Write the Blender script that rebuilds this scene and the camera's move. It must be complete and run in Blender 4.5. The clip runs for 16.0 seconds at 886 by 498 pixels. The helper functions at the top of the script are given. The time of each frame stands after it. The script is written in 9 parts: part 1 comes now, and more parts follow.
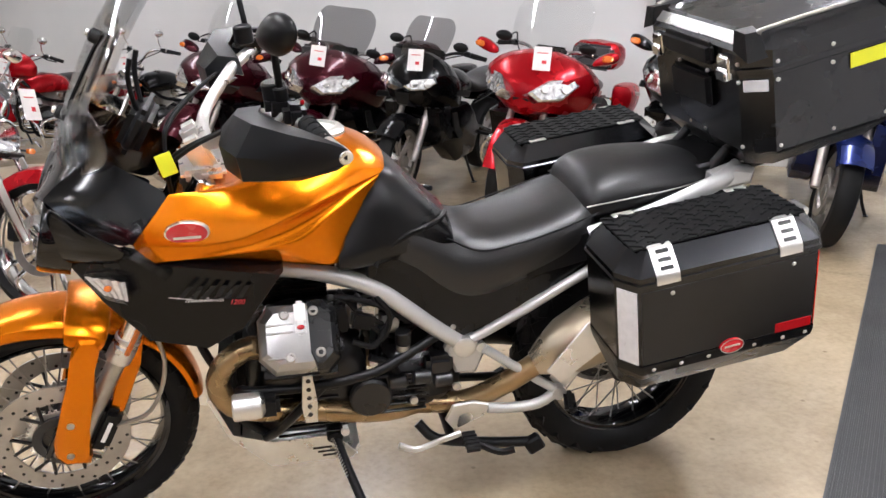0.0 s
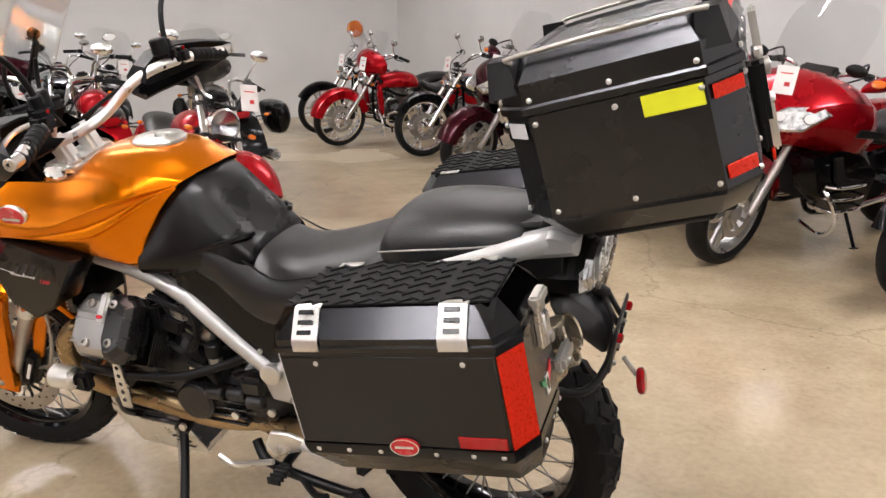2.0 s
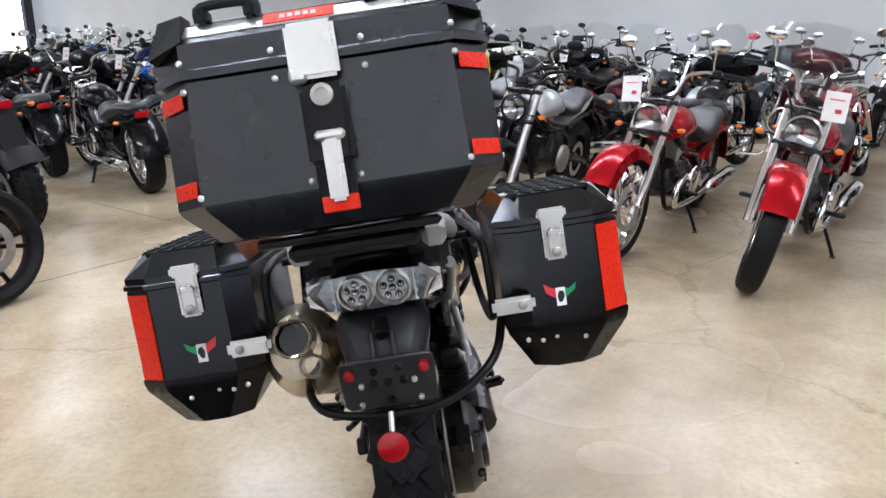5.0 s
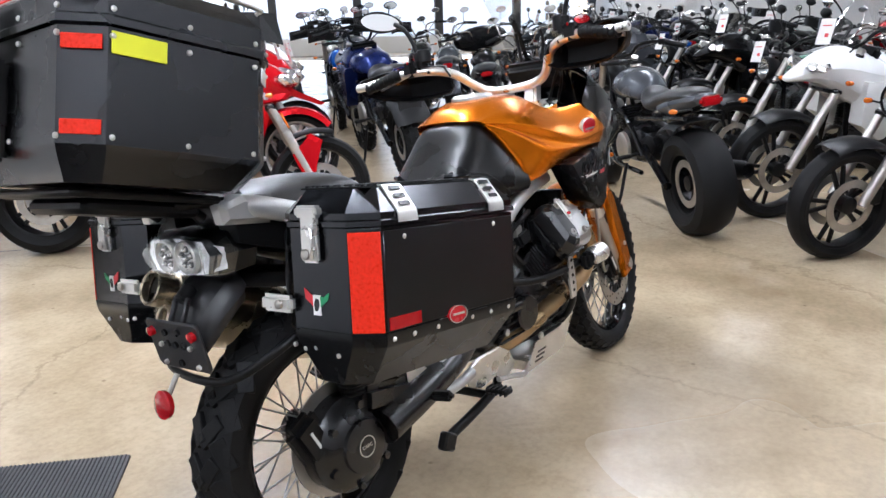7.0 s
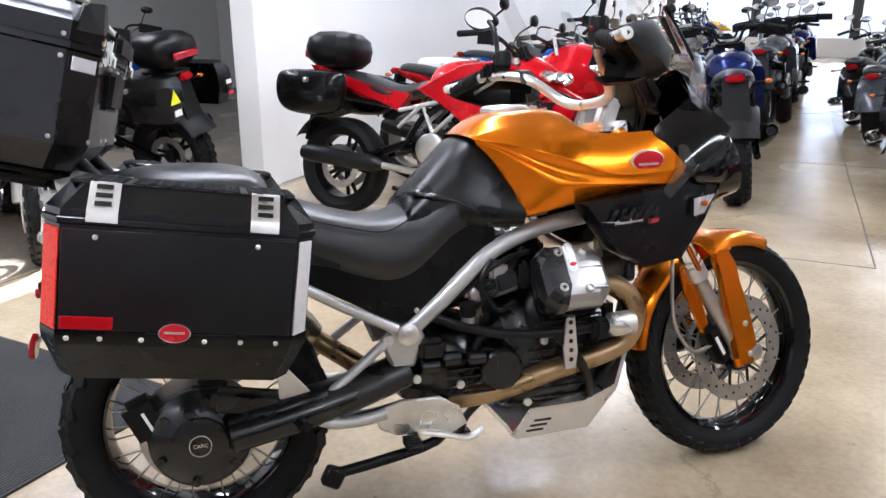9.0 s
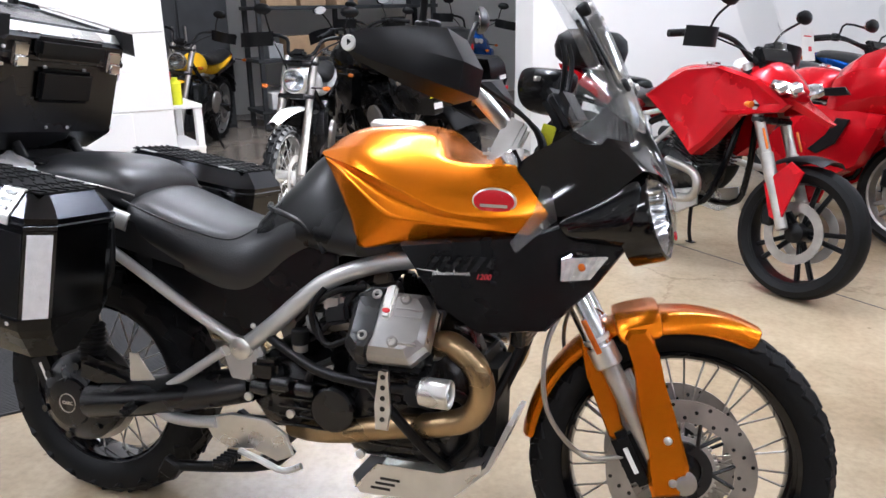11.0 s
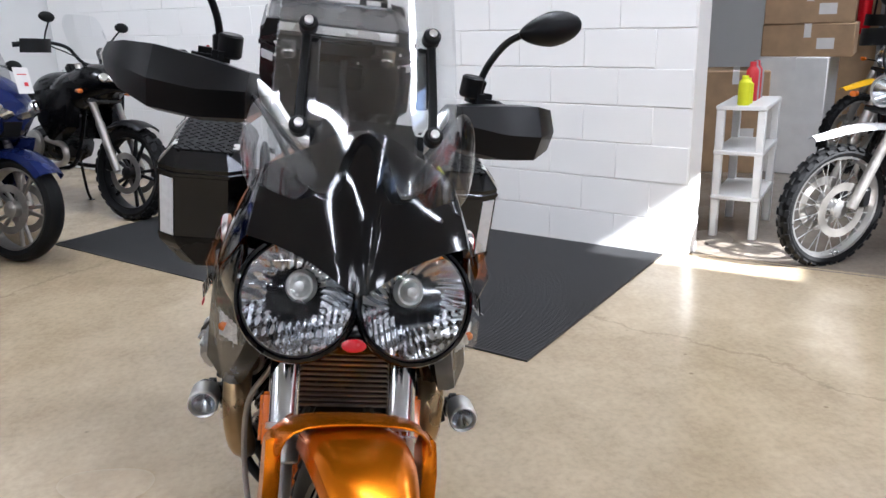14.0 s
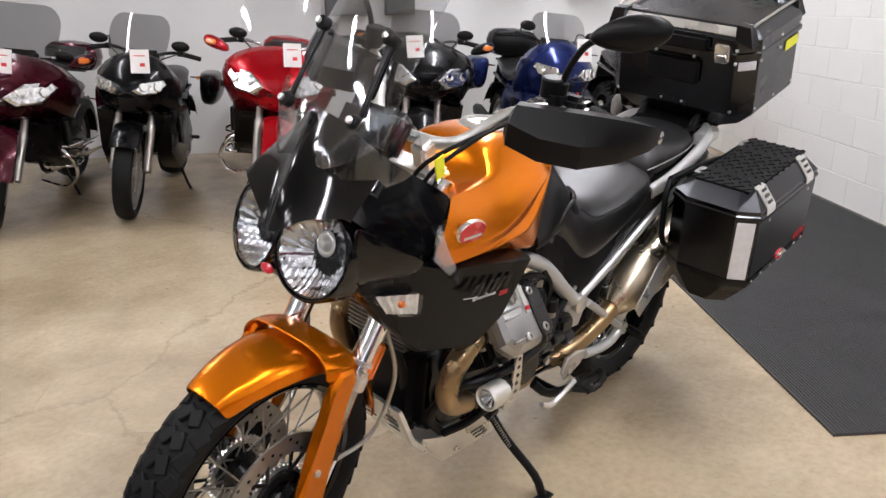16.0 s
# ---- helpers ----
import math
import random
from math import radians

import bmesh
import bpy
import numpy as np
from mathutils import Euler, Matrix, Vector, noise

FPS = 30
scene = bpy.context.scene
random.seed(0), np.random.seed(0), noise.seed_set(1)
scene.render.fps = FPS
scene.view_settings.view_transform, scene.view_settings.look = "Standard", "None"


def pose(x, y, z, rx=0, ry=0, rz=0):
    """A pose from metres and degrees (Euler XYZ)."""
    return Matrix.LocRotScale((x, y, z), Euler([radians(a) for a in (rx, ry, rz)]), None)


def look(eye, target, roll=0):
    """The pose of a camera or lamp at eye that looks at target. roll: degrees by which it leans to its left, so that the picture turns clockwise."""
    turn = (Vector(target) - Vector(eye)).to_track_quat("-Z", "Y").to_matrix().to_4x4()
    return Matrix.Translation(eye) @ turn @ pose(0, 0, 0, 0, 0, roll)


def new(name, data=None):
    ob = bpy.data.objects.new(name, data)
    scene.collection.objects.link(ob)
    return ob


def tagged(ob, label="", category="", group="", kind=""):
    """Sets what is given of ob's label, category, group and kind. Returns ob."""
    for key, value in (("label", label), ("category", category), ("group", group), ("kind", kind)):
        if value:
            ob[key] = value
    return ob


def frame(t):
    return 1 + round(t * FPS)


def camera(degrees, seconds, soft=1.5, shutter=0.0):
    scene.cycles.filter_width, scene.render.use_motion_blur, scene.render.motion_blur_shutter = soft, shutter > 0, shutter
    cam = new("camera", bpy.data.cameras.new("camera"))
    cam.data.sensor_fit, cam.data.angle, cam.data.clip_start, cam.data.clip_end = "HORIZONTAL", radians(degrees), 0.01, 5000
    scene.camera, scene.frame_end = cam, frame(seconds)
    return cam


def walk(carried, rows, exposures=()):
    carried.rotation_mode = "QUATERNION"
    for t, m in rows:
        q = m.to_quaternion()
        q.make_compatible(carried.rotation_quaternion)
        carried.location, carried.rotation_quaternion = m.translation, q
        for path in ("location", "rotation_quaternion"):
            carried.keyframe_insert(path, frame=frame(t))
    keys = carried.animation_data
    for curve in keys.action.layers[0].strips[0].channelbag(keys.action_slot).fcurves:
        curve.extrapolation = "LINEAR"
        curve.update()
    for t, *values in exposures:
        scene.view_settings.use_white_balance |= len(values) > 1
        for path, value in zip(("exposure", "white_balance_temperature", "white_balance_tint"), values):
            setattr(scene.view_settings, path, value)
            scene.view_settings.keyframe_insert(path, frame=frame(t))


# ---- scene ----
cam = camera(59.6, 16.0)
PATH = [
    (0, (0.183, 1.989, 1.294), (-0.223, 0.116, 0.724), -1.3),
    (0.5, (-0.162, 2.029, 1.294), (-0.393, 0.122, 0.736), -0.5),
    (1, (-0.523, 1.967, 1.321), (-0.536, 0.041, 0.784), 0.1),
    (1.5, (-0.91, 1.888, 1.336), (-0.607, -0.013, 0.792), -0.1),
    (2, (-1.252, 1.72, 1.304), (-0.595, -0.089, 0.76), -0.5),
    (2.5, (-1.566, 1.484, 1.319), (-0.534, -0.134, 0.757), -1.2),
    (3, (-1.891, 1.253, 1.349), (-0.542, -0.113, 0.788), -1.6),
    (3.2, (-1.987, 1.156, 1.343), (-0.535, -0.099, 0.782), -1.6),
    (5.3, (-2.497, -0.193, 1.334), (-0.581, -0.065, 0.774), -0.4),
    (5.5, (-2.481, -0.347, 1.334), (-0.582, -0.068, 0.769), -0.7),
    (6, (-2.364, -0.689, 1.34), (-0.55, -0.068, 0.77), -1.1),
    (6.5, (-2.12, -0.992, 1.331), (-0.443, -0.074, 0.744), -1.4),
    (7, (-1.9, -1.3, 1.322), (-0.401, -0.118, 0.724), -1.4),
    (7.5, (-1.634, -1.524, 1.315), (-0.346, -0.119, 0.708), -1.1),
    (8, (-1.316, -1.685, 1.328), (-0.276, -0.089, 0.718), -0.7),
    (8.2, (-1.192, -1.754, 1.317), (-0.252, -0.096, 0.709), -0.5),
    (10.3, (0.291, -1.855, 1.31), (0.108, 0.049, 0.724), -0.2),
    (10.5, (0.429, -1.764, 1.312), (0.135, 0.124, 0.721), -0.3),
    (11, (0.737, -1.583, 1.321), (0.153, 0.231, 0.716), -0.9),
    (11.5, (1.044, -1.405, 1.332), (0.201, 0.305, 0.724), -1.4),
    (12, (1.276, -1.124, 1.31), (0.184, 0.437, 0.701), -1.6),
    (12.5, (1.503, -0.873, 1.315), (0.157, 0.475, 0.708), -1.7),
    (13, (1.693, -0.629, 1.339), (0.122, 0.449, 0.73), -1.8),
    (13.5, (1.772, -0.276, 1.328), (0.007, 0.451, 0.73), -1.6),
    (14, (1.822, 0.069, 1.319), (-0.067, 0.359, 0.731), -1.9),
    (14.5, (1.847, 0.398, 1.332), (-0.061, 0.254, 0.749), -1.9),
    (15, (1.761, 0.724, 1.311), (-0.068, 0.161, 0.729), -2.1),
    (15.5, (1.689, 1.063, 1.312), (0.046, 0.088, 0.72), -1.7),
    (16, (1.565, 1.371, 1.339), (0.174, 0.068, 0.733), -1.2),
]
TINT = [(0, 2.98, 6050, 14), (1, 2.96, 6350, 14), (2, 2.88, 6450, 15), (3, 2.94, 6150, 13), (5.5, 2.93, 5550, 11), (8, 3.06, 5600, 12), (10.5, 2.96, 5650, 13), (12.5, 3.0, 5700, 12), (13.5, 2.80, 5600, 12), (14.5, 2.41, 5600, 12), (15.5, 2.52, 5850, 13), (16, 2.72, 6100, 14)]
walk(cam, [(t, look(eye, target, roll)) for t, eye, target, roll in PATH], TINT)

# ---- light and exposure ----
scene.view_settings.exposure = 0.0
ROOM = Matrix.Rotation(radians(50.3), 4, "Z")  # showroom axes: a along the aisle, b towards the white block wall


def ab(a, b, z=0.0):
    return ROOM @ Vector((a, b, z))


world = bpy.data.worlds.new("world")
scene.world = world
world.use_nodes = True
sky = world.node_tree.nodes.new("ShaderNodeTexSky")
sky.sky_type, sky.sun_disc = "NISHITA", False
sky.sun_elevation, sky.sun_rotation = radians(37.5), radians(53.7)
world.node_tree.links.new(sky.outputs[0], world.node_tree.nodes["Background"].inputs[0])
world.node_tree.nodes["Background"].inputs[1].default_value = 0.1


def area(name, m, sx, sy, power, colour):
    data = bpy.data.lights.new(name, "AREA")
    data.shape, data.size, data.size_y, data.energy, data.color = "RECTANGLE", sx, sy, power, colour
    ob = new(name, data)
    ob.matrix_world = m
    return ob


CEILING = 3.9
TUBES = [(a, b) for a in (-3.4, 0.8, 3.8, 9.0, 15.0) for b in (-6.8, -2.8, 1.2)] + [(2.2, 5.2)]
for n, (a, b) in enumerate(TUBES):
    area("tube_light", ROOM @ pose(a, b, CEILING - 0.12), 2.4, 0.16, (10.2, 10.6, 18.3)[n % 3] * (0.8 if n < 3 and n % 3 < 2 else 0.6 if n > 7 else 1.0) if n < 15 else 17, (1.0, 0.975, 0.945))
# daylight of the glazed front at the far end of the aisle
area("front_daylight", ROOM @ pose(21.6, -2.5, 1.7, 90, 0, 90), 9.0, 2.6, 16, (0.86, 0.93, 1.0))
# sun falling through an added ceiling opening on to the end of the white wall
sun = new("sun", bpy.data.lights.new("sun", "SUN"))
sun.data.energy, sun.data.angle, sun.data.color = 5.0, radians(0.5), (1.0, 0.95, 0.86)
sun.matrix_world = look(ab(10.0, -2.5, 7.9), ab(0.0, 0.0, 0.0))


# ---- materials ----
def link(tree, a, b):
    tree.links.new(a, b)


def mat(name, colour, rough=0.5, metal=0.0, vary=0.12, scale=8.0, bump=0.0, bscale=120.0, coat=0.0, rvary=0.08, trans=0.0, ior=1.5, spread=0.0, spec=0.5):
    m = bpy.data.materials.new(name)
    m.use_nodes = True
    t = m.node_tree
    p = t.nodes["Principled BSDF"]
    p.inputs["Metallic"].default_value, p.inputs["Roughness"].default_value = metal, rough
    p.inputs["Coat Weight"].default_value, p.inputs["Coat Roughness"].default_value = coat, 0.05
    p.inputs["Transmission Weight"].default_value, p.inputs["IOR"].default_value = trans, ior
    p.inputs["Specular IOR Level"].default_value = spec
    co = t.nodes.new("ShaderNodeTexCoord")
    no = t.nodes.new("ShaderNodeTexNoise")
    no.inputs["Scale"].default_value, no.inputs["Detail"].default_value = scale, 6.0
    link(t, co.outputs["Object"], no.inputs["Vector"])
    mr = t.nodes.new("ShaderNodeMapRange")
    mr.inputs[1].default_value, mr.inputs[2].default_value = 0.3, 0.7
    mr.inputs[3].default_value, mr.inputs[4].default_value = 1 - vary, 1 + vary
    link(t, no.outputs["Fac"], mr.inputs[0])
    last = mr.outputs[0]
    if spread:
        info = t.nodes.new("ShaderNodeObjectInfo")
        ra = t.nodes.new("ShaderNodeMapRange")
        ra.inputs[3].default_value, ra.inputs[4].default_value = 1 - spread, 1 + spread
        link(t, info.outputs["Random"], ra.inputs[0])
        mu = t.nodes.new("ShaderNodeMath")
        mu.operation = "MULTIPLY"
        link(t, last, mu.inputs[0])
        link(t, ra.outputs[0], mu.inputs[1])
        last = mu.outputs[0]
    mx = t.nodes.new("ShaderNodeVectorMath")
    mx.operation = "SCALE"
    mx.inputs[0].default_value = colour
    link(t, last, mx.inputs["Scale"])
    link(t, mx.outputs[0], p.inputs["Base Color"])
    rr = t.nodes.new("ShaderNodeMapRange")
    rr.inputs[1].default_value, rr.inputs[2].default_value = 0.3, 0.7
    rr.inputs[3].default_value, rr.inputs[4].default_value = max(rough - rvary, 0.02), min(rough + rvary, 1.0)
    link(t, no.outputs["Fac"], rr.inputs[0])
    link(t, rr.outputs[0], p.inputs["Roughness"])
    if bump:
        bn = t.nodes.new("ShaderNodeTexNoise")
        bn.inputs["Scale"].default_value, bn.inputs["Detail"].default_value = bscale, 3.0
        link(t, co.outputs["Object"], bn.inputs["Vector"])
        bu = t.nodes.new("ShaderNodeBump")
        bu.inputs["Strength"].default_value, bu.inputs["Distance"].default_value = bump, 0.002
        link(t, bn.outputs["Fac"], bu.inputs["Height"])
        link(t, bu.outputs[0], p.inputs["Normal"])
    return m


def glow(name, colour, strength):
    m = bpy.data.materials.new(name)
    m.use_nodes = True
    p = m.node_tree.nodes["Principled BSDF"]
    p.inputs["Base Color"].default_value = (*colour, 1)
    p.inputs["Emission Color"].default_value = (*colour, 1)
    p.inputs["Emission Strength"].default_value = strength
    return m


def glass(name, tint, rough=0.02, low=0.05, high=0.55):
    """Thin clear sheet: mostly see-through, with a glossy surface at grazing views."""
    m = bpy.data.materials.new(name)
    m.use_nodes = True
    t = m.node_tree
    t.nodes.remove(t.nodes["Principled BSDF"])
    tr, gl, fr, mix = (t.nodes.new("ShaderNodeBsdf" + k) if k in ("Transparent", "Glossy") else t.nodes.new(k) for k in ("Transparent", "Glossy", "ShaderNodeLayerWeight", "ShaderNodeMixShader"))
    tr.inputs[0].default_value = (*tint, 1)
    gl.inputs[0].default_value = (1, 1, 1, 1)
    gl.inputs["Roughness"].default_value = rough
    fr.inputs[0].default_value = 0.25
    ma = t.nodes.new("ShaderNodeMapRange")
    ma.inputs[3].default_value, ma.inputs[4].default_value = low, high
    link(t, fr.outputs["Facing"], ma.inputs[0])
    link(t, ma.outputs[0], mix.inputs[0])
    link(t, tr.outputs[0], mix.inputs[1])
    link(t, gl.outputs[0], mix.inputs[2])
    link(t, mix.outputs[0], t.nodes["Material Output"].inputs[0])
    return m


def concrete(name, light, dark, warm):
    """Sealed slab: cloudy stains at two scales, fine cracks, dark specks, uneven gloss."""
    m = bpy.data.materials.new(name)
    m.use_nodes = True
    t = m.node_tree
    p = t.nodes["Principled BSDF"]
    co = t.nodes.new("ShaderNodeTexCoord")

    def noisy(scale, detail, rough=0.6):
        n = t.nodes.new("ShaderNodeTexNoise")
        n.inputs["Scale"].default_value, n.inputs["Detail"].default_value, n.inputs["Roughness"].default_value = scale, detail, rough
        link(t, co.outputs["Object"], n.inputs["Vector"])
        return n

    def ramp(src, stops):
        r = t.nodes.new("ShaderNodeValToRGB")
        while len(r.color_ramp.elements) < len(stops):
            r.color_ramp.elements.new(0.5)
        for e, (at, c) in zip(r.color_ramp.elements, stops):
            e.position, e.color = at, (*c, 1)
        link(t, src, r.inputs[0])
        return r

    def mult(a, b, fac=1.0):
        x = t.nodes.new("ShaderNodeMix")
        x.data_type, x.blend_type = "RGBA", "MULTIPLY"
        x.inputs[0].default_value = fac
        link(t, a, x.inputs[6])
        link(t, b, x.inputs[7])
        return x.outputs[2]

    big, mid, fine = noisy(0.45, 3, 0.45), noisy(1.3, 4, 0.5), noisy(40, 4)
    blot, mott = noisy(0.8, 7, 0.60), noisy(9.0, 6, 0.6)
    base = ramp(big.outputs["Fac"], [(0.15, dark), (0.5, warm), (0.85, light)])
    stain = ramp(mid.outputs["Fac"], [(0.2, (0.88, 0.86, 0.83)), (0.8, (1.08, 1.08, 1.08))])
    blotch = ramp(blot.outputs["Fac"], [(0.42, (1.06, 1.06, 1.06)), (0.70, (0.54, 0.49, 0.42))])
    mottle = ramp(mott.outputs["Fac"], [(0.3, (0.92, 0.915, 0.90)), (0.7, (1.05, 1.05, 1.05))])
    grain = ramp(fine.outputs["Fac"], [(0.3, (0.88, 0.88, 0.88)), (0.6, (1.04, 1.04, 1.04))])
    vor = t.nodes.new("ShaderNodeTexVoronoi")
    vor.feature = "DISTANCE_TO_EDGE"
    vor.inputs["Scale"].default_value = 0.27
    warp = t.nodes.new("ShaderNodeVectorMath")
    warp.operation = "MULTIPLY_ADD"
    warp.inputs[1].default_value = (0.42, 0.42, 0.42)
    wn = noisy(1.7, 6, 0.7)
    link(t, wn.outputs["Color"], warp.inputs[0])
    link(t, co.outputs["Object"], warp.inputs[2])
    link(t, warp.outputs[0], vor.inputs["Vector"])
    crack = ramp(vor.outputs["Distance"], [(0.0, (0.30, 0.27, 0.23)), (0.0010, (1, 1, 1))])
    spots = t.nodes.new("ShaderNodeTexVoronoi")
    spots.inputs["Scale"].default_value = 5.5
    link(t, co.outputs["Object"], spots.inputs["Vector"])
    speck = ramp(spots.outputs["Distance"], [(0.02, (0.45, 0.42, 0.38)), (0.06, (1, 1, 1))])
    colour = mult(mult(mult(mult(mult(mult(base.outputs[0], stain.outputs[0], 0.95), blotch.outputs[0], 0.95), mottle.outputs[0]), grain.outputs[0]), crack.outputs[0], 0.32), speck.outputs[0], 0.75)
    link(t, colour, p.inputs["Base Color"])
    rr = t.nodes.new("ShaderNodeMapRange")
    rr.inputs[1].default_value, rr.inputs[2].default_value, rr.inputs[3].default_value, rr.inputs[4].default_value = 0.30, 0.70, 0.21, 0.29
    link(t, big.outputs["Fac"], rr.inputs[0])
    link(t, rr.outputs[0], p.inputs["Roughness"])
    bu = t.nodes.new("ShaderNodeBump")
    bu.inputs["Strength"].default_value, bu.inputs["Distance"].default_value = 0.12, 0.002
    link(t, fine.outputs["Fac"], bu.inputs["Height"])
    link(t, bu.outputs[0], p.inputs["Normal"])
    return m


M_FLOOR = concrete("sealed_concrete", (0.540, 0.458, 0.342), (0.285, 0.221, 0.140), (0.44, 0.357, 0.244))
M_FLOOR2 = concrete("worn_concrete", (0.34, 0.30, 0.25), (0.14, 0.12, 0.10), (0.22, 0.19, 0.16))
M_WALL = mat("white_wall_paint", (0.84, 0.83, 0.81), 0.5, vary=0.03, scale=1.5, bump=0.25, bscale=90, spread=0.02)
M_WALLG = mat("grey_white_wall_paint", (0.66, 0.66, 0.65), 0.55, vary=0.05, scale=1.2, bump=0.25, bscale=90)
M_CEIL = mat("ceiling_paint", (0.75, 0.75, 0.73), 0.8, vary=0.03, scale=1.0)
M_MAT = mat("ribbed_rubber", (0.034, 0.034, 0.035), 0.5, vary=0.25, scale=3.0, bump=0.3, bscale=60, spec=0.4)
M_ORANGE = mat("metallic_orange_paint", (0.70, 0.186, 0.0002), 0.24, 0.78, vary=0.05, scale=4, coat=0.12, rvary=0.015, bump=0.012, bscale=900, spec=0.2)
M_BLACKGLOSS = mat("gloss_black_paint", (0.0018, 0.0018, 0.0022), 0.08, vary=0.2, scale=6, rvary=0.03, spec=0.5)
M_SATIN = mat("satin_black_plastic", (0.0042, 0.0042, 0.0046), 0.36, vary=0.2, scale=6, bump=0.12, bscale=500, spec=0.22)
M_MATTE = mat("grained_black_plastic", (0.0055, 0.0055, 0.0058), 0.48, vary=0.25, scale=9, bump=0.3, bscale=380, spec=0.22)
M_CASE = mat("powder_coated_black", (0.060, 0.061, 0.065), 0.27, 1.0, vary=0.05, rvary=0.02, scale=7, bump=0.12, bscale=700)
M_SEAT = mat("black_vinyl", (0.006, 0.006, 0.0065), 0.37, vary=0.2, scale=5, bump=0.30, bscale=260, spec=0.6)
M_KNEE = mat("satin_knee_plastic", (0.003, 0.003, 0.0033), 0.30, vary=0.2, scale=6, bump=0.10, bscale=420, spec=0.34)
M_RUBBER = mat("tyre_rubber", (0.0075, 0.0075, 0.0078), 0.55, vary=0.3, scale=9, bump=0.25, bscale=150, spec=0.15)
M_ENGINE = mat("black_engine_paint", (0.0055, 0.0055, 0.006), 0.27, vary=0.35, scale=10, bump=0.14, bscale=120, spec=0.55)
M_GREYPLASTIC = mat("dark_grey_plastic", (0.018, 0.018, 0.019), 0.38, vary=0.15, scale=9, bump=0.15, bscale=300, spec=0.45)
M_SILVER = mat("silver_engine_paint", (0.40, 0.395, 0.385), 0.32, 0.85, vary=0.16, scale=9, bump=0.16, bscale=200)
M_FRAME = mat("silver_frame_paint", (0.52, 0.52, 0.51), 0.36, 0.55, vary=0.10, scale=8)
M_ALU = mat("brushed_aluminium", (0.70, 0.69, 0.66), 0.32, 0.9, vary=0.10, scale=14, bump=0.1, bscale=240)
M_CHROME = mat("chrome", (0.82, 0.82, 0.82), 0.10, 1.0, vary=0.04, scale=6, rvary=0.05)
M_STEEL = mat("worn_steel", (0.42, 0.40, 0.37), 0.38, 0.9, vary=0.2, scale=12)
M_PIPE = mat("heat_tinted_exhaust", (0.36, 0.25, 0.13), 0.30, 0.85, vary=0.35, scale=7, bump=0.1, bscale=160)
M_SILENCER = mat("brushed_silencer", (0.50, 0.43, 0.32), 0.28, 0.9, vary=0.16, scale=6)
M_CASEGLOSS = mat("gloss_black_case", (0.050, 0.051, 0.055), 0.19, 1.0, vary=0.05, rvary=0.02, scale=7, bump=0.05, bscale=500)
M_CASEPANEL = mat("satin_black_case_panel", (0.046, 0.047, 0.050), 0.30, 1.0, vary=0.05, rvary=0.02, scale=7, bump=0.06, bscale=500)
M_REDREF = mat("red_reflective_tape", (0.66, 0.022, 0.005), 0.32, vary=0.12, scale=170, bump=0.4, bscale=240, spec=0.2)
M_WHITEREF = mat("white_reflective_tape", (0.72, 0.72, 0.74), 0.35, vary=0.06, scale=60, bump=0.35, bscale=240)
M_REDBADGE = mat("red_enamel", (0.50, 0.010, 0.018), 0.25, vary=0.08, scale=30, coat=0.8)
M_YELLOW = mat("yellow_sticker", (0.72, 0.74, 0.015), 0.5, vary=0.05, scale=20)
M_WHITE = mat("white_plastic", (0.78, 0.77, 0.75), 0.4, vary=0.05, scale=10)
M_GREEN = mat("green_print", (0.02, 0.28, 0.10), 0.4, vary=0.05)
M_REDLENS = mat("red_lens", (0.34, 0.003, 0.006), 0.18, vary=0.08, scale=40, coat=0.5, spec=0.3)
M_AMBER = mat("amber_lens", (0.62, 0.14, 0.01), 0.2, vary=0.08, scale=40, coat=0.8)
M_CLEAR = glass("clear_screen", (0.90, 0.91, 0.915), 0.05, 0.06, 0.42)
M_SIGNAL = mat("clear_signal_plastic", (0.70, 0.69, 0.67), 0.16, 0.25, vary=0.25, scale=60, coat=0.8)
M_PANEL = mat("dull_black_panel", (0.0030, 0.0030, 0.0033), 0.26, vary=0.15, scale=6, bump=0.05, bscale=500, spec=0.26)
M_DARKGREY = mat("dark_grey_enamel", (0.055, 0.056, 0.058), 0.45, vary=0.1, scale=5)
M_GHOST = mat("dark_grey_print", (0.009, 0.009, 0.0095), 0.26, vary=0.1, spec=0.30)
M_LENS = glass("lamp_lens", (0.95, 0.96, 0.97), 0.01, 0.03, 0.30)
M_SMOKE = glass("smoked_screen", (0.42, 0.42, 0.43), 0.04, 0.04, 0.45)
M_REFLECTOR = mat("lamp_reflector", (0.52, 0.53, 0.55), 0.15, 1.0, vary=0.10, scale=40, bump=0.10, bscale=90)
M_LENSPLASTIC = mat("ribbed_clear_plastic", (0.66, 0.67, 0.69), 0.12, 0.95, vary=0.6, scale=38, bump=1.0, bscale=36, coat=0.5)
M_MIRROR = mat("mirror_glass", (0.75, 0.76, 0.77), 0.04, 1.0, vary=0.02, rvary=0.01)
M_PAPER = mat("paper_tag", (0.78, 0.76, 0.74), 0.7, vary=0.04, scale=20)
M_REDINK = mat("red_print", (0.60, 0.03, 0.04), 0.6, vary=0.05)
M_CARD = mat("brown_cardboard", (0.42, 0.28, 0.16), 0.8, vary=0.12, scale=9, bump=0.2, bscale=70)
M_SHELF = mat("dark_steel_shelving", (0.045, 0.047, 0.05), 0.5, 0.3, vary=0.2, scale=5)
M_PANELGREY = mat("grey_panel_paint", (0.36, 0.37, 0.37), 0.5, vary=0.06, scale=5)


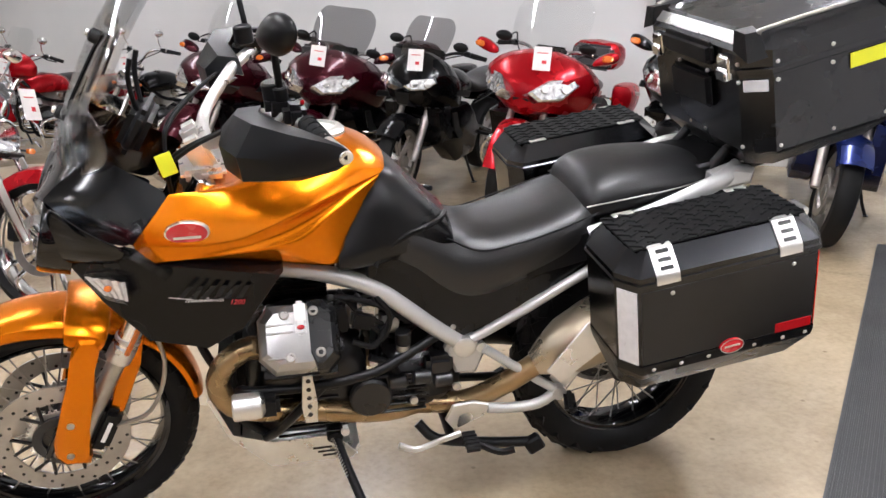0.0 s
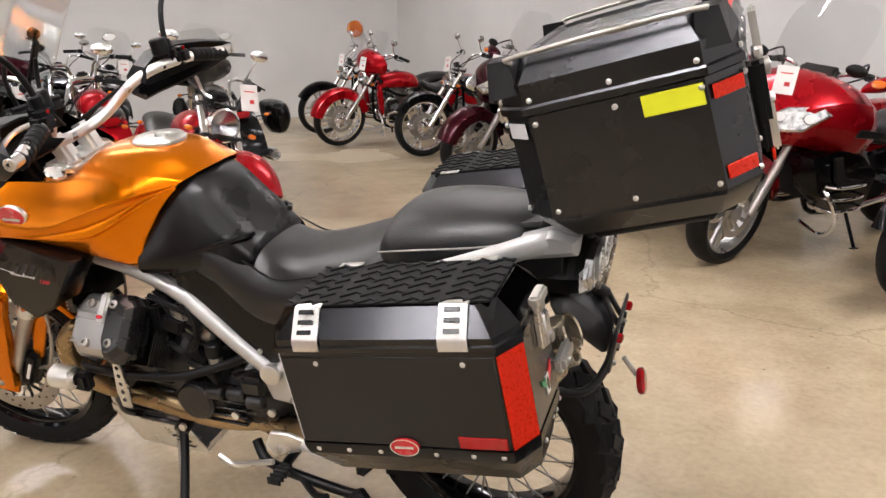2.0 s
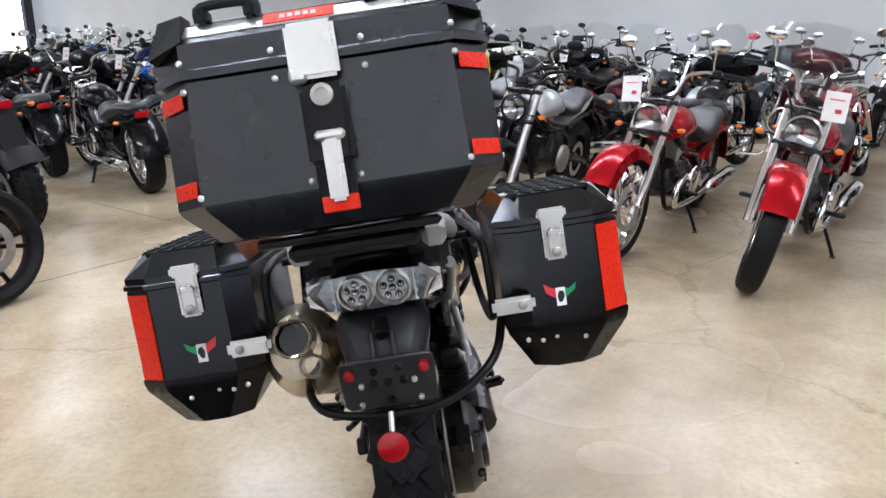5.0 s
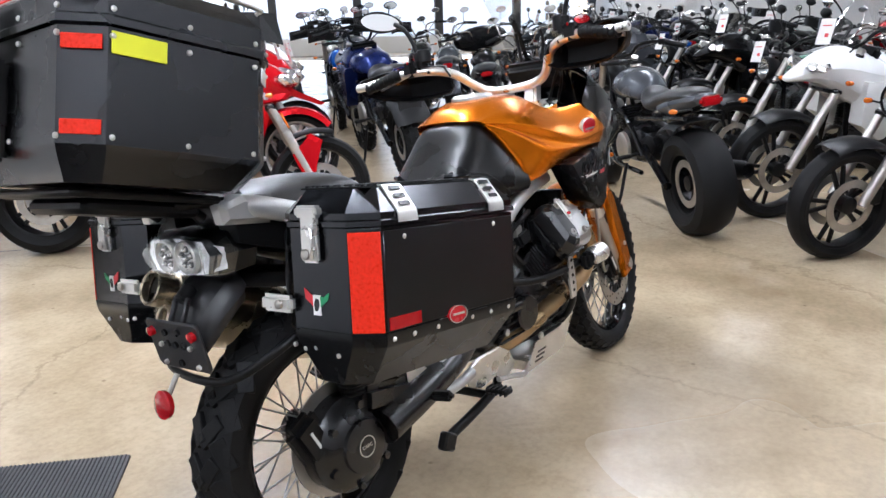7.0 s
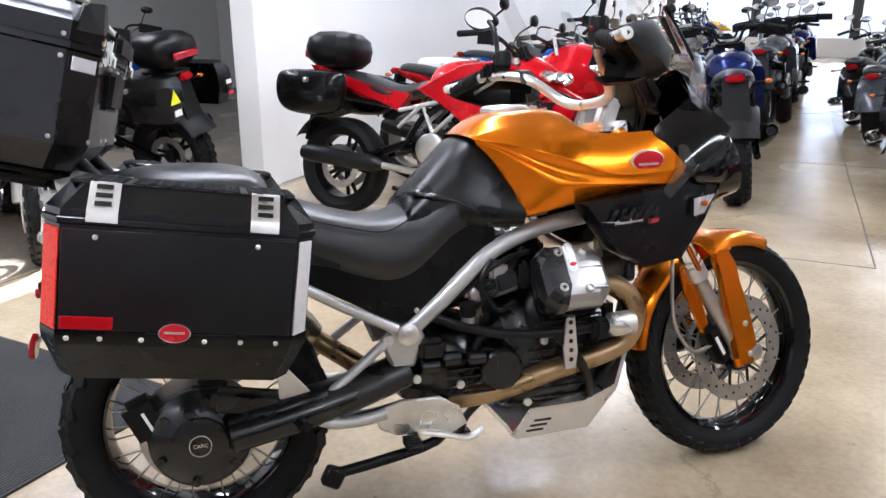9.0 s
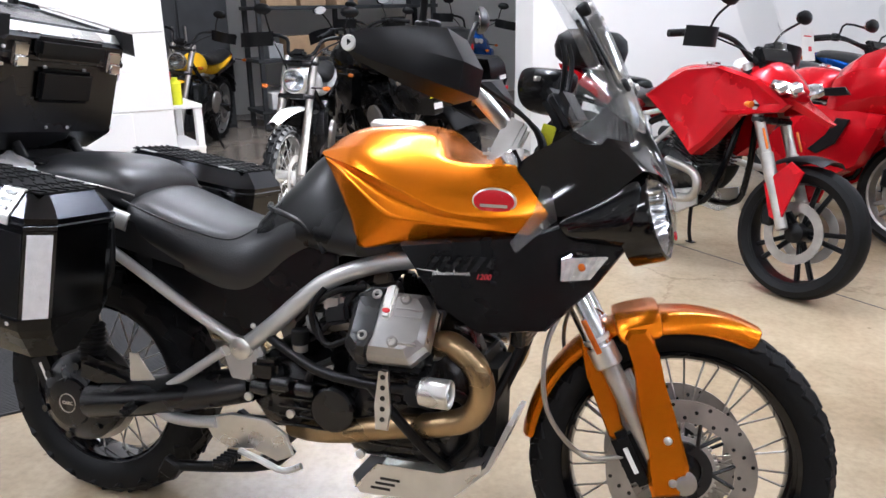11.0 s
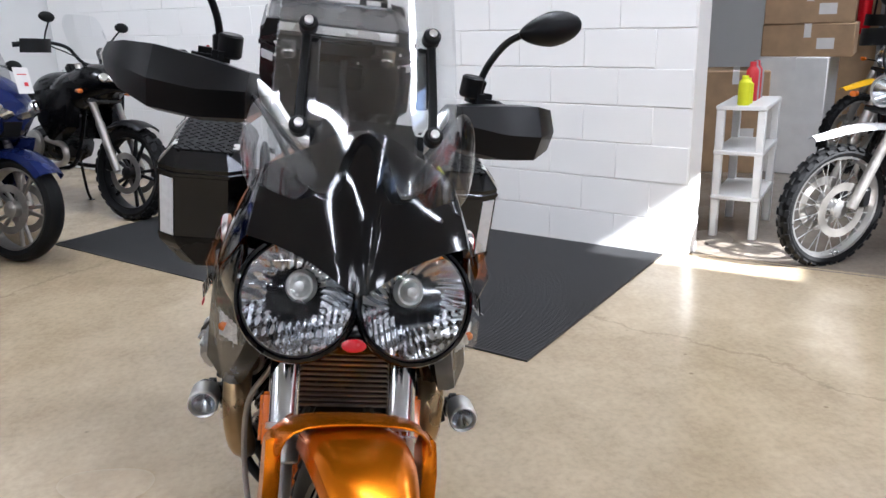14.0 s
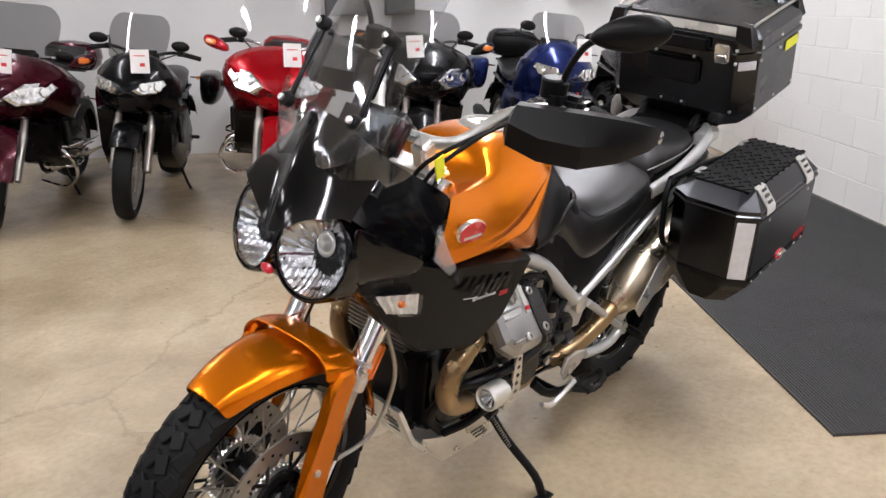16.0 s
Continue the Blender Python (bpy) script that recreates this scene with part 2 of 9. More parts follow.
# ---- mesh helpers ----
def finish(bm, sharp=38.0):
    bmesh.ops.remove_doubles(bm, verts=bm.verts, dist=0.00005)
    bmesh.ops.recalc_face_normals(bm, faces=bm.faces)
    limit = radians(sharp)
    for f in bm.faces:
        f.smooth = True
    for e in bm.edges:
        if len(e.link_faces) == 2 and e.calc_face_angle(0.0) > limit:
            e.smooth = False
    return bm


def part(name, bm, material, parent, label="", sharp=38.0, sub=0):
    finish(bm, sharp)
    me = bpy.data.meshes.new(name)
    bm.to_mesh(me)
    bm.free()
    me.materials.append(material)
    ob = new(name, me)
    ob.parent = parent
    if sub:
        mod = ob.modifiers.new("smooth", "SUBSURF")
        mod.levels = mod.render_levels = sub
    if label:
        ob["label"] = label
    return ob


def thing(name, m, label, category, group="", kind=""):
    ob = new(name)
    ob.matrix_world = m
    return tagged(ob, label, category, group, kind)


def solid(name, bm, material, m, label, category, group="", kind="", sharp=38.0):
    ob = part(name, bm, material, None, "", sharp)
    ob.matrix_world = m
    return tagged(ob, label, category, group, kind)


def V(*a):
    return Vector(a)


def box(bm, size, m=Matrix(), bevel=0.0, seg=1):
    made = bmesh.ops.create_cube(bm, size=1.0, matrix=m @ Matrix.Diagonal((*size, 1)))
    if bevel:
        edges = list({e for v in made["verts"] for e in v.link_edges})
        bmesh.ops.bevel(bm, geom=edges, offset=bevel, segments=seg, affect="EDGES", clamp_overlap=True)
    return bm


def frame_of(way):
    way = Vector(way).normalized()
    side = way.cross(Vector((0, 0, 1)) if abs(way.z) < 0.95 else Vector((0, 1, 0))).normalized()
    return side, side.cross(way).normalized()


def ring(bm, centre, side, up, r, n, squash=1.0):
    return [bm.verts.new(Vector(centre) + side * math.cos(2 * math.pi * k / n) * r + up * math.sin(2 * math.pi * k / n) * r * squash) for k in range(n)]


def bridge(bm, rings, close=False, caps=True, loop=True):
    n = len(rings[0])
    pairs = list(zip(rings, rings[1:])) + ([(rings[-1], rings[0])] if close else [])
    for a, b in pairs:
        for k in range(n if loop else n - 1):
            bm.faces.new((a[k], a[(k + 1) % n], b[(k + 1) % n], b[k]))
    if caps and not close and loop:
        bm.faces.new(rings[0])
        bm.faces.new(rings[-1])
    return bm


def cyl(bm, p0, p1, r0, r1=None, n=14, bevel=0.0):
    """A round bar between two points, with a small worn edge."""
    p0, p1 = Vector(p0), Vector(p1)
    r1 = r0 if r1 is None else r1
    side, up = frame_of(p1 - p0)
    way = (p1 - p0).normalized()
    if bevel:
        steps = [(p0, r0 - bevel), (p0 + way * bevel, r0), (p1 - way * bevel, r1), (p1, r1 - bevel)]
    else:
        steps = [(p0, r0), (p1, r1)]
    return bridge(bm, [ring(bm, c, side, up, r, n) for c, r in steps])


def spline(pts, steps):
    pts = [Vector(p) for p in pts]
    if steps < 2:
        return pts
    ext = [2 * pts[0] - pts[1], *pts, 2 * pts[-1] - pts[-2]]
    out = []
    for a, b, c, d in zip(ext, ext[1:], ext[2:], ext[3:]):
        for k in range(steps):
            t = k / steps
            out.append(0.5 * (2 * b + (c - a) * t + (2 * a - 5 * b + 4 * c - d) * t**2 + (3 * b - a - 3 * c + d) * t**3))
    return [*out, pts[-1]]


def tube(bm, pts, r, n=10, steps=5, taper=None, squash=1.0):
    pts = spline(pts, steps)
    rings, up = [], None
    for k, p in enumerate(pts):
        way = (pts[min(k + 1, len(pts) - 1)] - pts[max(k - 1, 0)]).normalized()
        if up is None:
            side, up = frame_of(way)
        else:
            side = way.cross(up).normalized()
            up = side.cross(way).normalized()
        rr = r if taper is None else r + (taper - r) * k / (len(pts) - 1)
        rings.append(ring(bm, p, side, up, rr, n, squash))
    return bridge(bm, rings)


def lathe(bm, profile, m=Matrix(), n=32, close=False, caps=True):
    """Turns (radius, height) pairs round the local z axis."""
    rings = []
    for r, h in profile:
        rings.append([bm.verts.new(m @ Vector((r * math.cos(2 * math.pi * k / n), r * math.sin(2 * math.pi * k / n), h))) for k in range(n)])
    return bridge(bm, rings, close=close, caps=caps and not close)


def loft(bm, rings, caps=True, close=False):
    return bridge(bm, [[bm.verts.new(Vector(p)) for p in r] for r in rings], caps=caps, close=close)


def prism(bm, outline, m, depth, bevel=0.0):
    """A plate: an outline in the local xy plane, thick along z, centred."""
    lo = [bm.verts.new(m @ Vector((x, y, -depth / 2))) for x, y in outline]
    hi = [bm.verts.new(m @ Vector((x, y, depth / 2))) for x, y in outline]
    before = set(bm.faces)
    n = len(lo)
    sides = [bm.faces.new((lo[k], lo[(k + 1) % n], hi[(k + 1) % n], hi[k])) for k in range(n)]
    a, b = bm.faces.new(lo[::-1]), bm.faces.new(hi)
    if bevel:
        bmesh.ops.bevel(bm, geom=list({e for f in (a, b) for e in f.edges}), offset=bevel, segments=1, affect="EDGES", clamp_overlap=True)
    return bm


def sheet(bm, grid, thick=0.0):
    """A surface through a grid of points, given some thickness."""
    rows = [[bm.verts.new(Vector(p)) for p in r] for r in grid]
    faces = []
    for a, b in zip(rows, rows[1:]):
        for k in range(len(a) - 1):
            faces.append(bm.faces.new((a[k], a[k + 1], b[k + 1], b[k])))
    if thick:
        bmesh.ops.recalc_face_normals(bm, faces=faces)
        bmesh.ops.solidify(bm, geom=faces, thickness=thick)
    return bm


def B():
    return bmesh.new()


XZ = Matrix(((1, 0, 0, 0), (0, 0, -1, 0), (0, 1, 0, 0), (0, 0, 0, 1)))  # outline x, y -> x, z; depth along -y
ALONG_Y = Matrix.Rotation(radians(-90), 4, "X")  # local z -> y
ALONG_X = Matrix.Rotation(radians(90), 4, "Y")  # local z -> x


def letters(name, text, size, m, material, parent, label="", shear=0.0):
    cu = bpy.data.curves.new(name, "FONT")
    cu.body, cu.size, cu.extrude, cu.align_x, cu.align_y, cu.shear = text, size, 0.0006, "CENTER", "CENTER", shear
    tmp = bpy.data.objects.new(name, cu)
    me = bpy.data.meshes.new_from_object(tmp)
    bpy.data.objects.remove(tmp)
    me.materials.clear()
    me.materials.append(material)
    ob = new(name, me)
    ob.parent, ob.matrix_basis = parent, m
    if label:
        ob["label"] = label
    return ob


# ---- the room ----
bm = B()
box(bm, (60, 60, 0.2), pose(0, 0, -0.1))
solid("floor", bm, M_FLOOR, Matrix(), "tan sealed concrete floor with stains and fine cracks", "floor", kind="structure")
bm = B()
box(bm, (12.0, 6.0, 0.006), pose(3.0, 5.83, 0.001), 0.002)
solid("floor_bay", bm, M_FLOOR2, ROOM, "dark worn concrete floor of the workshop bay", "floor", kind="structure")


def wall(name, a0, a1, b0, b1, z0, z1, material, label):
    bm = B()
    box(bm, (a1 - a0, b1 - b0, z1 - z0), pose((a0 + a1) / 2, (b0 + b1) / 2, (z0 + z1) / 2), 0.004)
    return solid(name, bm, material, ROOM, label, "wall", kind="structure")


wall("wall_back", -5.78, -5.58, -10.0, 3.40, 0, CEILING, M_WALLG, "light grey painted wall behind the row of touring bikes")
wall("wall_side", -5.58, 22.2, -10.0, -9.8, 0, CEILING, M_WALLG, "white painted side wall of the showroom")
bm = B()
box(bm, (5.86, 0.2, CEILING), pose(-2.93, 0.1, CEILING / 2), 0.004)
W_WHITE = solid("wall_white", bm, M_WALL, ROOM @ pose(0.29, 2.72, 0, 0, 0, -4.1), "white painted concrete block wall with recessed joints", "wall", kind="structure")
wall("wall_pier", 2.84, 3.05, 2.84, 3.04, 0, CEILING, M_WALL, "white painted pier beside the wide bay opening")
wall("wall_aisle", 3.05, 22.2, 2.86, 3.04, 0, CEILING, M_WALL, "white painted wall behind the parked sport bikes")
wall("wall_header", 0.295, 2.84, 2.80, 3.00, 2.9, CEILING, M_WALL, "white wall over the bay opening")
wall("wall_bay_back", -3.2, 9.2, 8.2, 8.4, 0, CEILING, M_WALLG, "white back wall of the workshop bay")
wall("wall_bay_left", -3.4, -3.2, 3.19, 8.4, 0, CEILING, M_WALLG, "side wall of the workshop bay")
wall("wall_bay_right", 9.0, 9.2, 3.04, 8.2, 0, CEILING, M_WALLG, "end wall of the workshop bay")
wall("wall_front_low", 22.0, 22.2, -9.8, 2.86, 0, 0.5, M_WALLG, "low sill wall under the shop windows")
wall("wall_front_high", 22.0, 22.2, -9.8, 2.86, 3.1, CEILING, M_WALLG, "wall over the shop windows")
for b in (-9.6, -7.1, -4.6, -2.1, 0.4, 2.7):
    wall("wall_front_post", 22.0, 22.2, b - 0.12, b + 0.12, 0.5, 3.1, M_SHELF, "dark post between the shop windows")
bm = B()
A0, A1, B0, B1 = 4.72, 6.0, 1.3, 1.95  # added opening, out of view, sized to shape the sun patch
for a0, a1, b0, b1 in ((-6.3, A0, -10.5, 8.5), (A1, 22.7, -10.5, 8.5), (A0, A1, -10.5, B0), (A0, A1, B1, 8.5)):
    box(bm, (a1 - a0, b1 - b0, 0.15), pose((a0 + a1) / 2, (b0 + b1) / 2, CEILING + 0.075))
solid("ceiling", bm, M_CEIL, ROOM, "white painted flat ceiling with an added opening that shapes the sun patch", "ceiling", kind="structure")
bm = B()
box(bm, (0.1, 13, 4), pose(24.5, -3.5, 1.9))
solid("backdrop", bm, glow("daylight_outside", (0.86, 0.92, 1.0), 0.05), ROOM, "bright overcast daylight beyond the shop windows", "backdrop", kind="structure")

for a, b in TUBES:
    lamp = thing("ceiling_light", ROOM @ pose(a, b, CEILING - 0.06), "long white fluorescent ceiling light with a metal tray", "ceiling light", "ceiling lights in rows")
    bm = B()
    box(bm, (2.5, 0.28, 0.08), pose(0, 0, 0.01), 0.02)
    part("tray", bm, M_WHITE, lamp)

bm = B()
rib = [(-0.78, 0.0), (-0.78, 0.009)] + [(-0.77 + 0.0125 * k + d, h) for k in range(123) for d, h in ((0.0, 0.009), (0.001, 0.012), (0.006, 0.012), (0.007, 0.009))] + [(0.78, 0.009), (0.78, 0.0)]
loft(bm, [[(x, b, z) for b, z in rib] for x in (-1.66, 1.66)])
solid("rubber_mat", bm, M_MAT, ROOM @ pose(-1.535, 2.048, 0.0, 0, 0, -3.8), "black ribbed rubber floor mat lying against the white wall", "floor mat")

# expansion joints in the slab
for a0, b0, a1, b1 in ((0.4, 2.80, 9.0, 2.80), (2.6, -1.2, 2.62, 2.75), (5.6, -9.0, 5.6, 2.7), (2.62, -1.2, 9.0, -1.2)):
    bm = B()
    d = math.hypot(a1 - a0, b1 - b0)
    box(bm, (d, 0.007, 0.0012), pose((a0 + a1) / 2, (b0 + b1) / 2, 0.0005, 0, 0, math.degrees(math.atan2(b1 - b0, a1 - a0))))
    solid("floor_joint", bm, M_SHELF, ROOM, "dark sawn joint in the concrete slab", "floor joint", "joints of the slab", kind="structure")

# electrical boxes on the back wall
for b, z, w, h in ((-0.24, 1.69, 0.38, 0.90), (0.26, 1.69, 0.28, 0.90), (1.25, 1.80, 0.40, 0.60), (2.05, 1.72, 0.36, 0.62)):
    cab = thing("electrical_box", ROOM @ pose(-5.575, b, z), "dark grey steel electrical box screwed to the wall", "electrical box", "boxes on the back wall")
    bm = B()
    box(bm, (0.14, w, h), pose(0.07, 0, 0), 0.008)
    part("body", bm, M_DARKGREY, cab)
    bm = B()
    box(bm, (0.012, w - 0.03, h - 0.03), pose(0.146, 0, 0), 0.004)
    part("door", bm, M_DARKGREY, cab)
    bm = B()
    cyl(bm, (0.03, 0, h / 2), (0.03, 0, CEILING - z), 0.014)
    part("conduit", bm, M_PANELGREY, cab)
bm = B()
lathe(bm, [(0.13, 0.0), (0.13, 0.05), (0.10, 0.075)], ROOM.to_3x3().to_4x4() @ Matrix.Rotation(radians(-90), 4, "X"), 24)
solid("alarm_bell", bm, M_AMBER, Matrix.Translation(ab(-4.80, -9.795, 1.34)), "round orange bell on the wall", "alarm bell")

# ---- the orange adventure bike ----
BIKE = thing("motorcycle", Matrix.Translation((0.012, -0.022, 0)) @ Matrix.Rotation(radians(-8.3), 4, "X"), "orange and black adventure motorcycle with three hard cases, leaning", "motorcycle")
STEER = Matrix.Translation((0.493, 0.0, 0.72)) @ Matrix.Rotation(radians(8.0), 4, Vector((-0.49, 0, 0.87))) @ Matrix.Translation((-0.50, 0, -0.72))


def mirror_rings(half):
    """Closed rings from half outlines: (y, z) from the top centre down to the bottom centre, for y >= 0."""
    rings = []
    for x, pts in half:
        right = [(x, -y, z) for y, z in reversed(pts) if y > 1e-6]
        rings.append([(x, y, z) for y, z in pts] + right)
    return rings


def both(fn):
    fn(1)
    fn(-1)


# wheels ------------------------------------------------------------
def tyre_mesh(R, w):
    bm = B()
    rim = R - w * 0.62
    prof = [(rim, -w * 0.36), (rim + 0.02, -w * 0.46), (R - w * 0.34, -w * 0.5), (R - w * 0.16, -w * 0.47), (R - w * 0.05, -w * 0.32), (R - 0.008, 0.0)]
    prof = prof + [(r, -h) for r, h in reversed(prof[:-1])] + [(rim - 0.006, w * 0.3), (rim - 0.006, -w * 0.3)]
    lathe(bm, prof, Matrix(), 56, close=True)
    return bm


def tread_mesh(R, w, blocks, knob):
    bm = B()
    for k in range(blocks):
        a = 2 * math.pi * k / blocks
        for y, tilt, wid in ((-0.37, 20, 0.27), (-0.12, -28, 0.23), (0.12, 28, 0.23), (0.37, -20, 0.27)) if w < 0.13 else ((-0.36, 30, 0.26), (-0.13, -38, 0.25), (0.13, 38, 0.25), (0.36, -30, 0.26)):
            off = a + (math.pi / blocks if abs(y) < 0.2 else 0)
            drop = 0.10 * w if abs(y) > 0.2 else 0.0
            m = Matrix.Rotation(off, 4, "Z") @ Matrix.Translation((R - 0.006 - drop, 0, y * w)) @ Matrix.Rotation(radians(-40 * y / 0.37 if abs(y) > 0.2 else -9 * y / 0.12), 4, "Y") @ Matrix.Rotation(radians(tilt), 4, "X")
            box(bm, (knob, 2 * math.pi * R / blocks * (0.72 if w < 0.13 else 0.80), wid * w), m, 0.0025)
    return bm


def hero_wheel(name, centre, R, w, rr, spokes, m0, parent):
    wheel = new(name)
    wheel.parent = parent
    wheel.matrix_basis = m0 @ Matrix.Translation(centre) @ ALONG_Y
    part("tyre", tyre_mesh(R, w), M_RUBBER, wheel, "chunky black dual-sport tyre")
    tagged(part("tread", tread_mesh(R, w, 40 if w < 0.13 else 22, 0.016 if w < 0.13 else 0.014), M_RUBBER, wheel), kind="stuff")
    bm = B()
    h = w * 0.38
    lathe(bm, [(rr + 0.012, -h), (rr + 0.014, -h + 0.006), (rr - 0.004, -h + 0.012), (rr - 0.012, -0.012), (rr - 0.012, 0.012), (rr - 0.004, h - 0.012), (rr + 0.014, h - 0.006), (rr + 0.012, h), (rr + 0.003, h - 0.006), (rr + 0.003, -h + 0.006)], Matrix(), 48, close=True)
    part("rim", bm, M_BLACKGLOSS, wheel, "black wire-spoked rim")
    bm = B()
    lathe(bm, [(0.02, -0.075), (0.045, -0.07), (0.048, -0.05), (0.03, -0.04), (0.03, 0.04), (0.048, 0.05), (0.045, 0.07), (0.02, 0.075)], Matrix(), 24)
    part("hub", bm, M_ENGINE, wheel)
    bm = B()
    cyl(bm, (0, 0, 0), (0, 0, 1), 0.0024, n=6)
    first = None
    for k in range(spokes):
        a = 2 * math.pi * k / spokes
        s = 1 if k % 2 else -1
        lean = a + (0.42 if (k // 2) % 2 else -0.42)
        p0 = Vector((0.046 * math.cos(lean), 0.046 * math.sin(lean), s * 0.052))
        p1 = Vector(((rr - 0.006) * math.cos(a), (rr - 0.006) * math.sin(a), s * 0.012))
        d = p1 - p0
        m = Matrix.Translation(p0) @ d.to_track_quat("Z", "Y").to_matrix().to_4x4() @ Matrix.Diagonal((1, 1, d.length, 1))
        if first is None:
            first = part("spoke", bm, M_STEEL, wheel)
            first.matrix_basis = m
        else:
            o = new("spoke", first.data)
            o.parent, o.matrix_basis = wheel, m
    return wheel


def disc(bm, centre, r, thick):
    lathe(bm, [(r * 0.70, -thick / 2), (r, -thick / 2), (r, thick / 2), (r * 0.70, thick / 2)], Matrix.Translation(centre) @ ALONG_Y, 48, close=True)


def disc_carrier(centre, r, thick, parent):
    m = Matrix.Translation(centre) @ ALONG_Y
    bm = B()
    lathe(bm, [(r * 0.28, -thick), (r * 0.42, -thick), (r * 0.42, thick), (r * 0.28, thick)], m, 28, close=True)
    hub = part("disc_carrier", bm, M_ENGINE, parent)
    for k in range(6):
        for d in (-0.22, 0.22):
            a = 2 * math.pi * k / 6
            p0, p1 = Vector((r * 0.40 * math.cos(a), r * 0.40 * math.sin(a), 0)), Vector((r * 0.72 * math.cos(a + d), r * 0.72 * math.sin(a + d), 0))
            bm = B()
            cyl(bm, m @ p0, m @ p1, 0.0045, n=8)
            part("carrier_arm", bm, M_ENGINE, parent)
    return hub


def disc_holes(bm, centre, r, thick):
    m = Matrix.Translation(centre) @ ALONG_Y
    for k in range(36):
        a = 2 * math.pi * k / 36
        q = r * (0.76, 0.85, 0.94)[k % 3]
        lathe(bm, [(0.0045, -thick / 2 - 0.0006), (0.0045, thick / 2 + 0.0006)], m @ Matrix.Rotation(a, 4, "Z") @ Matrix.Translation((q, 0, 0)), 8)


RWC, FWC = (-0.775, 0.0, 0.322), (0.762, 0.0, 0.330)
hero_wheel("rear_wheel", RWC, 0.322, 0.150, 0.222, 36, Matrix(), BIKE)
FW = hero_wheel("front_wheel", FWC, 0.330, 0.112, 0.246, 36, STEER, BIKE)


def spart(name, bm, material, label="", parent=None, sharp=38.0, sub=0):
    """A part that turns with the handlebar."""
    ob = part(name, bm, material, BIKE if parent is None else parent, label, sharp, sub)
    if parent is None:
        ob.matrix_basis = STEER
    return ob


for s in (1, -1):
    bm = B()
    disc(bm, (FWC[0], s * 0.072, FWC[2]), 0.160, 0.005)
    d = spart("front_brake_disc", bm, M_STEEL, "drilled steel brake disc")
    disc_carrier((FWC[0], s * 0.072, FWC[2]), 0.160, 0.005, d)
    bm = B()
    disc_holes(bm, (FWC[0], s * 0.072, FWC[2]), 0.160, 0.005)
    tagged(part("hole", bm, M_ENGINE, d), kind="stuff")
    bm = B()
    lathe(bm, [(0.062, -0.003), (0.076, -0.003), (0.076, 0.003), (0.062, 0.003)], Matrix.Translation((FWC[0], s * 0.062, FWC[2])) @ ALONG_Y, 36, close=True)
    for k in range(36):
        box(bm, (0.006, 0.005, 0.006), Matrix.Translation((FWC[0], s * 0.062, FWC[2])) @ ALONG_Y @ Matrix.Rotation(2 * math.pi * k / 36, 4, "Z") @ Matrix.Translation((0.079, 0, 0)))
    spart("sensor_ring", bm, M_ALU)
    bm = B()
    box(bm, (0.052, 0.05, 0.13), Matrix.Translation((0.655, s * 0.095, 0.36)) @ Matrix.Rotation(radians(-28), 4, "Y"), 0.014, 2)
    box(bm, (0.03, 0.03, 0.06), Matrix.Translation((0.69, s * 0.10, 0.37)) @ Matrix.Rotation(radians(-28), 4, "Y"), 0.008)
    c = spart("brake_caliper", bm, M_SATIN, "black four-piston brake caliper")
    bm = B()
    box(bm, (0.010, 0.002, 0.06), Matrix.Translation((0.652, s * 0.1215, 0.36)) @ Matrix.Rotation(radians(-28), 4, "Y"))
    part("maker_bar", bm, M_WHITE, c)

# fork: outer tubes, clamps, sliders, axle
FA, FB, FC = Vector((0.345, 0, 1.00)), Vector((0.595, 0, 0.560)), Vector((0.730, 0, 0.318))
for s in (1, -1):
    y = Vector((0, s * 0.107, 0))
    bm = B()
    cyl(bm, FA + y, FB + y, 0.0275, n=22, bevel=0.003)
    leg = spart("fork_tube", bm, M_CHROME, "polished silver fork tube")
    bm = B()
    cyl(bm, FB + y - (FB - FA).normalized() * 0.05, FB + y, 0.031, n=22, bevel=0.004)
    cyl(bm, FB + y - (FB - FA).normalized() * 0.07, FB + y - (FB - FA).normalized() * 0.058, 0.030, n=22, bevel=0.002)
    part("collar", bm, M_ALU, leg)
    bm = B()
    cyl(bm, FB + y, FC + y, 0.0215, n=20)
    part("slider", bm, M_STEEL, leg)
    bm = B()
    box(bm, (0.075, 0.042, 0.09), Matrix.Translation(FC + y + V(0.02, 0, 0.01)) @ Matrix.Rotation(radians(-28), 4, "Y"), 0.012, 2)
    part("axle_carrier", bm, M_ENGINE, leg)
    bm = B()
    box(bm, (0.012, 0.020, 0.09), Matrix.Translation((0.552, s * 0.138, 0.625)) @ Matrix.Rotation(radians(-29), 4, "Y"), 0.006, 2)
    part("side_reflector", bm, M_AMBER, leg, "amber side reflector")
for q, zz, th in ((FA + (FB - FA) * 0.08, 0, 0.035), (FA + (FB - FA) * 0.42, 0, 0.04)):
    bm = B()
    box(bm, (0.075, 0.275, th), Matrix.Translation(q) @ Matrix.Rotation(radians(29), 4, "Y"), 0.014, 2)
    spart("fork_yoke", bm, M_ENGINE)
bm = B()
cyl(bm, (FWC[0], -0.135, FWC[2]), (FWC[0], 0.135, FWC[2]), 0.014, n=16, bevel=0.002)
lathe(bm, [(0.026, -0.004), (0.026, 0.006), (0.016, 0.010)], Matrix.Translation((FWC[0], -0.137, FWC[2])) @ Matrix.Rotation(radians(90), 4, "X"), 20)
spart("axle", bm, M_STEEL)


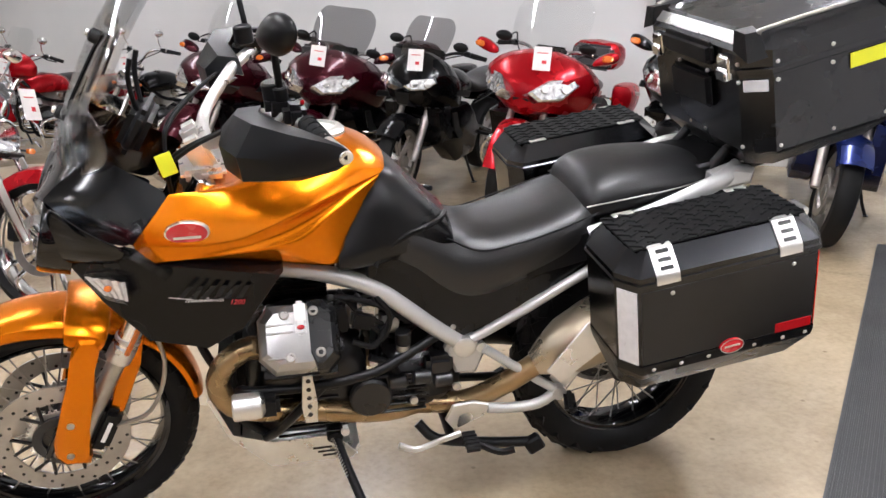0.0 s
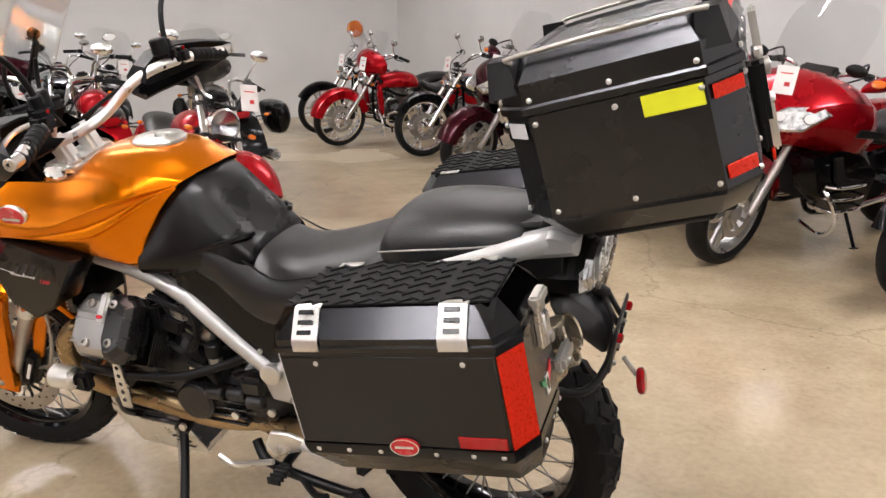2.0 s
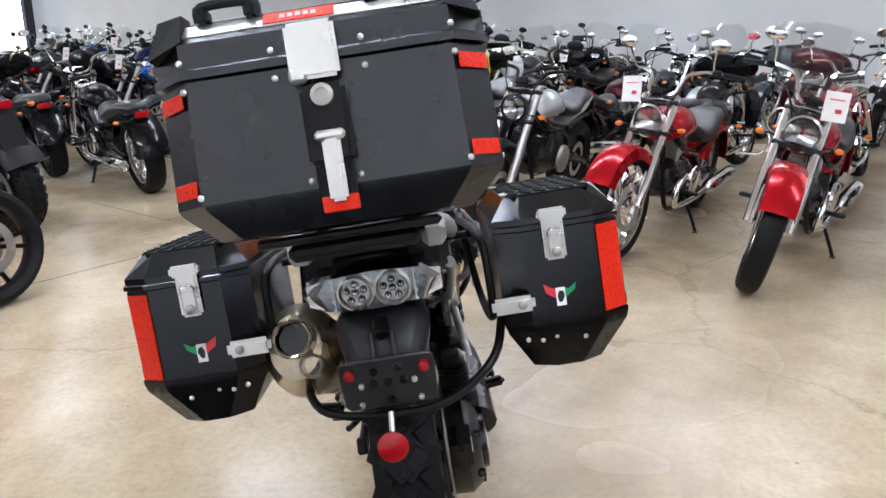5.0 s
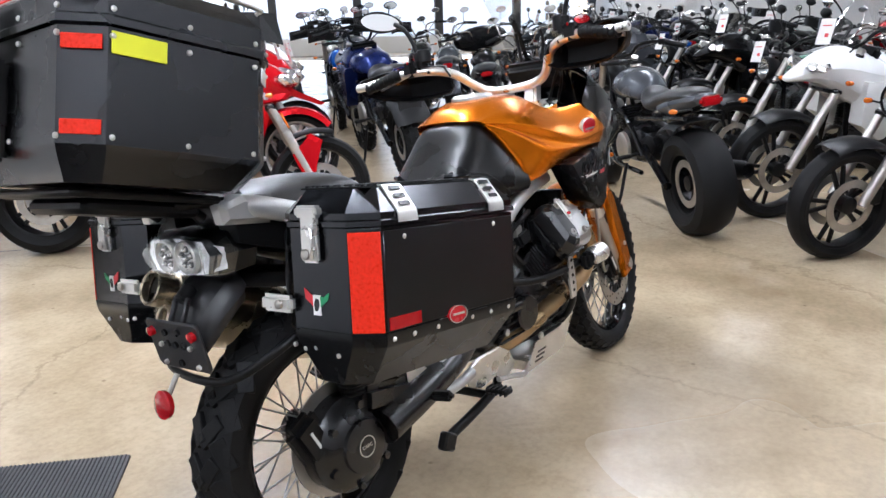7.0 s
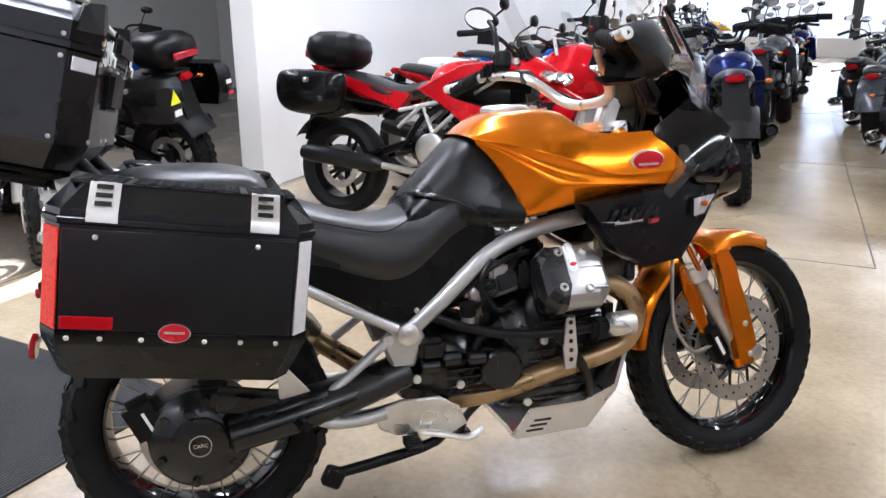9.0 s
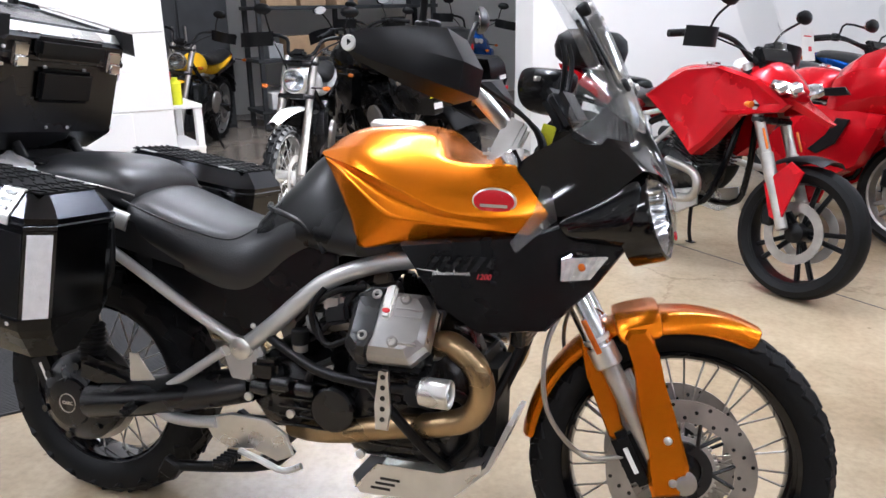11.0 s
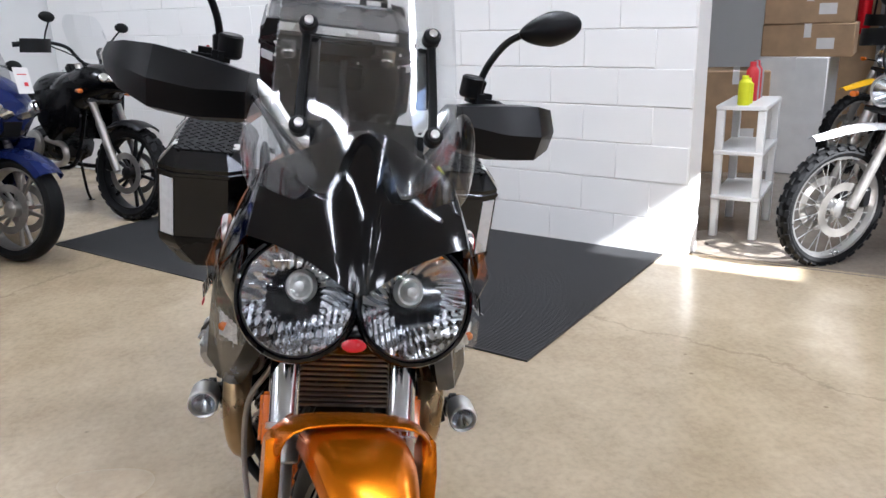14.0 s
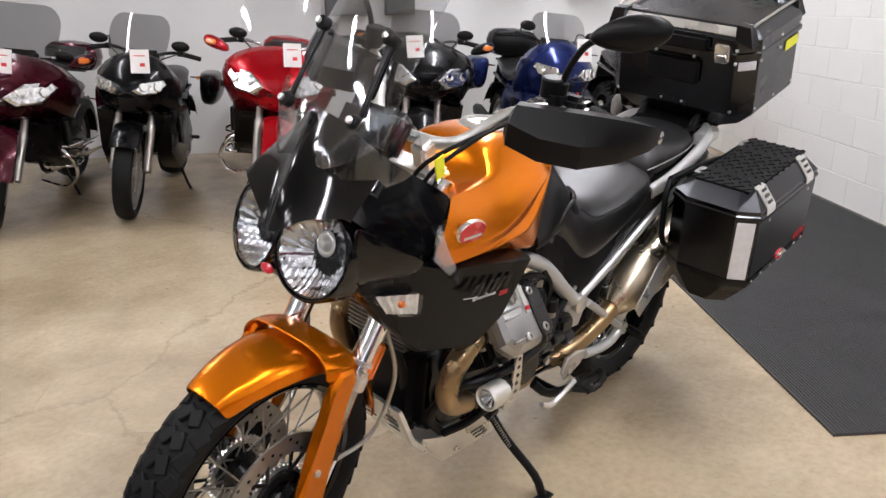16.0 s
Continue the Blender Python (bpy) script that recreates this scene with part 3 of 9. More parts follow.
# front fender: arched shell that follows the tyre, and the guards down the legs
def arch(a0, a1, r0, r1, w0, w1, crown, n=14, skirt=0.03):
    grid = []
    for k in range(n + 1):
        t = k / n
        a, r, w = radians(a0 + (a1 - a0) * t), r0 + (r1 - r0) * t, w0 + (w1 - w0) * math.sin(math.pi * min(t * 1.25 + 0.05, 1.0) * 0.5)
        row = []
        for j, (fy, fr) in enumerate(((-1.0, -skirt), (-0.97, -skirt * 0.3), (-0.72, crown * 0.55), (-0.35, crown * 0.9), (0, crown), (0.35, crown * 0.9), (0.72, crown * 0.55), (0.97, -skirt * 0.3), (1.0, -skirt))):
            row.append((FWC[0] + (r + fr) * math.cos(a), fy * w, FWC[2] + (r + fr) * math.sin(a)))
        grid.append(row)
    return grid


bm = B()
sheet(bm, arch(64, 118, 0.345, 0.348, 0.054, 0.090, 0.008, skirt=0.042), 0.004)
sheet(bm, arch(117, 174, 0.350, 0.345, 0.086, 0.062, 0.008, skirt=0.022), 0.004)
FENDER = spart("front_fender", bm, M_ORANGE, "glossy metallic orange front fender", sub=1)
bm = B()
sheet(bm, arch(101, 117, 0.358, 0.362, 0.128, 0.142, 0.012, n=4, skirt=0.050), 0.006)
spart("fender_bridge", bm, M_ORANGE, "orange bridge joining the fork guards over the fender", sub=1)
for s in (1, -1):
    bm = B()
    prism(bm, [(0.620, 0.630), (0.628, 0.646), (0.664, 0.650), (0.678, 0.634), (0.692, 0.600), (0.708, 0.540), (0.732, 0.476), (0.768, 0.370), (0.772, 0.330), (0.758, 0.302), (0.700, 0.290), (0.690, 0.318), (0.692, 0.395), (0.655, 0.475), (0.646, 0.560), (0.632, 0.620)], Matrix.Translation((0, s * 0.133, 0)) @ XZ, 0.026, 0.008)
    g = spart("fork_guard", bm, M_ORANGE, "orange plastic guard over the fork leg")
    for x, z in ((0.722, 0.420), (0.738, 0.330)):
        bm = B()
        lathe(bm, [(0.009, 0), (0.009, 0.004), (0.005, 0.007)], Matrix.Translation((x, s * 0.145, z)) @ Matrix.Rotation(radians(-90 * s), 4, "X"), 12)
        part("guard_bolt", bm, M_STEEL, g)
    bm = B()
    prism(bm, [(0.528, 0.610), (0.572, 0.596), (0.592, 0.545), (0.634, 0.420), (0.620, 0.392), (0.604, 0.400), (0.548, 0.530)], Matrix.Translation((0, s * 0.094, 0)) @ XZ, 0.010, 0.003)
    part("fender_stay", bm, M_ORANGE, g)
bm = B()
tube(bm, [(0.50, -0.13, 0.70), (0.46, -0.16, 0.60), (0.47, -0.15, 0.46), (0.55, -0.12, 0.36), (0.64, -0.10, 0.36)], 0.0055, 8)
tube(bm, [(0.52, 0.13, 0.70), (0.49, 0.15, 0.56), (0.54, 0.14, 0.42), (0.63, 0.10, 0.36)], 0.0055, 8)
spart("brake_hose", bm, M_STEEL)

# tank and knee panels ----------------------------------------------
def half_shell(bm, rows, creases, thick=0.0):
    """A shell mirrored over y = 0 from rows of points that run from the middle outwards; creases: row -> sharpness along it."""
    layer = bm.edges.layers.float.new("crease_edge")
    made = []
    for s in (1, -1):
        lines = []
        for k, row in enumerate(rows):
            if s < 0 and k == 0:
                lines.append(made[0])
            else:
                lines.append([bm.verts.new((x, s * y, z)) for x, y, z in row])
        if s > 0:
            made = lines
        for a, b in zip(lines, lines[1:]):
            for k in range(len(a) - 1):
                f = (a[k], a[k + 1], b[k + 1], b[k])
                bm.faces.new(f if s > 0 else f[::-1])
        bm.edges.ensure_lookup_table()
        for k, sharp in creases.items():
            for a, b in zip(lines[k], lines[k][1:]):
                e = bm.edges.get((a, b))
                e[layer] = sharp
    if thick:
        bmesh.ops.solidify(bm, geom=list(bm.faces), thickness=thick)
    return bm


# rows from the middle of the tank out and down: crown, hump edge, shoulder crease, upper flank, flank crease, scoop, lower crease, rear strip, inner turn
TANK_ROWS = [
    [(-0.085, 0, 1.003), (-0.045, 0, 1.042), (0.020, 0, 1.066), (0.100, 0, 1.068), (0.170, 0, 1.062), (0.208, 0, 1.050), (0.238, 0, 0.985), (0.330, 0, 0.955), (0.395, 0, 0.945)],
    [(-0.081, 0.060, 1.001), (-0.040, 0.078, 1.033), (0.020, 0.092, 1.052), (0.100, 0.098, 1.056), (0.172, 0.096, 1.052), (0.208, 0.092, 1.040), (0.240, 0.096, 0.984), (0.330, 0.112, 0.966), (0.395, 0.132, 0.958)],
    [(-0.074, 0.117, 0.995), (-0.022, 0.136, 1.006), (0.037, 0.146, 1.018), (0.116, 0.153, 1.012), (0.194, 0.160, 1.000), (0.225, 0.163, 0.995), (0.262, 0.167, 0.990), (0.330, 0.177, 0.990), (0.393, 0.192, 0.992)],
    [(-0.068, 0.123, 0.991), (0.000, 0.160, 0.990), (0.048, 0.180, 0.990), (0.115, 0.196, 0.975), (0.190, 0.207, 0.957), (0.232, 0.212, 0.948), (0.275, 0.216, 0.942), (0.355, 0.220, 0.944), (0.432, 0.223, 0.948)],
    [(-0.064, 0.127, 0.988), (0.000, 0.168, 0.977), (0.040, 0.190, 0.967), (0.100, 0.212, 0.949), (0.177, 0.228, 0.920), (0.220, 0.233, 0.903), (0.262, 0.237, 0.889), (0.360, 0.240, 0.884), (0.474, 0.234, 0.899)],
    [(-0.061, 0.128, 0.985), (-0.004, 0.154, 0.968), (0.036, 0.170, 0.950), (0.088, 0.188, 0.925), (0.152, 0.207, 0.898), (0.198, 0.222, 0.886), (0.254, 0.233, 0.877), (0.352, 0.239, 0.870), (0.458, 0.235, 0.876)],
    [(-0.058, 0.131, 0.982), (-0.010, 0.163, 0.962), (0.037, 0.186, 0.935), (0.089, 0.208, 0.902), (0.138, 0.226, 0.876), (0.175, 0.233, 0.872), (0.248, 0.239, 0.866), (0.346, 0.240, 0.861), (0.436, 0.234, 0.856)],
    [(-0.060, 0.128, 0.978), (-0.027, 0.150, 0.943), (0.002, 0.166, 0.889), (0.032, 0.178, 0.846), (0.036, 0.186, 0.783), (0.100, 0.199, 0.801), (0.168, 0.205, 0.818), (0.300, 0.206, 0.840), (0.420, 0.204, 0.842)],
    [(-0.050, 0.100, 0.970), (-0.010, 0.110, 0.930), (0.015, 0.120, 0.880), (0.044, 0.130, 0.840), (0.050, 0.130, 0.785), (0.105, 0.140, 0.795), (0.170, 0.150, 0.810), (0.300, 0.150, 0.830), (0.410, 0.150, 0.835)],
]
def smooth_loft(bm, rows, around=4, along=4):
    """A mirrored body that runs smoothly through its half sections."""
    n = len(rows[0][1])
    lines = [spline([(x, half[k][0], half[k][1]) for x, half in rows], along) for k in range(n)]
    rings = []
    for j in range(len(lines[0])):
        half = spline([ln[j] for ln in lines], around)
        rings.append([(p.x, p.y, p.z) for p in half] + [(p.x, -p.y, p.z) for p in half[-2:0:-1]])
    return loft(bm, rings)


bm = B()
smooth_loft(bm, [(-0.240, [(0, 0.842), (0.070, 0.838), (0.112, 0.820), (0.128, 0.790), (0.125, 0.74), (0, 0.73)]),
                 (-0.188, [(0, 0.893), (0.072, 0.888), (0.116, 0.868), (0.138, 0.826), (0.138, 0.76), (0, 0.74)]),
                 (-0.140, [(0, 0.940), (0.072, 0.934), (0.116, 0.910), (0.145, 0.856), (0.148, 0.78), (0, 0.76)]),
                 (-0.095, [(0, 0.986), (0.072, 0.979), (0.114, 0.952), (0.150, 0.880), (0.157, 0.78), (0, 0.77)]),
                 (-0.055, [(0, 0.998), (0.080, 0.990), (0.118, 0.966), (0.155, 0.885), (0.167, 0.776), (0, 0.76)]),
                 (-0.015, [(0, 0.985), (0.085, 0.975), (0.124, 0.950), (0.161, 0.875), (0.176, 0.775), (0, 0.755)]),
                 (0.045, [(0, 0.950), (0.090, 0.940), (0.130, 0.915), (0.168, 0.850), (0.184, 0.774), (0, 0.75)])])
KNEE = part("knee_panel", bm, M_KNEE, BIKE, "satin black knee panel", sharp=70)
# raised lip where the panel meets the seat
for s in (1, -1):
    bm = B()
    tube(bm, [(-0.226, s * 0.084, 0.862), (-0.206, s * 0.118, 0.858), (-0.165, s * 0.146, 0.852), (-0.110, s * 0.158, 0.835), (-0.060, s * 0.167, 0.800), (-0.040, s * 0.173, 0.772)], 0.007, 8, 5)
    part("panel_lip", bm, M_KNEE, KNEE)
bm = B()
half_shell(bm, TANK_ROWS, {1: 0.35, 2: 0.75, 4: 0.6, 6: 1.0, 7: 0.9})
TANK = part("fuel_tank", bm, M_ORANGE, BIKE, "glossy metallic orange fuel tank", sub=3, sharp=80)
bm = B()
lathe(bm, [(0.066, 0.0), (0.066, 0.008), (0.058, 0.016), (0.045, 0.018), (0.044, 0.012), (0.012, 0.012), (0.010, 0.02)], pose(0.068, 0, 1.054, 0, 1, 0), 32)
part("filler_cap", bm, M_ALU, TANK, "aluminium filler cap")
for s in (1, -1):
    m = Matrix.Translation((0.363, s * 0.2305, 0.918)) @ Matrix.Rotation(radians(-90 * s), 4, "X") @ Matrix.Rotation(radians(7 * -s), 4, "X") @ Matrix.Diagonal((1.0, 0.58, 1, 1))
    bm = B()
    lathe(bm, [(0.046, -0.006), (0.046, 0.003), (0.043, 0.005)], m, 32)
    part("badge_rim", bm, M_ALU, TANK)
    bm = B()
    lathe(bm, [(0.042, 0.0), (0.042, 0.0062), (0.03, 0.0075)], m, 32)
    part("badge", bm, M_REDBADGE, TANK, "oval red enamel badge")
    bm = B()
    box(bm, (0.056, 0.010, 0.0015), m @ pose(0, 0.014 * s, 0.008))
    part("badge_bar", bm, M_ALU, TANK)
    # clear protective fins at the front edge
    bm = B()
    sheet(bm, [[(0.455, s * 0.226, 0.955), (0.445, s * 0.245, 0.90), (0.40, s * 0.240, 0.838)], [(0.475, s * 0.235, 0.95), (0.495, s * 0.252, 0.893), (0.415, s * 0.255, 0.820)]], 0.003)
    part("clear_deflector", bm, M_CLEAR, TANK, "clear plastic wind deflector")
    bm = B()
    lathe(bm, [(0.007, 0), (0.007, 0.004), (0.004, 0.006)], Matrix.Translation((0.004, s * 0.178, 0.797)) @ Matrix.Rotation(radians(-90 * s), 4, "X"), 12)
    part("panel_screw", bm, M_ALU, KNEE)

# seats
seat = [(-0.625, [(0, 0.905), (0.10, 0.895), (0.150, 0.868), (0.160, 0.825), (0.150, 0.775), (0, 0.76)]),
        (-0.540, [(0, 0.878), (0.10, 0.870), (0.160, 0.845), (0.172, 0.80), (0.165, 0.735), (0, 0.70)]),
        (-0.440, [(0, 0.838), (0.10, 0.832), (0.156, 0.812), (0.176, 0.76), (0.168, 0.682), (0, 0.66)]),
        (-0.340, [(0, 0.808), (0.09, 0.804), (0.142, 0.788), (0.172, 0.73), (0.164, 0.632), (0, 0.62)]),
        (-0.265, [(0, 0.806), (0.08, 0.804), (0.126, 0.790), (0.166, 0.73), (0.160, 0.606), (0, 0.60)]),
        (-0.212, [(0, 0.848), (0.07, 0.843), (0.120, 0.822), (0.166, 0.758), (0.160, 0.640), (0, 0.63)]),
        (-0.165, [(0, 0.886), (0.07, 0.881), (0.126, 0.862), (0.167, 0.800), (0.160, 0.688), (0, 0.68)]),
        (-0.120, [(0, 0.880), (0.08, 0.878), (0.136, 0.876), (0.168, 0.834), (0.160, 0.730), (0, 0.70)]),
        (-0.078, [(0, 0.860), (0.10, 0.860), (0.145, 0.868), (0.168, 0.842), (0.162, 0.754), (0, 0.72)]),
        (-0.046, [(0, 0.840), (0.10, 0.842), (0.148, 0.850), (0.164, 0.832), (0.161, 0.785), (0, 0.75)])]
bm = B()
loft(bm, mirror_rings(seat))
SEAT = part("rider_seat", bm, M_SEAT, BIKE, "black vinyl rider seat with a deep dip", sub=2, sharp=60)
pill = [(-0.560, [(0, 0.905), (0.09, 0.895), (0.130, 0.870), (0.138, 0.84), (0.12, 0.80), (0, 0.79)]),
        (-0.600, [(0, 0.945), (0.10, 0.938), (0.145, 0.912), (0.154, 0.86), (0.135, 0.82), (0, 0.80)]),
        (-0.680, [(0, 0.962), (0.10, 0.955), (0.152, 0.925), (0.162, 0.875), (0.145, 0.84), (0, 0.82)]),
        (-0.800, [(0, 0.968), (0.10, 0.960), (0.146, 0.932), (0.156, 0.89), (0.14, 0.86), (0, 0.84)]),
        (-0.900, [(0, 0.960), (0.08, 0.952), (0.120, 0.930), (0.128, 0.90), (0.11, 0.875), (0, 0.86)]),
        (-0.945, [(0, 0.940), (0.05, 0.935), (0.080, 0.920), (0.086, 0.90), (0.07, 0.885), (0, 0.88)])]
bm = B()
loft(bm, mirror_rings(pill))
PILL = part("pillion_seat", bm, M_SEAT, BIKE, "black vinyl pillion seat with piped seams", sub=2, sharp=60)
for s in (1, -1):
    bm = B()
    tube(bm, [(-0.575, s * 0.140, 0.868), (-0.66, s * 0.1585, 0.888), (-0.80, s * 0.1535, 0.905), (-0.905, s * 0.124, 0.915)], 0.0022, 6, 6)
    part("seam", bm, M_STEEL, PILL, "pale stitched seam")
    bm = B()
    tube(bm, [(-0.60, s * 0.157, 0.858), (-0.50, s * 0.166, 0.826), (-0.40, s * 0.163, 0.797), (-0.30, s * 0.150, 0.779), (-0.22, s * 0.141, 0.815)], 0.0022, 6, 6)
    part("seam", bm, M_SATIN, SEAT)

# dull side panels between the seat and the frame tubes
for s in (1, -1):
    bm = B()
    prism(bm, [(-0.02, 0.700), (-0.10, 0.640), (-0.18, 0.572), (-0.255, 0.535), (-0.36, 0.588), (-0.50, 0.668), (-0.62, 0.745), (-0.62, 0.800), (-0.46, 0.735), (-0.33, 0.690), (-0.22, 0.700), (-0.10, 0.780), (-0.02, 0.790)], Matrix.Translation((0, s * 0.143, 0)) @ XZ, 0.022, 0.006)
    sp = part("side_panel", bm, M_PANEL, BIKE, "dull black panel under the seat")
    for x, z in ((-0.235, 0.575), (-0.155, 0.612)):
        bm = B()
        lathe(bm, [(0.007, 0), (0.007, 0.004), (0.004, 0.006)], Matrix.Translation((x, s * 0.154, z)) @ Matrix.Rotation(radians(-90 * s), 4, "X"), 12)
        part("panel_screw", bm, M_ALU, sp)

# black front fairing -------------------------------------------------
# rows from the spine outwards: spine, spine foot, middle of the facet, sharp upright edge, flank, rear edge at the tank; each from the top to the brow
FAIR_ROWS = [
    [(0.585, 0, 1.158), (0.632, 0, 1.100), (0.674, 0, 1.030), (0.700, 0, 0.972), (0.715, 0, 0.922)],
    [(0.572, 0.046, 1.142), (0.612, 0.040, 1.090), (0.650, 0.033, 1.026), (0.682, 0.026, 0.970), (0.702, 0.020, 0.928)],
    [(0.556, 0.102, 1.108), (0.592, 0.102, 1.070), (0.628, 0.102, 1.030), (0.662, 0.098, 0.998), (0.690, 0.088, 0.976)],
    [(0.532, 0.156, 1.078), (0.562, 0.160, 1.058), (0.592, 0.165, 1.036), (0.622, 0.170, 1.014), (0.646, 0.174, 0.990)],
    [(0.468, 0.180, 1.036), (0.492, 0.190, 1.012), (0.522, 0.199, 0.984), (0.552, 0.205, 0.954), (0.576, 0.206, 0.926)],
    [(0.386, 0.194, 0.992), (0.412, 0.207, 0.968), (0.440, 0.218, 0.942), (0.468, 0.227, 0.912), (0.486, 0.230, 0.884)],
]
bm = B()
half_shell(bm, FAIR_ROWS, {1: 0.45, 3: 0.95}, 0.004)
FAIR = part("front_fairing", bm, M_BLACKGLOSS, BIKE, "glossy black front fairing with a sharp brow over twin headlights", sub=2, sharp=50)
FAIR.location.y = -0.003
for s in (1, -1):
    # cheek beside and under the headlight
    bm = B()
    sheet(bm, [[(0.644, s * 0.173, 0.992), (0.575, s * 0.205, 0.928), (0.485, s * 0.229, 0.886)],
               [(0.648, s * 0.180, 0.940), (0.582, s * 0.207, 0.896), (0.492, s * 0.228, 0.872)],
               [(0.652, s * 0.180, 0.880), (0.592, s * 0.202, 0.862), (0.505, s * 0.222, 0.856)],
               [(0.660, s * 0.152, 0.826), (0.606, s * 0.178, 0.834), (0.520, s * 0.205, 0.842)],
               [(0.655, s * 0.080, 0.800), (0.600, s * 0.100, 0.815), (0.530, s * 0.120, 0.830)]], 0.004)
    ck = part("fairing_cheek", bm, M_BLACKGLOSS, BIKE, sub=2, sharp=60)
    ck.location.y = -0.003
# panel behind the headlights and the chin between them
bm = B()
prism(bm, [(-0.172, 0.985), (-0.090, 0.985), (0.0, 0.945), (0.090, 0.985), (0.172, 0.985), (0.178, 0.90), (0.158, 0.832), (0.090, 0.800), (0.030, 0.812), (-0.030, 0.812), (-0.090, 0.800), (-0.158, 0.832), (-0.178, 0.90)], Matrix.Translation((0.628 + 0.28 * 0.90, -0.003, 0)) @ Matrix(((0, -0.28, 1, 0), (1, 0, 0, 0), (0, 1, 0, 0), (0, 0, 0, 1))), 0.012, 0.003)
part("lamp_panel", bm, M_BLACKGLOSS, BIKE)
bm = B()
loft(bm, [[(0.690, -0.030, 0.880), (0.690, 0.030, 0.880), (0.650, 0.030, 0.880), (0.650, -0.030, 0.880)], [(0.706, -0.030, 0.852), (0.706, 0.030, 0.852), (0.655, 0.036, 0.850), (0.655, -0.036, 0.850)], [(0.704, -0.046, 0.826), (0.704, 0.046, 0.826), (0.650, 0.060, 0.822), (0.650, -0.060, 0.822)], [(0.680, -0.060, 0.806), (0.680, 0.060, 0.806), (0.640, 0.080, 0.806), (0.640, -0.080, 0.806)]])
ch = part("chin", bm, M_BLACKGLOSS, BIKE, sub=1, sharp=60)
ch.location.y = -0.003
# headlights
random.seed(3)
for s in (1, -1):
    cy = -0.003 + s * 0.0915
    m = Matrix.Translation((0.672, cy, 0.900)) @ Matrix.Rotation(radians(s * 9), 4, "Z") @ Matrix.Rotation(radians(90 - 16), 4, "Y") @ Matrix.Diagonal((1.04, 1.0, 1, 1))
    head = new("headlight")
    head.parent = BIKE
    head["label"] = "round clear headlight with a fluted reflector"
    bm = B()
    lathe(bm, [(0.099, -0.06), (0.098, 0.002), (0.095, 0.008), (0.090, 0.010), (0.088, 0.005), (0.088, -0.06)], m, 48, close=True)
    part("surround", bm, M_BLACKGLOSS, head)
    bm = B()
    lathe(bm, [(0.010, -0.056), (0.062, -0.054), (0.086, -0.030), (0.0878, 0.006)], m, 40, caps=False)
    part("housing", bm, M_SATIN, head)
    # mirror bowl, fluted upright in its lower half
    rows = []
    for i in range(19):
        r = 0.006 + 0.079 * i / 18
        line = []
        for k in range(144):
            u, v = r * math.cos(2 * math.pi * k / 144), r * math.sin(2 * math.pi * k / 144)
            low = min(1.0, max(0.0, (u - 0.006) / 0.008))
            side = min(1.0, max(0.0, (abs(v) - 0.030) / 0.006)) * (1 - low)
            line.append(m @ Vector((u, v, -0.050 + 0.052 * (r / 0.085) ** 2 + low * (0.0022 * math.cos(v * 560) + 0.0010 * math.cos(u * 330 + v * 90)) + (1 - low) * 0.0016 * math.cos(k * math.pi / 3.0 + r * 160) + side * 0.0012 * math.cos(u * 300))))
        rows.append(line)
    bm = B()
    loft(bm, rows, caps=False)
    part("reflector", bm, M_REFLECTOR, head, sharp=40)
    bm = B()
    lathe(bm, [(0.027, -0.048), (0.026, -0.036), (0.021, -0.031), (0.017, -0.034), (0.013, -0.030), (0.008, -0.020), (0.002, -0.018)], m @ pose(-0.016, s * 0.002, 0), 28)
    part("bulb_cap", bm, M_ALU, head)
    bm = B()
    lathe(bm, [(0.088, 0.008), (0.076, 0.018), (0.053, 0.027), (0.024, 0.032), (0.0005, 0.033)], m, 44, caps=False)
    part("lens", bm, M_LENS, head)
bm = B()
lathe(bm, [(0.019, 0), (0.019, 0.004), (0.015, 0.006)], Matrix.Translation((0.7115, -0.005, 0.842)) @ Matrix.Rotation(radians(80), 4, "Y") @ Matrix.Diagonal((0.55, 1, 1, 1)), 24)
part("badge", bm, M_REDBADGE, BIKE, "small oval red badge between the headlights")

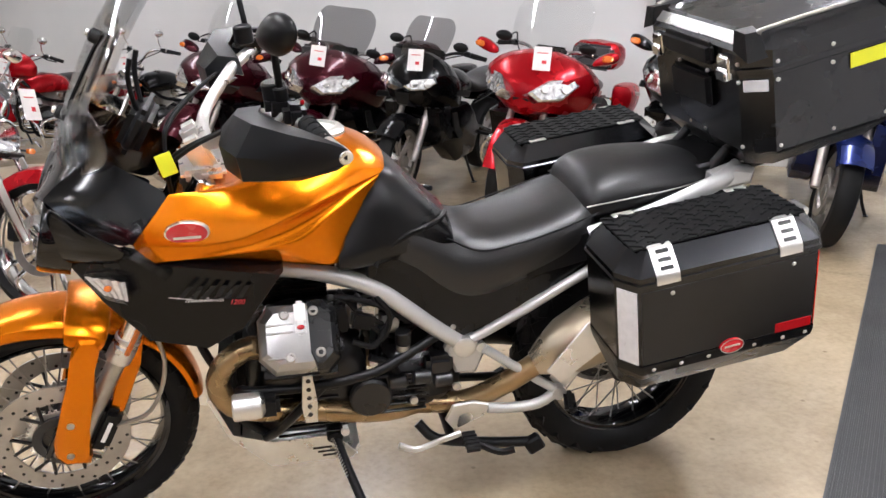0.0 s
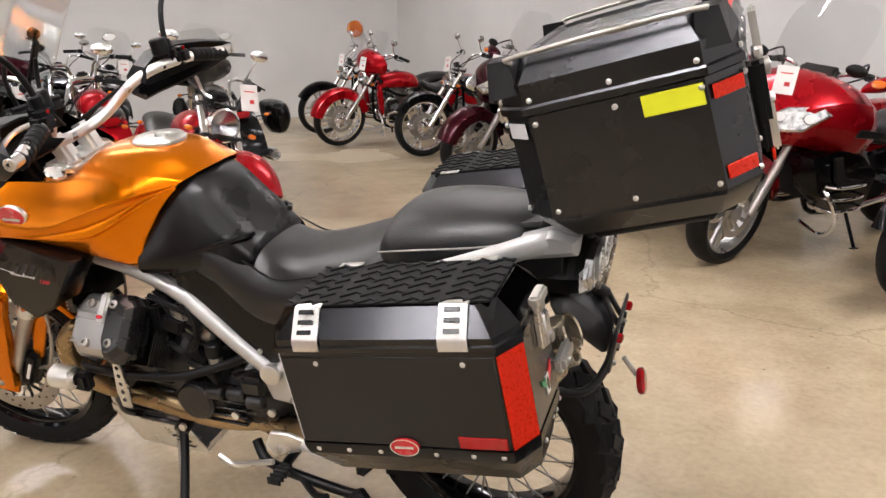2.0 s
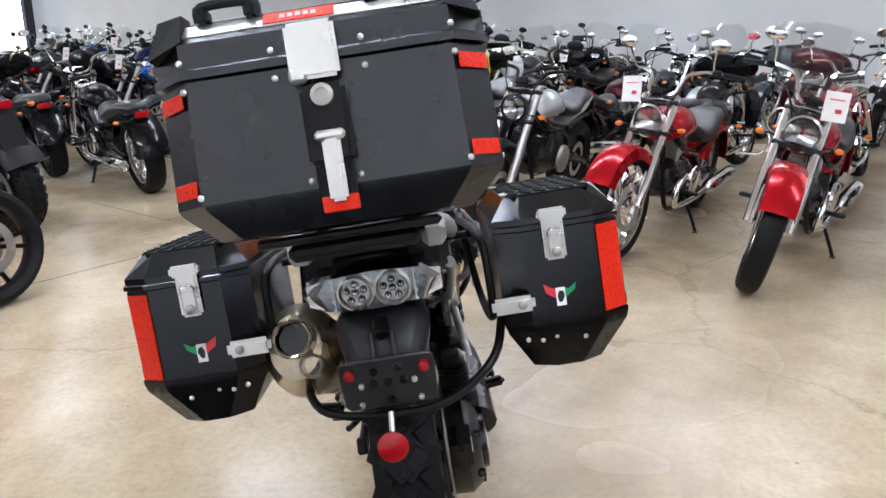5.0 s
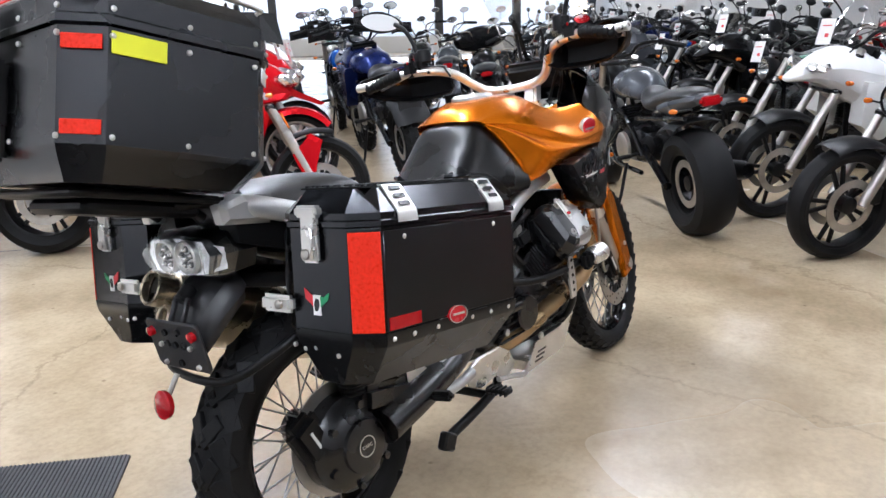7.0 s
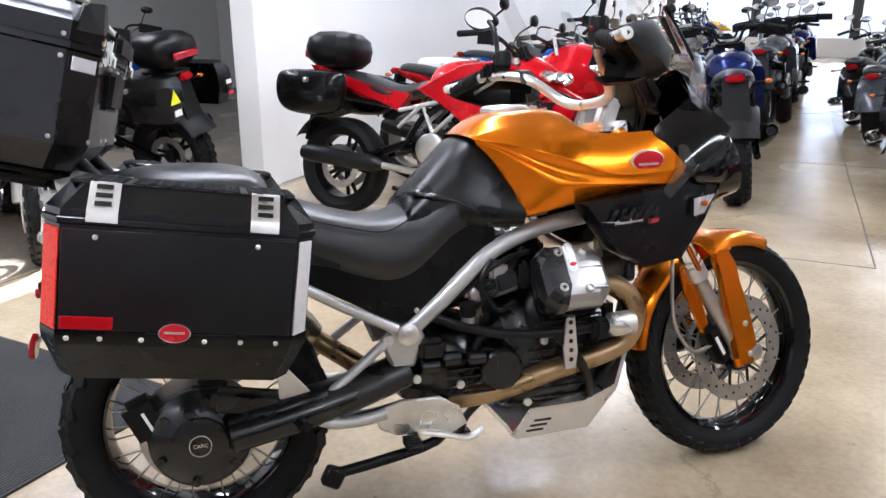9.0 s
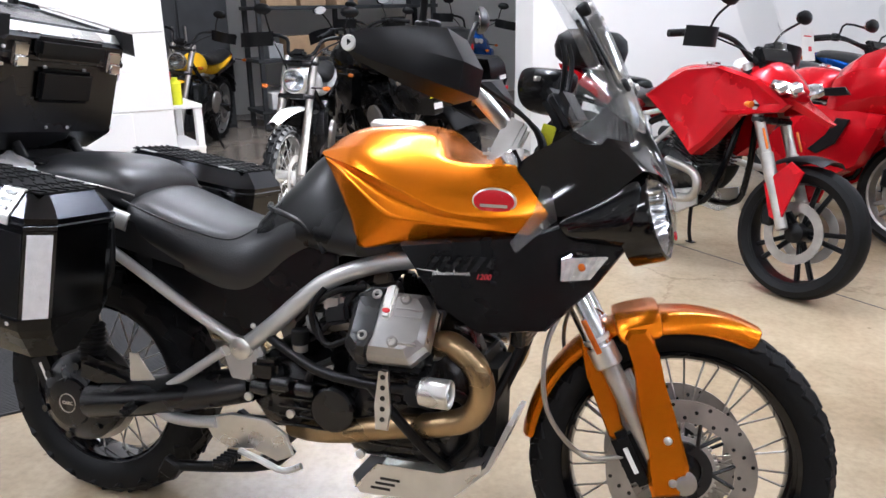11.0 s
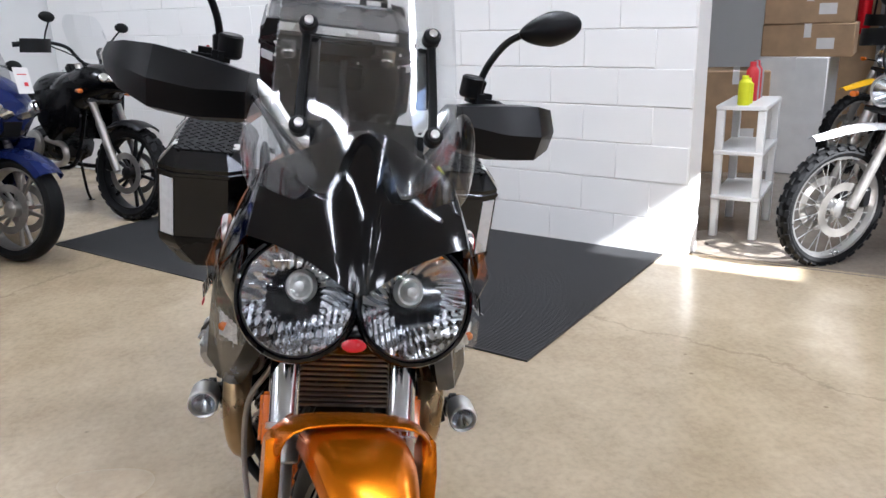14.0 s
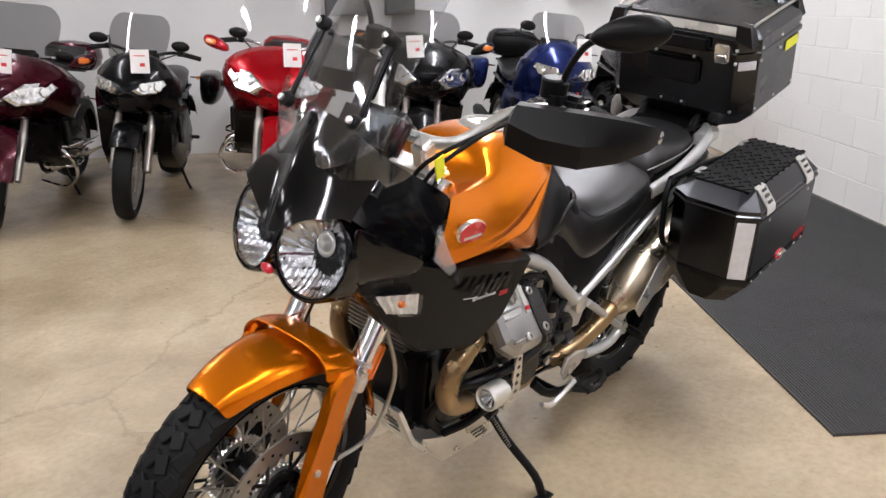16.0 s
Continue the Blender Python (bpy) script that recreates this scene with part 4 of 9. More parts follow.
# lower side fairings with the printed mark
for s in (1, -1):
    bm = B()
    up = [(0.172, 0.822), (0.440, 0.856), (0.500, 0.876), (0.630, 0.838), (0.566, 0.748), (0.476, 0.654), (0.345, 0.646), (0.262, 0.696)]
    inner = [(x, s * min(0.185, 0.235 - 0.42 * max(0, x - 0.34) ** 1.1), z) for x, z in up]
    outer = [(0.40 + (x - 0.40) * 0.97, s * (0.268 - 0.42 * max(0, x - 0.34) ** 1.1 - 0.10 * max(0, 0.70 - z)), 0.745 + (z - 0.745) * 0.95) for x, z in up]
    mid = [(x, s * (0.256 - 0.42 * max(0, x - 0.34) ** 1.1 - 0.10 * max(0, 0.70 - z)), z) for x, z in up]
    loft(bm, [inner, mid, outer])
    lf = part("side_fairing", bm, M_PANEL, BIKE, "black side fairing with a printed mark", sharp=50)
    mm = Matrix.Translation((0.315, s * 0.2688, 0.772)) @ (Matrix.Rotation(radians(180), 4, "Z") if s > 0 else Matrix()) @ Matrix.Rotation(radians(90), 4, "X") @ Matrix.Rotation(radians(4 * -s), 4, "Z")
    letters("number_print", "1200", 0.016, mm @ pose(0.040, -0.006, 0.001), M_REDINK, lf, "red printed number", 0.3)
    bm = B()
    sw = [mm @ Vector((-0.066 + 0.0030 * k + (0.0016 if k % 2 else 0.0), (0.0082 if k in (3, 15) else 0.0026) * (1 if k % 2 else -1) + 0.0008 * math.sin(2.3 * k), 0.001)) for k in range(27)]
    tube(bm, sw, 0.00055, 5, 4)
    box(bm, (0.050, 0.0008, 0.001), mm @ pose(-0.074, 0.0065, 0.001, 0, 0, -8))
    part("script_print", bm, M_PAPER, lf)
    bm = B()
    for j, x in enumerate((-0.060, -0.012, 0.036)):
        prism(bm, [(x - 0.024, 0.004), (x - 0.012, 0.004), (x + 0.012, 0.034), (x, 0.034)], mm, 0.0012)
        prism(bm, [(x + 0.004, 0.004), (x + 0.015, 0.004), (x + 0.033, 0.034), (x + 0.022, 0.034)], mm, 0.0012)
    part("shadow_print", bm, M_GHOST, lf)
    rim = [(0.500, 0.812, 0.231), (0.530, 0.828, 0.219), (0.592, 0.816, 0.193), (0.598, 0.806, 0.190), (0.545, 0.768, 0.213), (0.502, 0.762, 0.230)]
    bm = B()
    rows = []
    for i in range(5):
        v = i / 4
        rows.append([(0.503 + (0.088 - 0.034 * v) * u, s * (0.226 - 0.040 * u), 0.812 - 0.046 * v + 0.004 * u * (1 - v)) for u in [k / 9 for k in range(10)]])
    for k, r in enumerate(rows):
        rows[k] = [(x, y + s * (0.0025 if n % 2 else -0.0015), z) for n, (x, y, z) in enumerate(r)]
    sheet(bm, rows)
    sg = part("turn_signal", bm, M_SIGNAL, BIKE, "clear ribbed turn signal", sharp=1)
    bm = B()
    loft(bm, [[(x, s * (y - 0.022), z) for x, z, y in rim], [(0.545 + (x - 0.545) * 0.98, s * (y + 0.004), 0.795 + (z - 0.795) * 0.98) for x, z, y in rim], [(0.545 + (x - 0.545) * 0.86, s * (y + 0.010), 0.795 + (z - 0.795) * 0.84) for x, z, y in rim]])
    part("lens", bm, M_LENS, sg, sharp=20)
    bm = B()
    lathe(bm, [(0.008, 0.0), (0.007, 0.008), (0.002, 0.011)], Matrix.Translation((0.542, s * 0.212, 0.794)) @ Matrix.Rotation(radians(-65 * s), 4, "X"), 14)
    part("amber_bulb", bm, M_AMBER, sg)

# windscreen, side wings and its carrier
SCREEN_EDGE = [(-1.0, 0.158, 1.115, 0.556), (-0.80, 0.128, 1.088, 0.596), (-0.58, 0.088, 1.062, 0.628), (-0.38, 0.056, 1.052, 0.648), (-0.26, 0.044, 1.085, 0.634), (-0.14, 0.026, 1.140, 0.612), (0.0, 0.0, 1.160, 0.602)]  # across, half width, height and depth of the scalloped lower edge
grid = []
for i in range(9):
    t = i / 8
    half = []
    for f, y, z, x in SCREEN_EDGE:
        wide = y + (f * -0.150 - y) * min(1.0, t * 1.3)
        if i == 8:
            wide *= 0.86
        half.append((x + (0.408 - 0.075 * f * f - x) * t + 0.018 * math.sin(math.pi * t), -wide, z + (1.462 + (0.016 if i == 8 else 0) * (1 - f * f) - z) * t))
    grid.append(half + [(x, -y, z) for x, y, z in reversed(half[:-1])])
bm = B()
sheet(bm, grid, 0.004)
SCREEN = part("windscreen", bm, M_CLEAR, BIKE, "tall clear touring windscreen with a scalloped lower edge", sub=1)
SCREEN.location.y = -0.003
for s in (1, -1):
    bm = B()
    sheet(bm, [[(0.555, s * 0.150, 1.205), (0.520, s * 0.190, 1.180), (0.490, s * 0.205, 1.120), (0.500, s * 0.200, 1.060)],
               [(0.605, s * 0.120, 1.150), (0.590, s * 0.150, 1.130), (0.560, s * 0.180, 1.090), (0.545, s * 0.184, 1.040)],
               [(0.632, s * 0.060, 1.085), (0.630, s * 0.080, 1.060), (0.615, s * 0.110, 1.030), (0.590, s * 0.150, 1.020)]], 0.004)
    w = part("wind_wing", bm, M_CLEAR, BIKE, "clear plastic wing beside the windscreen", sub=2)
    w.location.y = -0.003
    bm = B()
    tube(bm, [(0.590, s * 0.106, 1.145), (0.570, s * 0.106, 1.185), (0.520, s * 0.102, 1.270), (0.495, s * 0.101, 1.305)], 0.0075, 8, 4, squash=0.6)
    box(bm, (0.008, 0.022, 0.11), Matrix.Translation((0.520, s * 0.090, 1.235)) @ Matrix.Rotation(radians(-28), 4, "Y"), 0.004)
    arm = part("screen_arm", bm, M_SATIN, BIKE, "black adjustable windscreen arm")
    arm.location = (-0.007, -0.003, 0.002)
    for c in ((0.600, s * 0.106, 1.152), (0.512, s * 0.1, 1.303)):
        bm = B()
        lathe(bm, [(0.0150, -0.012), (0.0150, 0.005), (0.011, 0.009), (0.005, 0.009)], Matrix.Translation(c) @ Matrix.Rotation(radians(62), 4, "Y"), 20)
        part("screen_knob", bm, M_MATTE, arm)
    for c in ((0.609, s * 0.106, 1.157), (0.521, s * 0.1, 1.308)):
        bm = B()
        lathe(bm, [(0.007, 0), (0.007, 0.006), (0.003, 0.007)], Matrix.Translation(c) @ Matrix.Rotation(radians(62), 4, "Y"), 12)
        part("knob_bolt", bm, M_ALU, arm)
# dashboard
bm = B()
box(bm, (0.05, 0.20, 0.11), Matrix.Translation((0.46, 0.01, 1.10)) @ Matrix.Rotation(radians(-32), 4, "Y"), 0.02, 3)
part("instrument_panel", bm, M_SATIN, BIKE, "black instrument panel")
bm = B()
for s in (1, -1):
    tube(bm, [(0.45, s * 0.03 + 0.01, 1.10), (0.46, s * 0.05 + 0.01, 1.20), (0.45, s * 0.05 + 0.01, 1.25)], 0.006, 8)
part("screen_bracket", bm, M_SATIN, BIKE)

# handlebar, grips, guards, mirrors
bm = B()
tube(bm, [(0.118, 0.44, 1.168), (0.165, 0.30, 1.182), (0.240, 0.19, 1.160), (0.318, 0.11, 1.082), (0.330, 0.0, 1.066), (0.318, -0.11, 1.082), (0.240, -0.19, 1.160), (0.165, -0.30, 1.182), (0.118, -0.44, 1.168)], 0.0145, 12, 6)
BAR = spart("handlebar", bm, M_ALU, "silver tapered handlebar")
bm = B()
for s in (1, -1):
    box(bm, (0.05, 0.045, 0.10), Matrix.Translation((0.345, s * 0.05, 1.03)) @ Matrix.Rotation(radians(24), 4, "Y"), 0.010, 2)
box(bm, (0.10, 0.19, 0.026), Matrix.Translation((0.345, 0, 1.00)), 0.010, 2)
part("bar_clamp", bm, M_ALU, BAR)
for s in (1, -1):
    bm = B()
    cyl(bm, (0.117, s * 0.452, 1.158), (0.152, s * 0.325, 1.186), 0.018, n=16, bevel=0.003)
    grip = part("grip", bm, M_RUBBER, BAR)
    for k in range(7):
        bm = B()
        t = k / 6
        c = Vector((0.120, s * 0.44, 1.16)).lerp(Vector((0.149, s * 0.335, 1.184)), t)
        lathe(bm, [(0.0195, -0.004), (0.0195, 0.004)], Matrix.Translation(c) @ Vector((0.035, -s * 0.127, 0.028)).to_track_quat("Z", "Y").to_matrix().to_4x4(), 14)
        part("grip_ring", bm, M_RUBBER, grip)
    bm = B()
    box(bm, (0.045, 0.05, 0.05), Matrix.Translation((0.167, s * 0.295, 1.192)), 0.012, 2)
    box(bm, (0.06, 0.035, 0.045), Matrix.Translation((0.190, s * 0.265, 1.205)), 0.012, 2)
    cyl(bm, (0.195, s * 0.25, 1.205), (0.200, s * 0.25, 1.25), 0.024, n=16, bevel=0.004)
    part("switch_block", bm, M_SATIN, BAR)
    bm = B()
    tube(bm, [(0.190, s * 0.28, 1.19), (0.215, s * 0.34, 1.18), (0.190, s * 0.445, 1.15)], 0.006, 8)
    part("lever", bm, M_ALU, BAR)
    bm = B()
    box(bm, (0.008, 0.006, 0.010), Matrix.Translation((0.150, s * 0.29, 1.215)), 0.002)
    part("stop_switch", bm, M_REDLENS, BAR)
    # hand guard: a shell that bends round the fist
    rows = []
    for y, x, zt, zb, d in ((0.180, 0.250, 1.150, 1.112, 0.5), (0.212, 0.290, 1.188, 1.092, 1.0), (0.300, 0.306, 1.204, 1.086, 1.0), (0.385, 0.282, 1.212, 1.090, 1.0), (0.440, 0.220, 1.206, 1.110, 0.8), (0.474, 0.142, 1.194, 1.138, 0.35), (0.480, 0.106, 1.182, 1.156, 0.1)):
        rows.append([(x - 0.070 * d, s * (y - 0.020 * d), zt - 0.004), (x - 0.022 * d, s * y, zt), (x + 0.012 * d, s * (y + 0.006), zb + 0.055 * d + 0.008), (x + 0.004 * d, s * (y + 0.002), zb + 0.012 * d), (x - 0.045 * d, s * (y - 0.014 * d), zb)])
    bm = B()
    sheet(bm, rows, 0.006)
    hg = spart("hand_guard", bm, M_SATIN, "black plastic hand guard", sharp=30)
    bm = B()
    cyl(bm, (0.114, s * 0.446, 1.168), (0.108, s * 0.484, 1.168), 0.014, n=14, bevel=0.002)
    part("bar_end_bolt", bm, M_ALU, hg)
    bm = B()
    tube(bm, [(0.185, s * 0.265, 1.200), (0.190, s * 0.272, 1.250), (0.195, s * 0.285, 1.290), (0.200, s * 0.310, 1.330), (0.204, s * 0.345, 1.356)], 0.0075, 10, 5)
    cyl(bm, (0.185, s * 0.265, 1.200), (0.190, s * 0.270, 1.245), 0.015, n=12, bevel=0.003)
    mir = spart("mirror", bm, M_SATIN, "black teardrop rear-view mirror on a bent stalk")
    mm = Matrix.Translation((0.206, s * 0.400, 1.374)) @ Matrix.Rotation(radians(s * 14), 4, "Z") @ Matrix.Rotation(radians(s * 17), 4, "X")
    bm = B()
    bmesh.ops.create_uvsphere(bm, u_segments=24, v_segments=14, radius=1.0, matrix=mm @ Matrix.Diagonal((0.024, 0.082, 0.037, 1)))
    for v in bm.verts:
        q = mm.inverted() @ v.co
        if q.x < -0.006:
            q.x = -0.006
        q.z *= 1.0 - 0.35 * max(0.0, -s * q.y / 0.098)
        v.co = mm @ q
    part("shell", bm, M_SATIN, mir)
    bm = B()
    prism(bm, [(0.071 * math.cos(a), 0.028 * math.sin(a)) for a in [2 * math.pi * k / 24 for k in range(24)]], mm @ pose(-0.0085, 0, 0, 90, 0, 90), 0.003)
    part("mirror_face", bm, M_MIRROR, mir)
for y0, z0 in ((0.05, 1.15), (0.08, 1.14), (-0.05, 1.15), (-0.08, 1.13)):
    s = 1 if y0 > 0 else -1
    bm = B()
    tube(bm, [(0.185, s * 0.24, 1.175), (0.30, s * 0.19, 1.135), (0.41, y0 + s * 0.05, 1.05), (0.42, y0, 0.95)], 0.0052, 7)
    spart("control_cable", bm, M_MATTE)
bm = B()
box(bm, (0.034, 0.004, 0.050), Matrix.Translation((0.395, 0.155, 1.045)) @ pose(0, 0, 0, 0, 15, 12), 0.001)
part("key_tag", bm, M_YELLOW, BIKE, "yellow key tag")

# frame tubes -----------------------------------------------------------
for s in (1, -1):
    bm = B()
    tube(bm, [(0.235, s * 0.125, 0.775), (0.130, s * 0.136, 0.762), (0.030, s * 0.146, 0.735), (-0.045, s * 0.152, 0.700), (-0.105, s * 0.155, 0.652), (-0.180, s * 0.153, 0.585), (-0.262, s * 0.150, 0.519)], 0.0215, 14, 6)
    fr = part("frame_tube", bm, M_FRAME, BIKE, "thick silver trellis frame tube")
    bm = B()
    lathe(bm, [(0.028, -0.012), (0.028, 0.012), (0.022, 0.016)], Matrix.Translation((-0.263, s * 0.160, 0.519)) @ Matrix.Rotation(radians(-90 * s), 4, "X"), 20)
    lathe(bm, [(0.014, 0.0), (0.014, 0.006)], Matrix.Translation((-0.312, s * 0.152, 0.505)) @ Matrix.Rotation(radians(-90 * s), 4, "X"), 14)
    part("pivot_bolt", bm, M_ALU, fr)
    bm = B()
    prism(bm, [(-0.235, 0.545), (-0.215, 0.505), (-0.245, 0.430), (-0.300, 0.425), (-0.330, 0.500), (-0.290, 0.545)], Matrix.Translation((0, s * 0.138, 0)) @ XZ, 0.03, 0.008)
    part("pivot_plate", bm, M_FRAME, fr)
    bm = B()
    tube(bm, [(-0.275, s * 0.150, 0.525), (-0.42, s * 0.158, 0.605), (-0.62, s * 0.165, 0.725), (-0.80, s * 0.16, 0.80)], 0.0135, 10, 2)
    part("subframe_tube", bm, M_FRAME, BIKE)
    bm = B()
    tube(bm, [(-0.318, s * 0.158, 0.503), (-0.42, s * 0.172, 0.430), (-0.520, s * 0.182, 0.360)], 0.0125, 10, 2)
    tube(bm, [(-0.520, s * 0.182, 0.358), (-0.47, s * 0.180, 0.325), (-0.40, s * 0.176, 0.318), (-0.33, s * 0.172, 0.325)], 0.015, 10, 3)
    lathe(bm, [(0.020, -0.014), (0.020, 0.014)], Matrix.Translation((-0.522, s * 0.182, 0.358)) @ ALONG_Y, 14)
    pp = part("footrest_hanger", bm, M_FRAME, BIKE, "cast silver footrest hanger")
    bm = B()
    if s > 0:
        prism(bm, [(-0.340, 0.335), (-0.290, 0.350), (-0.235, 0.345), (-0.215, 0.300), (-0.240, 0.265), (-0.280, 0.290), (-0.320, 0.300)], Matrix.Translation((0, s * 0.168, 0)) @ XZ, 0.012, 0.003)
    else:
        prism(bm, [(-0.370, 0.330), (-0.290, 0.352), (-0.190, 0.350), (-0.140, 0.318), (-0.120, 0.270), (-0.165, 0.248), (-0.230, 0.275), (-0.300, 0.262), (-0.345, 0.285)], Matrix.Translation((0, s * 0.168, 0)) @ XZ, 0.012, 0.003)
    part("heel_plate", bm, M_ALU, pp, "brushed aluminium heel plate")
    bm = B()
    box(bm, (0.035, 0.075, 0.014), Matrix.Translation((-0.275, s * 0.215, 0.255)), 0.004)
    peg = part("footpeg", bm, M_MATTE, pp)
    for k in range(5):
        bm = B()
        box(bm, (0.038, 0.006, 0.022), Matrix.Translation((-0.275, s * (0.185 + k * 0.015), 0.255)), 0.002)
        part("peg_tooth", bm, M_MATTE, pp)
    bm = B()
    box(bm, (0.030, 0.080, 0.026), Matrix.Translation((-0.540, s * 0.225, 0.352)) @ pose(0, 0, 0, 0, 0, -s * 15), 0.009, 2)
    part("pillion_peg", bm, M_RUBBER, pp)
    bm = B()
    tube(bm, [(-0.250, s * 0.20, 0.275), (-0.190, s * 0.205, 0.262), (-0.130, s * 0.205, 0.245), (-0.085, s * 0.20, 0.262)], 0.008, 8)
    part("foot_lever", bm, M_ALU, pp)
    bm = B()
    prism(bm, [(-0.500, 0.395), (-0.560, 0.470), (-0.585, 0.470), (-0.585, 0.400), (-0.540, 0.345)], Matrix.Translation((0, s * 0.168, 0)) @ XZ, 0.004, 0.001)
    part("heat_shield", bm, M_ALU, pp)

# engine -------------------------------------------------------------------
ENG = new("engine")
ENG.parent = BIKE
ENG["label"] = "black transverse twin engine with silver rocker covers"
bm = B()
loft(bm, mirror_rings([(0.300, [(0, 0.56), (0.07, 0.55), (0.115, 0.48), (0.115, 0.36), (0.08, 0.27), (0, 0.265)]), (0.250, [(0, 0.60), (0.10, 0.59), (0.150, 0.50), (0.150, 0.35), (0.10, 0.25), (0, 0.245)]), (0.02, [(0, 0.60), (0.10, 0.59), (0.150, 0.50), (0.150, 0.35), (0.11, 0.25), (0, 0.245)]), (-0.03, [(0, 0.56), (0.09, 0.55), (0.142, 0.47), (0.142, 0.33), (0.09, 0.27), (0, 0.265)])]))
part("crankcase", bm, M_ENGINE, ENG, sub=1)
bm = B()
loft(bm, mirror_rings([(-0.03, [(0, 0.55), (0.11, 0.53), (0.158, 0.47), (0.158, 0.36), (0.11, 0.29), (0, 0.285)]), (-0.16, [(0, 0.54), (0.10, 0.52), (0.160, 0.46), (0.160, 0.35), (0.10, 0.29), (0, 0.285)]), (-0.30, [(0, 0.50), (0.08, 0.49), (0.110, 0.44), (0.110, 0.34), (0.08, 0.30), (0, 0.295)])]))
part("gearbox", bm, M_ENGINE, ENG, sub=1)
for k in range(6):
    for s in (1, -1):
        bm = B()
        box(bm, (0.13, 0.012, 0.006), Matrix.Translation((-0.10, s * 0.160, 0.345 + k * 0.022)), 0.002)
        part("case_rib", bm, M_ENGINE, ENG)
        bm = B()
        box(bm, (0.16, 0.010, 0.006), Matrix.Translation((0.14, s * 0.150, 0.30 + k * 0.026)), 0.002)
        part("case_rib", bm, M_ENGINE, ENG)
for s in (1, -1):
    bm = B()
    cyl(bm, (-0.02, s * 0.15, 0.40), (-0.02, s * 0.178, 0.40), 0.055, n=20, bevel=0.006)
    part("side_cover", bm, M_ENGINE, ENG)
    bm = B()
    box(bm, (0.07, 0.05, 0.055), Matrix.Translation((-0.20, s * 0.15, 0.47)), 0.012, 2)
    part("starter_cover", bm, M_ENGINE, ENG)
for s in (1, -1):
    for x, z in ((-0.132, 0.372), (-0.245, 0.40), (0.05, 0.30), (-0.03, 0.50), (0.10, 0.46)):
        bm = B()
        lathe(bm, [(0.011, 0.0), (0.011, 0.008), (0.005, 0.010)], Matrix.Translation((x, s * 0.160, z)) @ Matrix.Rotation(radians(-90 * s), 4, "X"), 10)
        part("case_bolt", bm, M_ALU, ENG)
for s in (1, -1):
    axis = Vector((0.0, s * 0.80, 0.60))
    axis.normalize()
    base = Vector((0.150, s * 0.10, 0.535))
    # local frame of the cylinder: z outwards, x forwards
    zx = Matrix((Vector((1, 0, 0)), axis.cross(Vector((1, 0, 0))), axis)).transposed().to_4x4()
    m = Matrix.Translation(base) @ zx
    cyl_part = new("cylinder")
    cyl_part.parent = ENG
    bm = B()
    box(bm, (0.13, 0.125, 0.11), m @ pose(0, 0, 0.045), 0.02, 2)
    part("barrel", bm, M_ENGINE, cyl_part, "black finned cylinder barrel")
    for k in range(9):
        bm = B()
        box(bm, (0.176, 0.164, 0.0042), m @ pose(0.0, 0, 0.004 + k * 0.0108), 0.0018)
        part("cooling_fin", bm, M_ENGINE, cyl_part)
    bm = B()
    box(bm, (0.182, 0.168, 0.055), m @ pose(0.0, 0, 0.125), 0.022, 3)
    part("head", bm, M_ENGINE, cyl_part)
    plan = [(-1, -0.62), (-0.70, -1), (0.62, -1), (1, -0.55), (1, 0.60), (0.72, 1), (-0.62, 1), (-1, 0.70)]
    bm = B()
    loft(bm, [[m @ Vector((0.004 + fx * a, -s * fy * b, h)) for fx, fy in (plan if s < 0 else plan[::-1])] for a, b, h in ((0.088, 0.080, 0.148), (0.088, 0.080, 0.166), (0.082, 0.073, 0.184), (0.068, 0.058, 0.197), (0.044, 0.036, 0.202))])
    part("rocker_cover", bm, M_SILVER, cyl_part, "cast silver rocker cover", sharp=18)
    # black rear flank of the cover, ribs, plug cover, badge and bolts; u points up the cover
    bm = B()
    flank = ((-0.0925, -0.058), (-0.062, -0.0865), (-0.040, -0.0865), (-0.024, -0.050), (-0.024, 0.0865), (-0.062, 0.0865), (-0.0925, 0.062))
    loft(bm, [[m @ Vector((x, -s * u, h)) for x, u in flank] for h in (0.150, 0.172)] + [[m @ Vector((-0.024 + (x + 0.024) * k, -s * u * j, h)) for x, u in flank] for k, j, h in ((0.92, 0.92, 0.190), (0.72, 0.74, 0.2045), (0.60, 0.62, 0.2060))])
    part("cover_flank", bm, M_ENGINE, cyl_part, "black rear half of the rocker cover", sharp=25)
    for u in (0.052, 0.010, -0.036):
        bm = B()
        box(bm, (0.036, 0.012, 0.010), m @ pose(-0.058, -s * u, 0.2015), 0.004, 2)
        part("flank_step", bm, M_ENGINE, cyl_part)
    for u in (0.030, 0.012, -0.046):
        bm = B()
        box(bm, (0.062, 0.0055, 0.010), m @ pose(0.042, -s * u, 0.1985), 0.002)
        part("cover_rib", bm, M_SILVER, cyl_part)
    bm = B()
    box(bm, (0.026, 0.080, 0.016), m @ pose(-0.006, -s * 0.042, 0.200), 0.006, 2)
    part("plug_cover", bm, M_ALU, cyl_part)
    bm = B()
    lathe(bm, [(0.009, 0), (0.009, 0.003), (0.006, 0.004)], m @ pose(-0.006, -s * 0.020, 0.2075) @ Matrix.Diagonal((1, 0.6, 1, 1)), 14)
    part("badge", bm, M_REDBADGE, cyl_part)
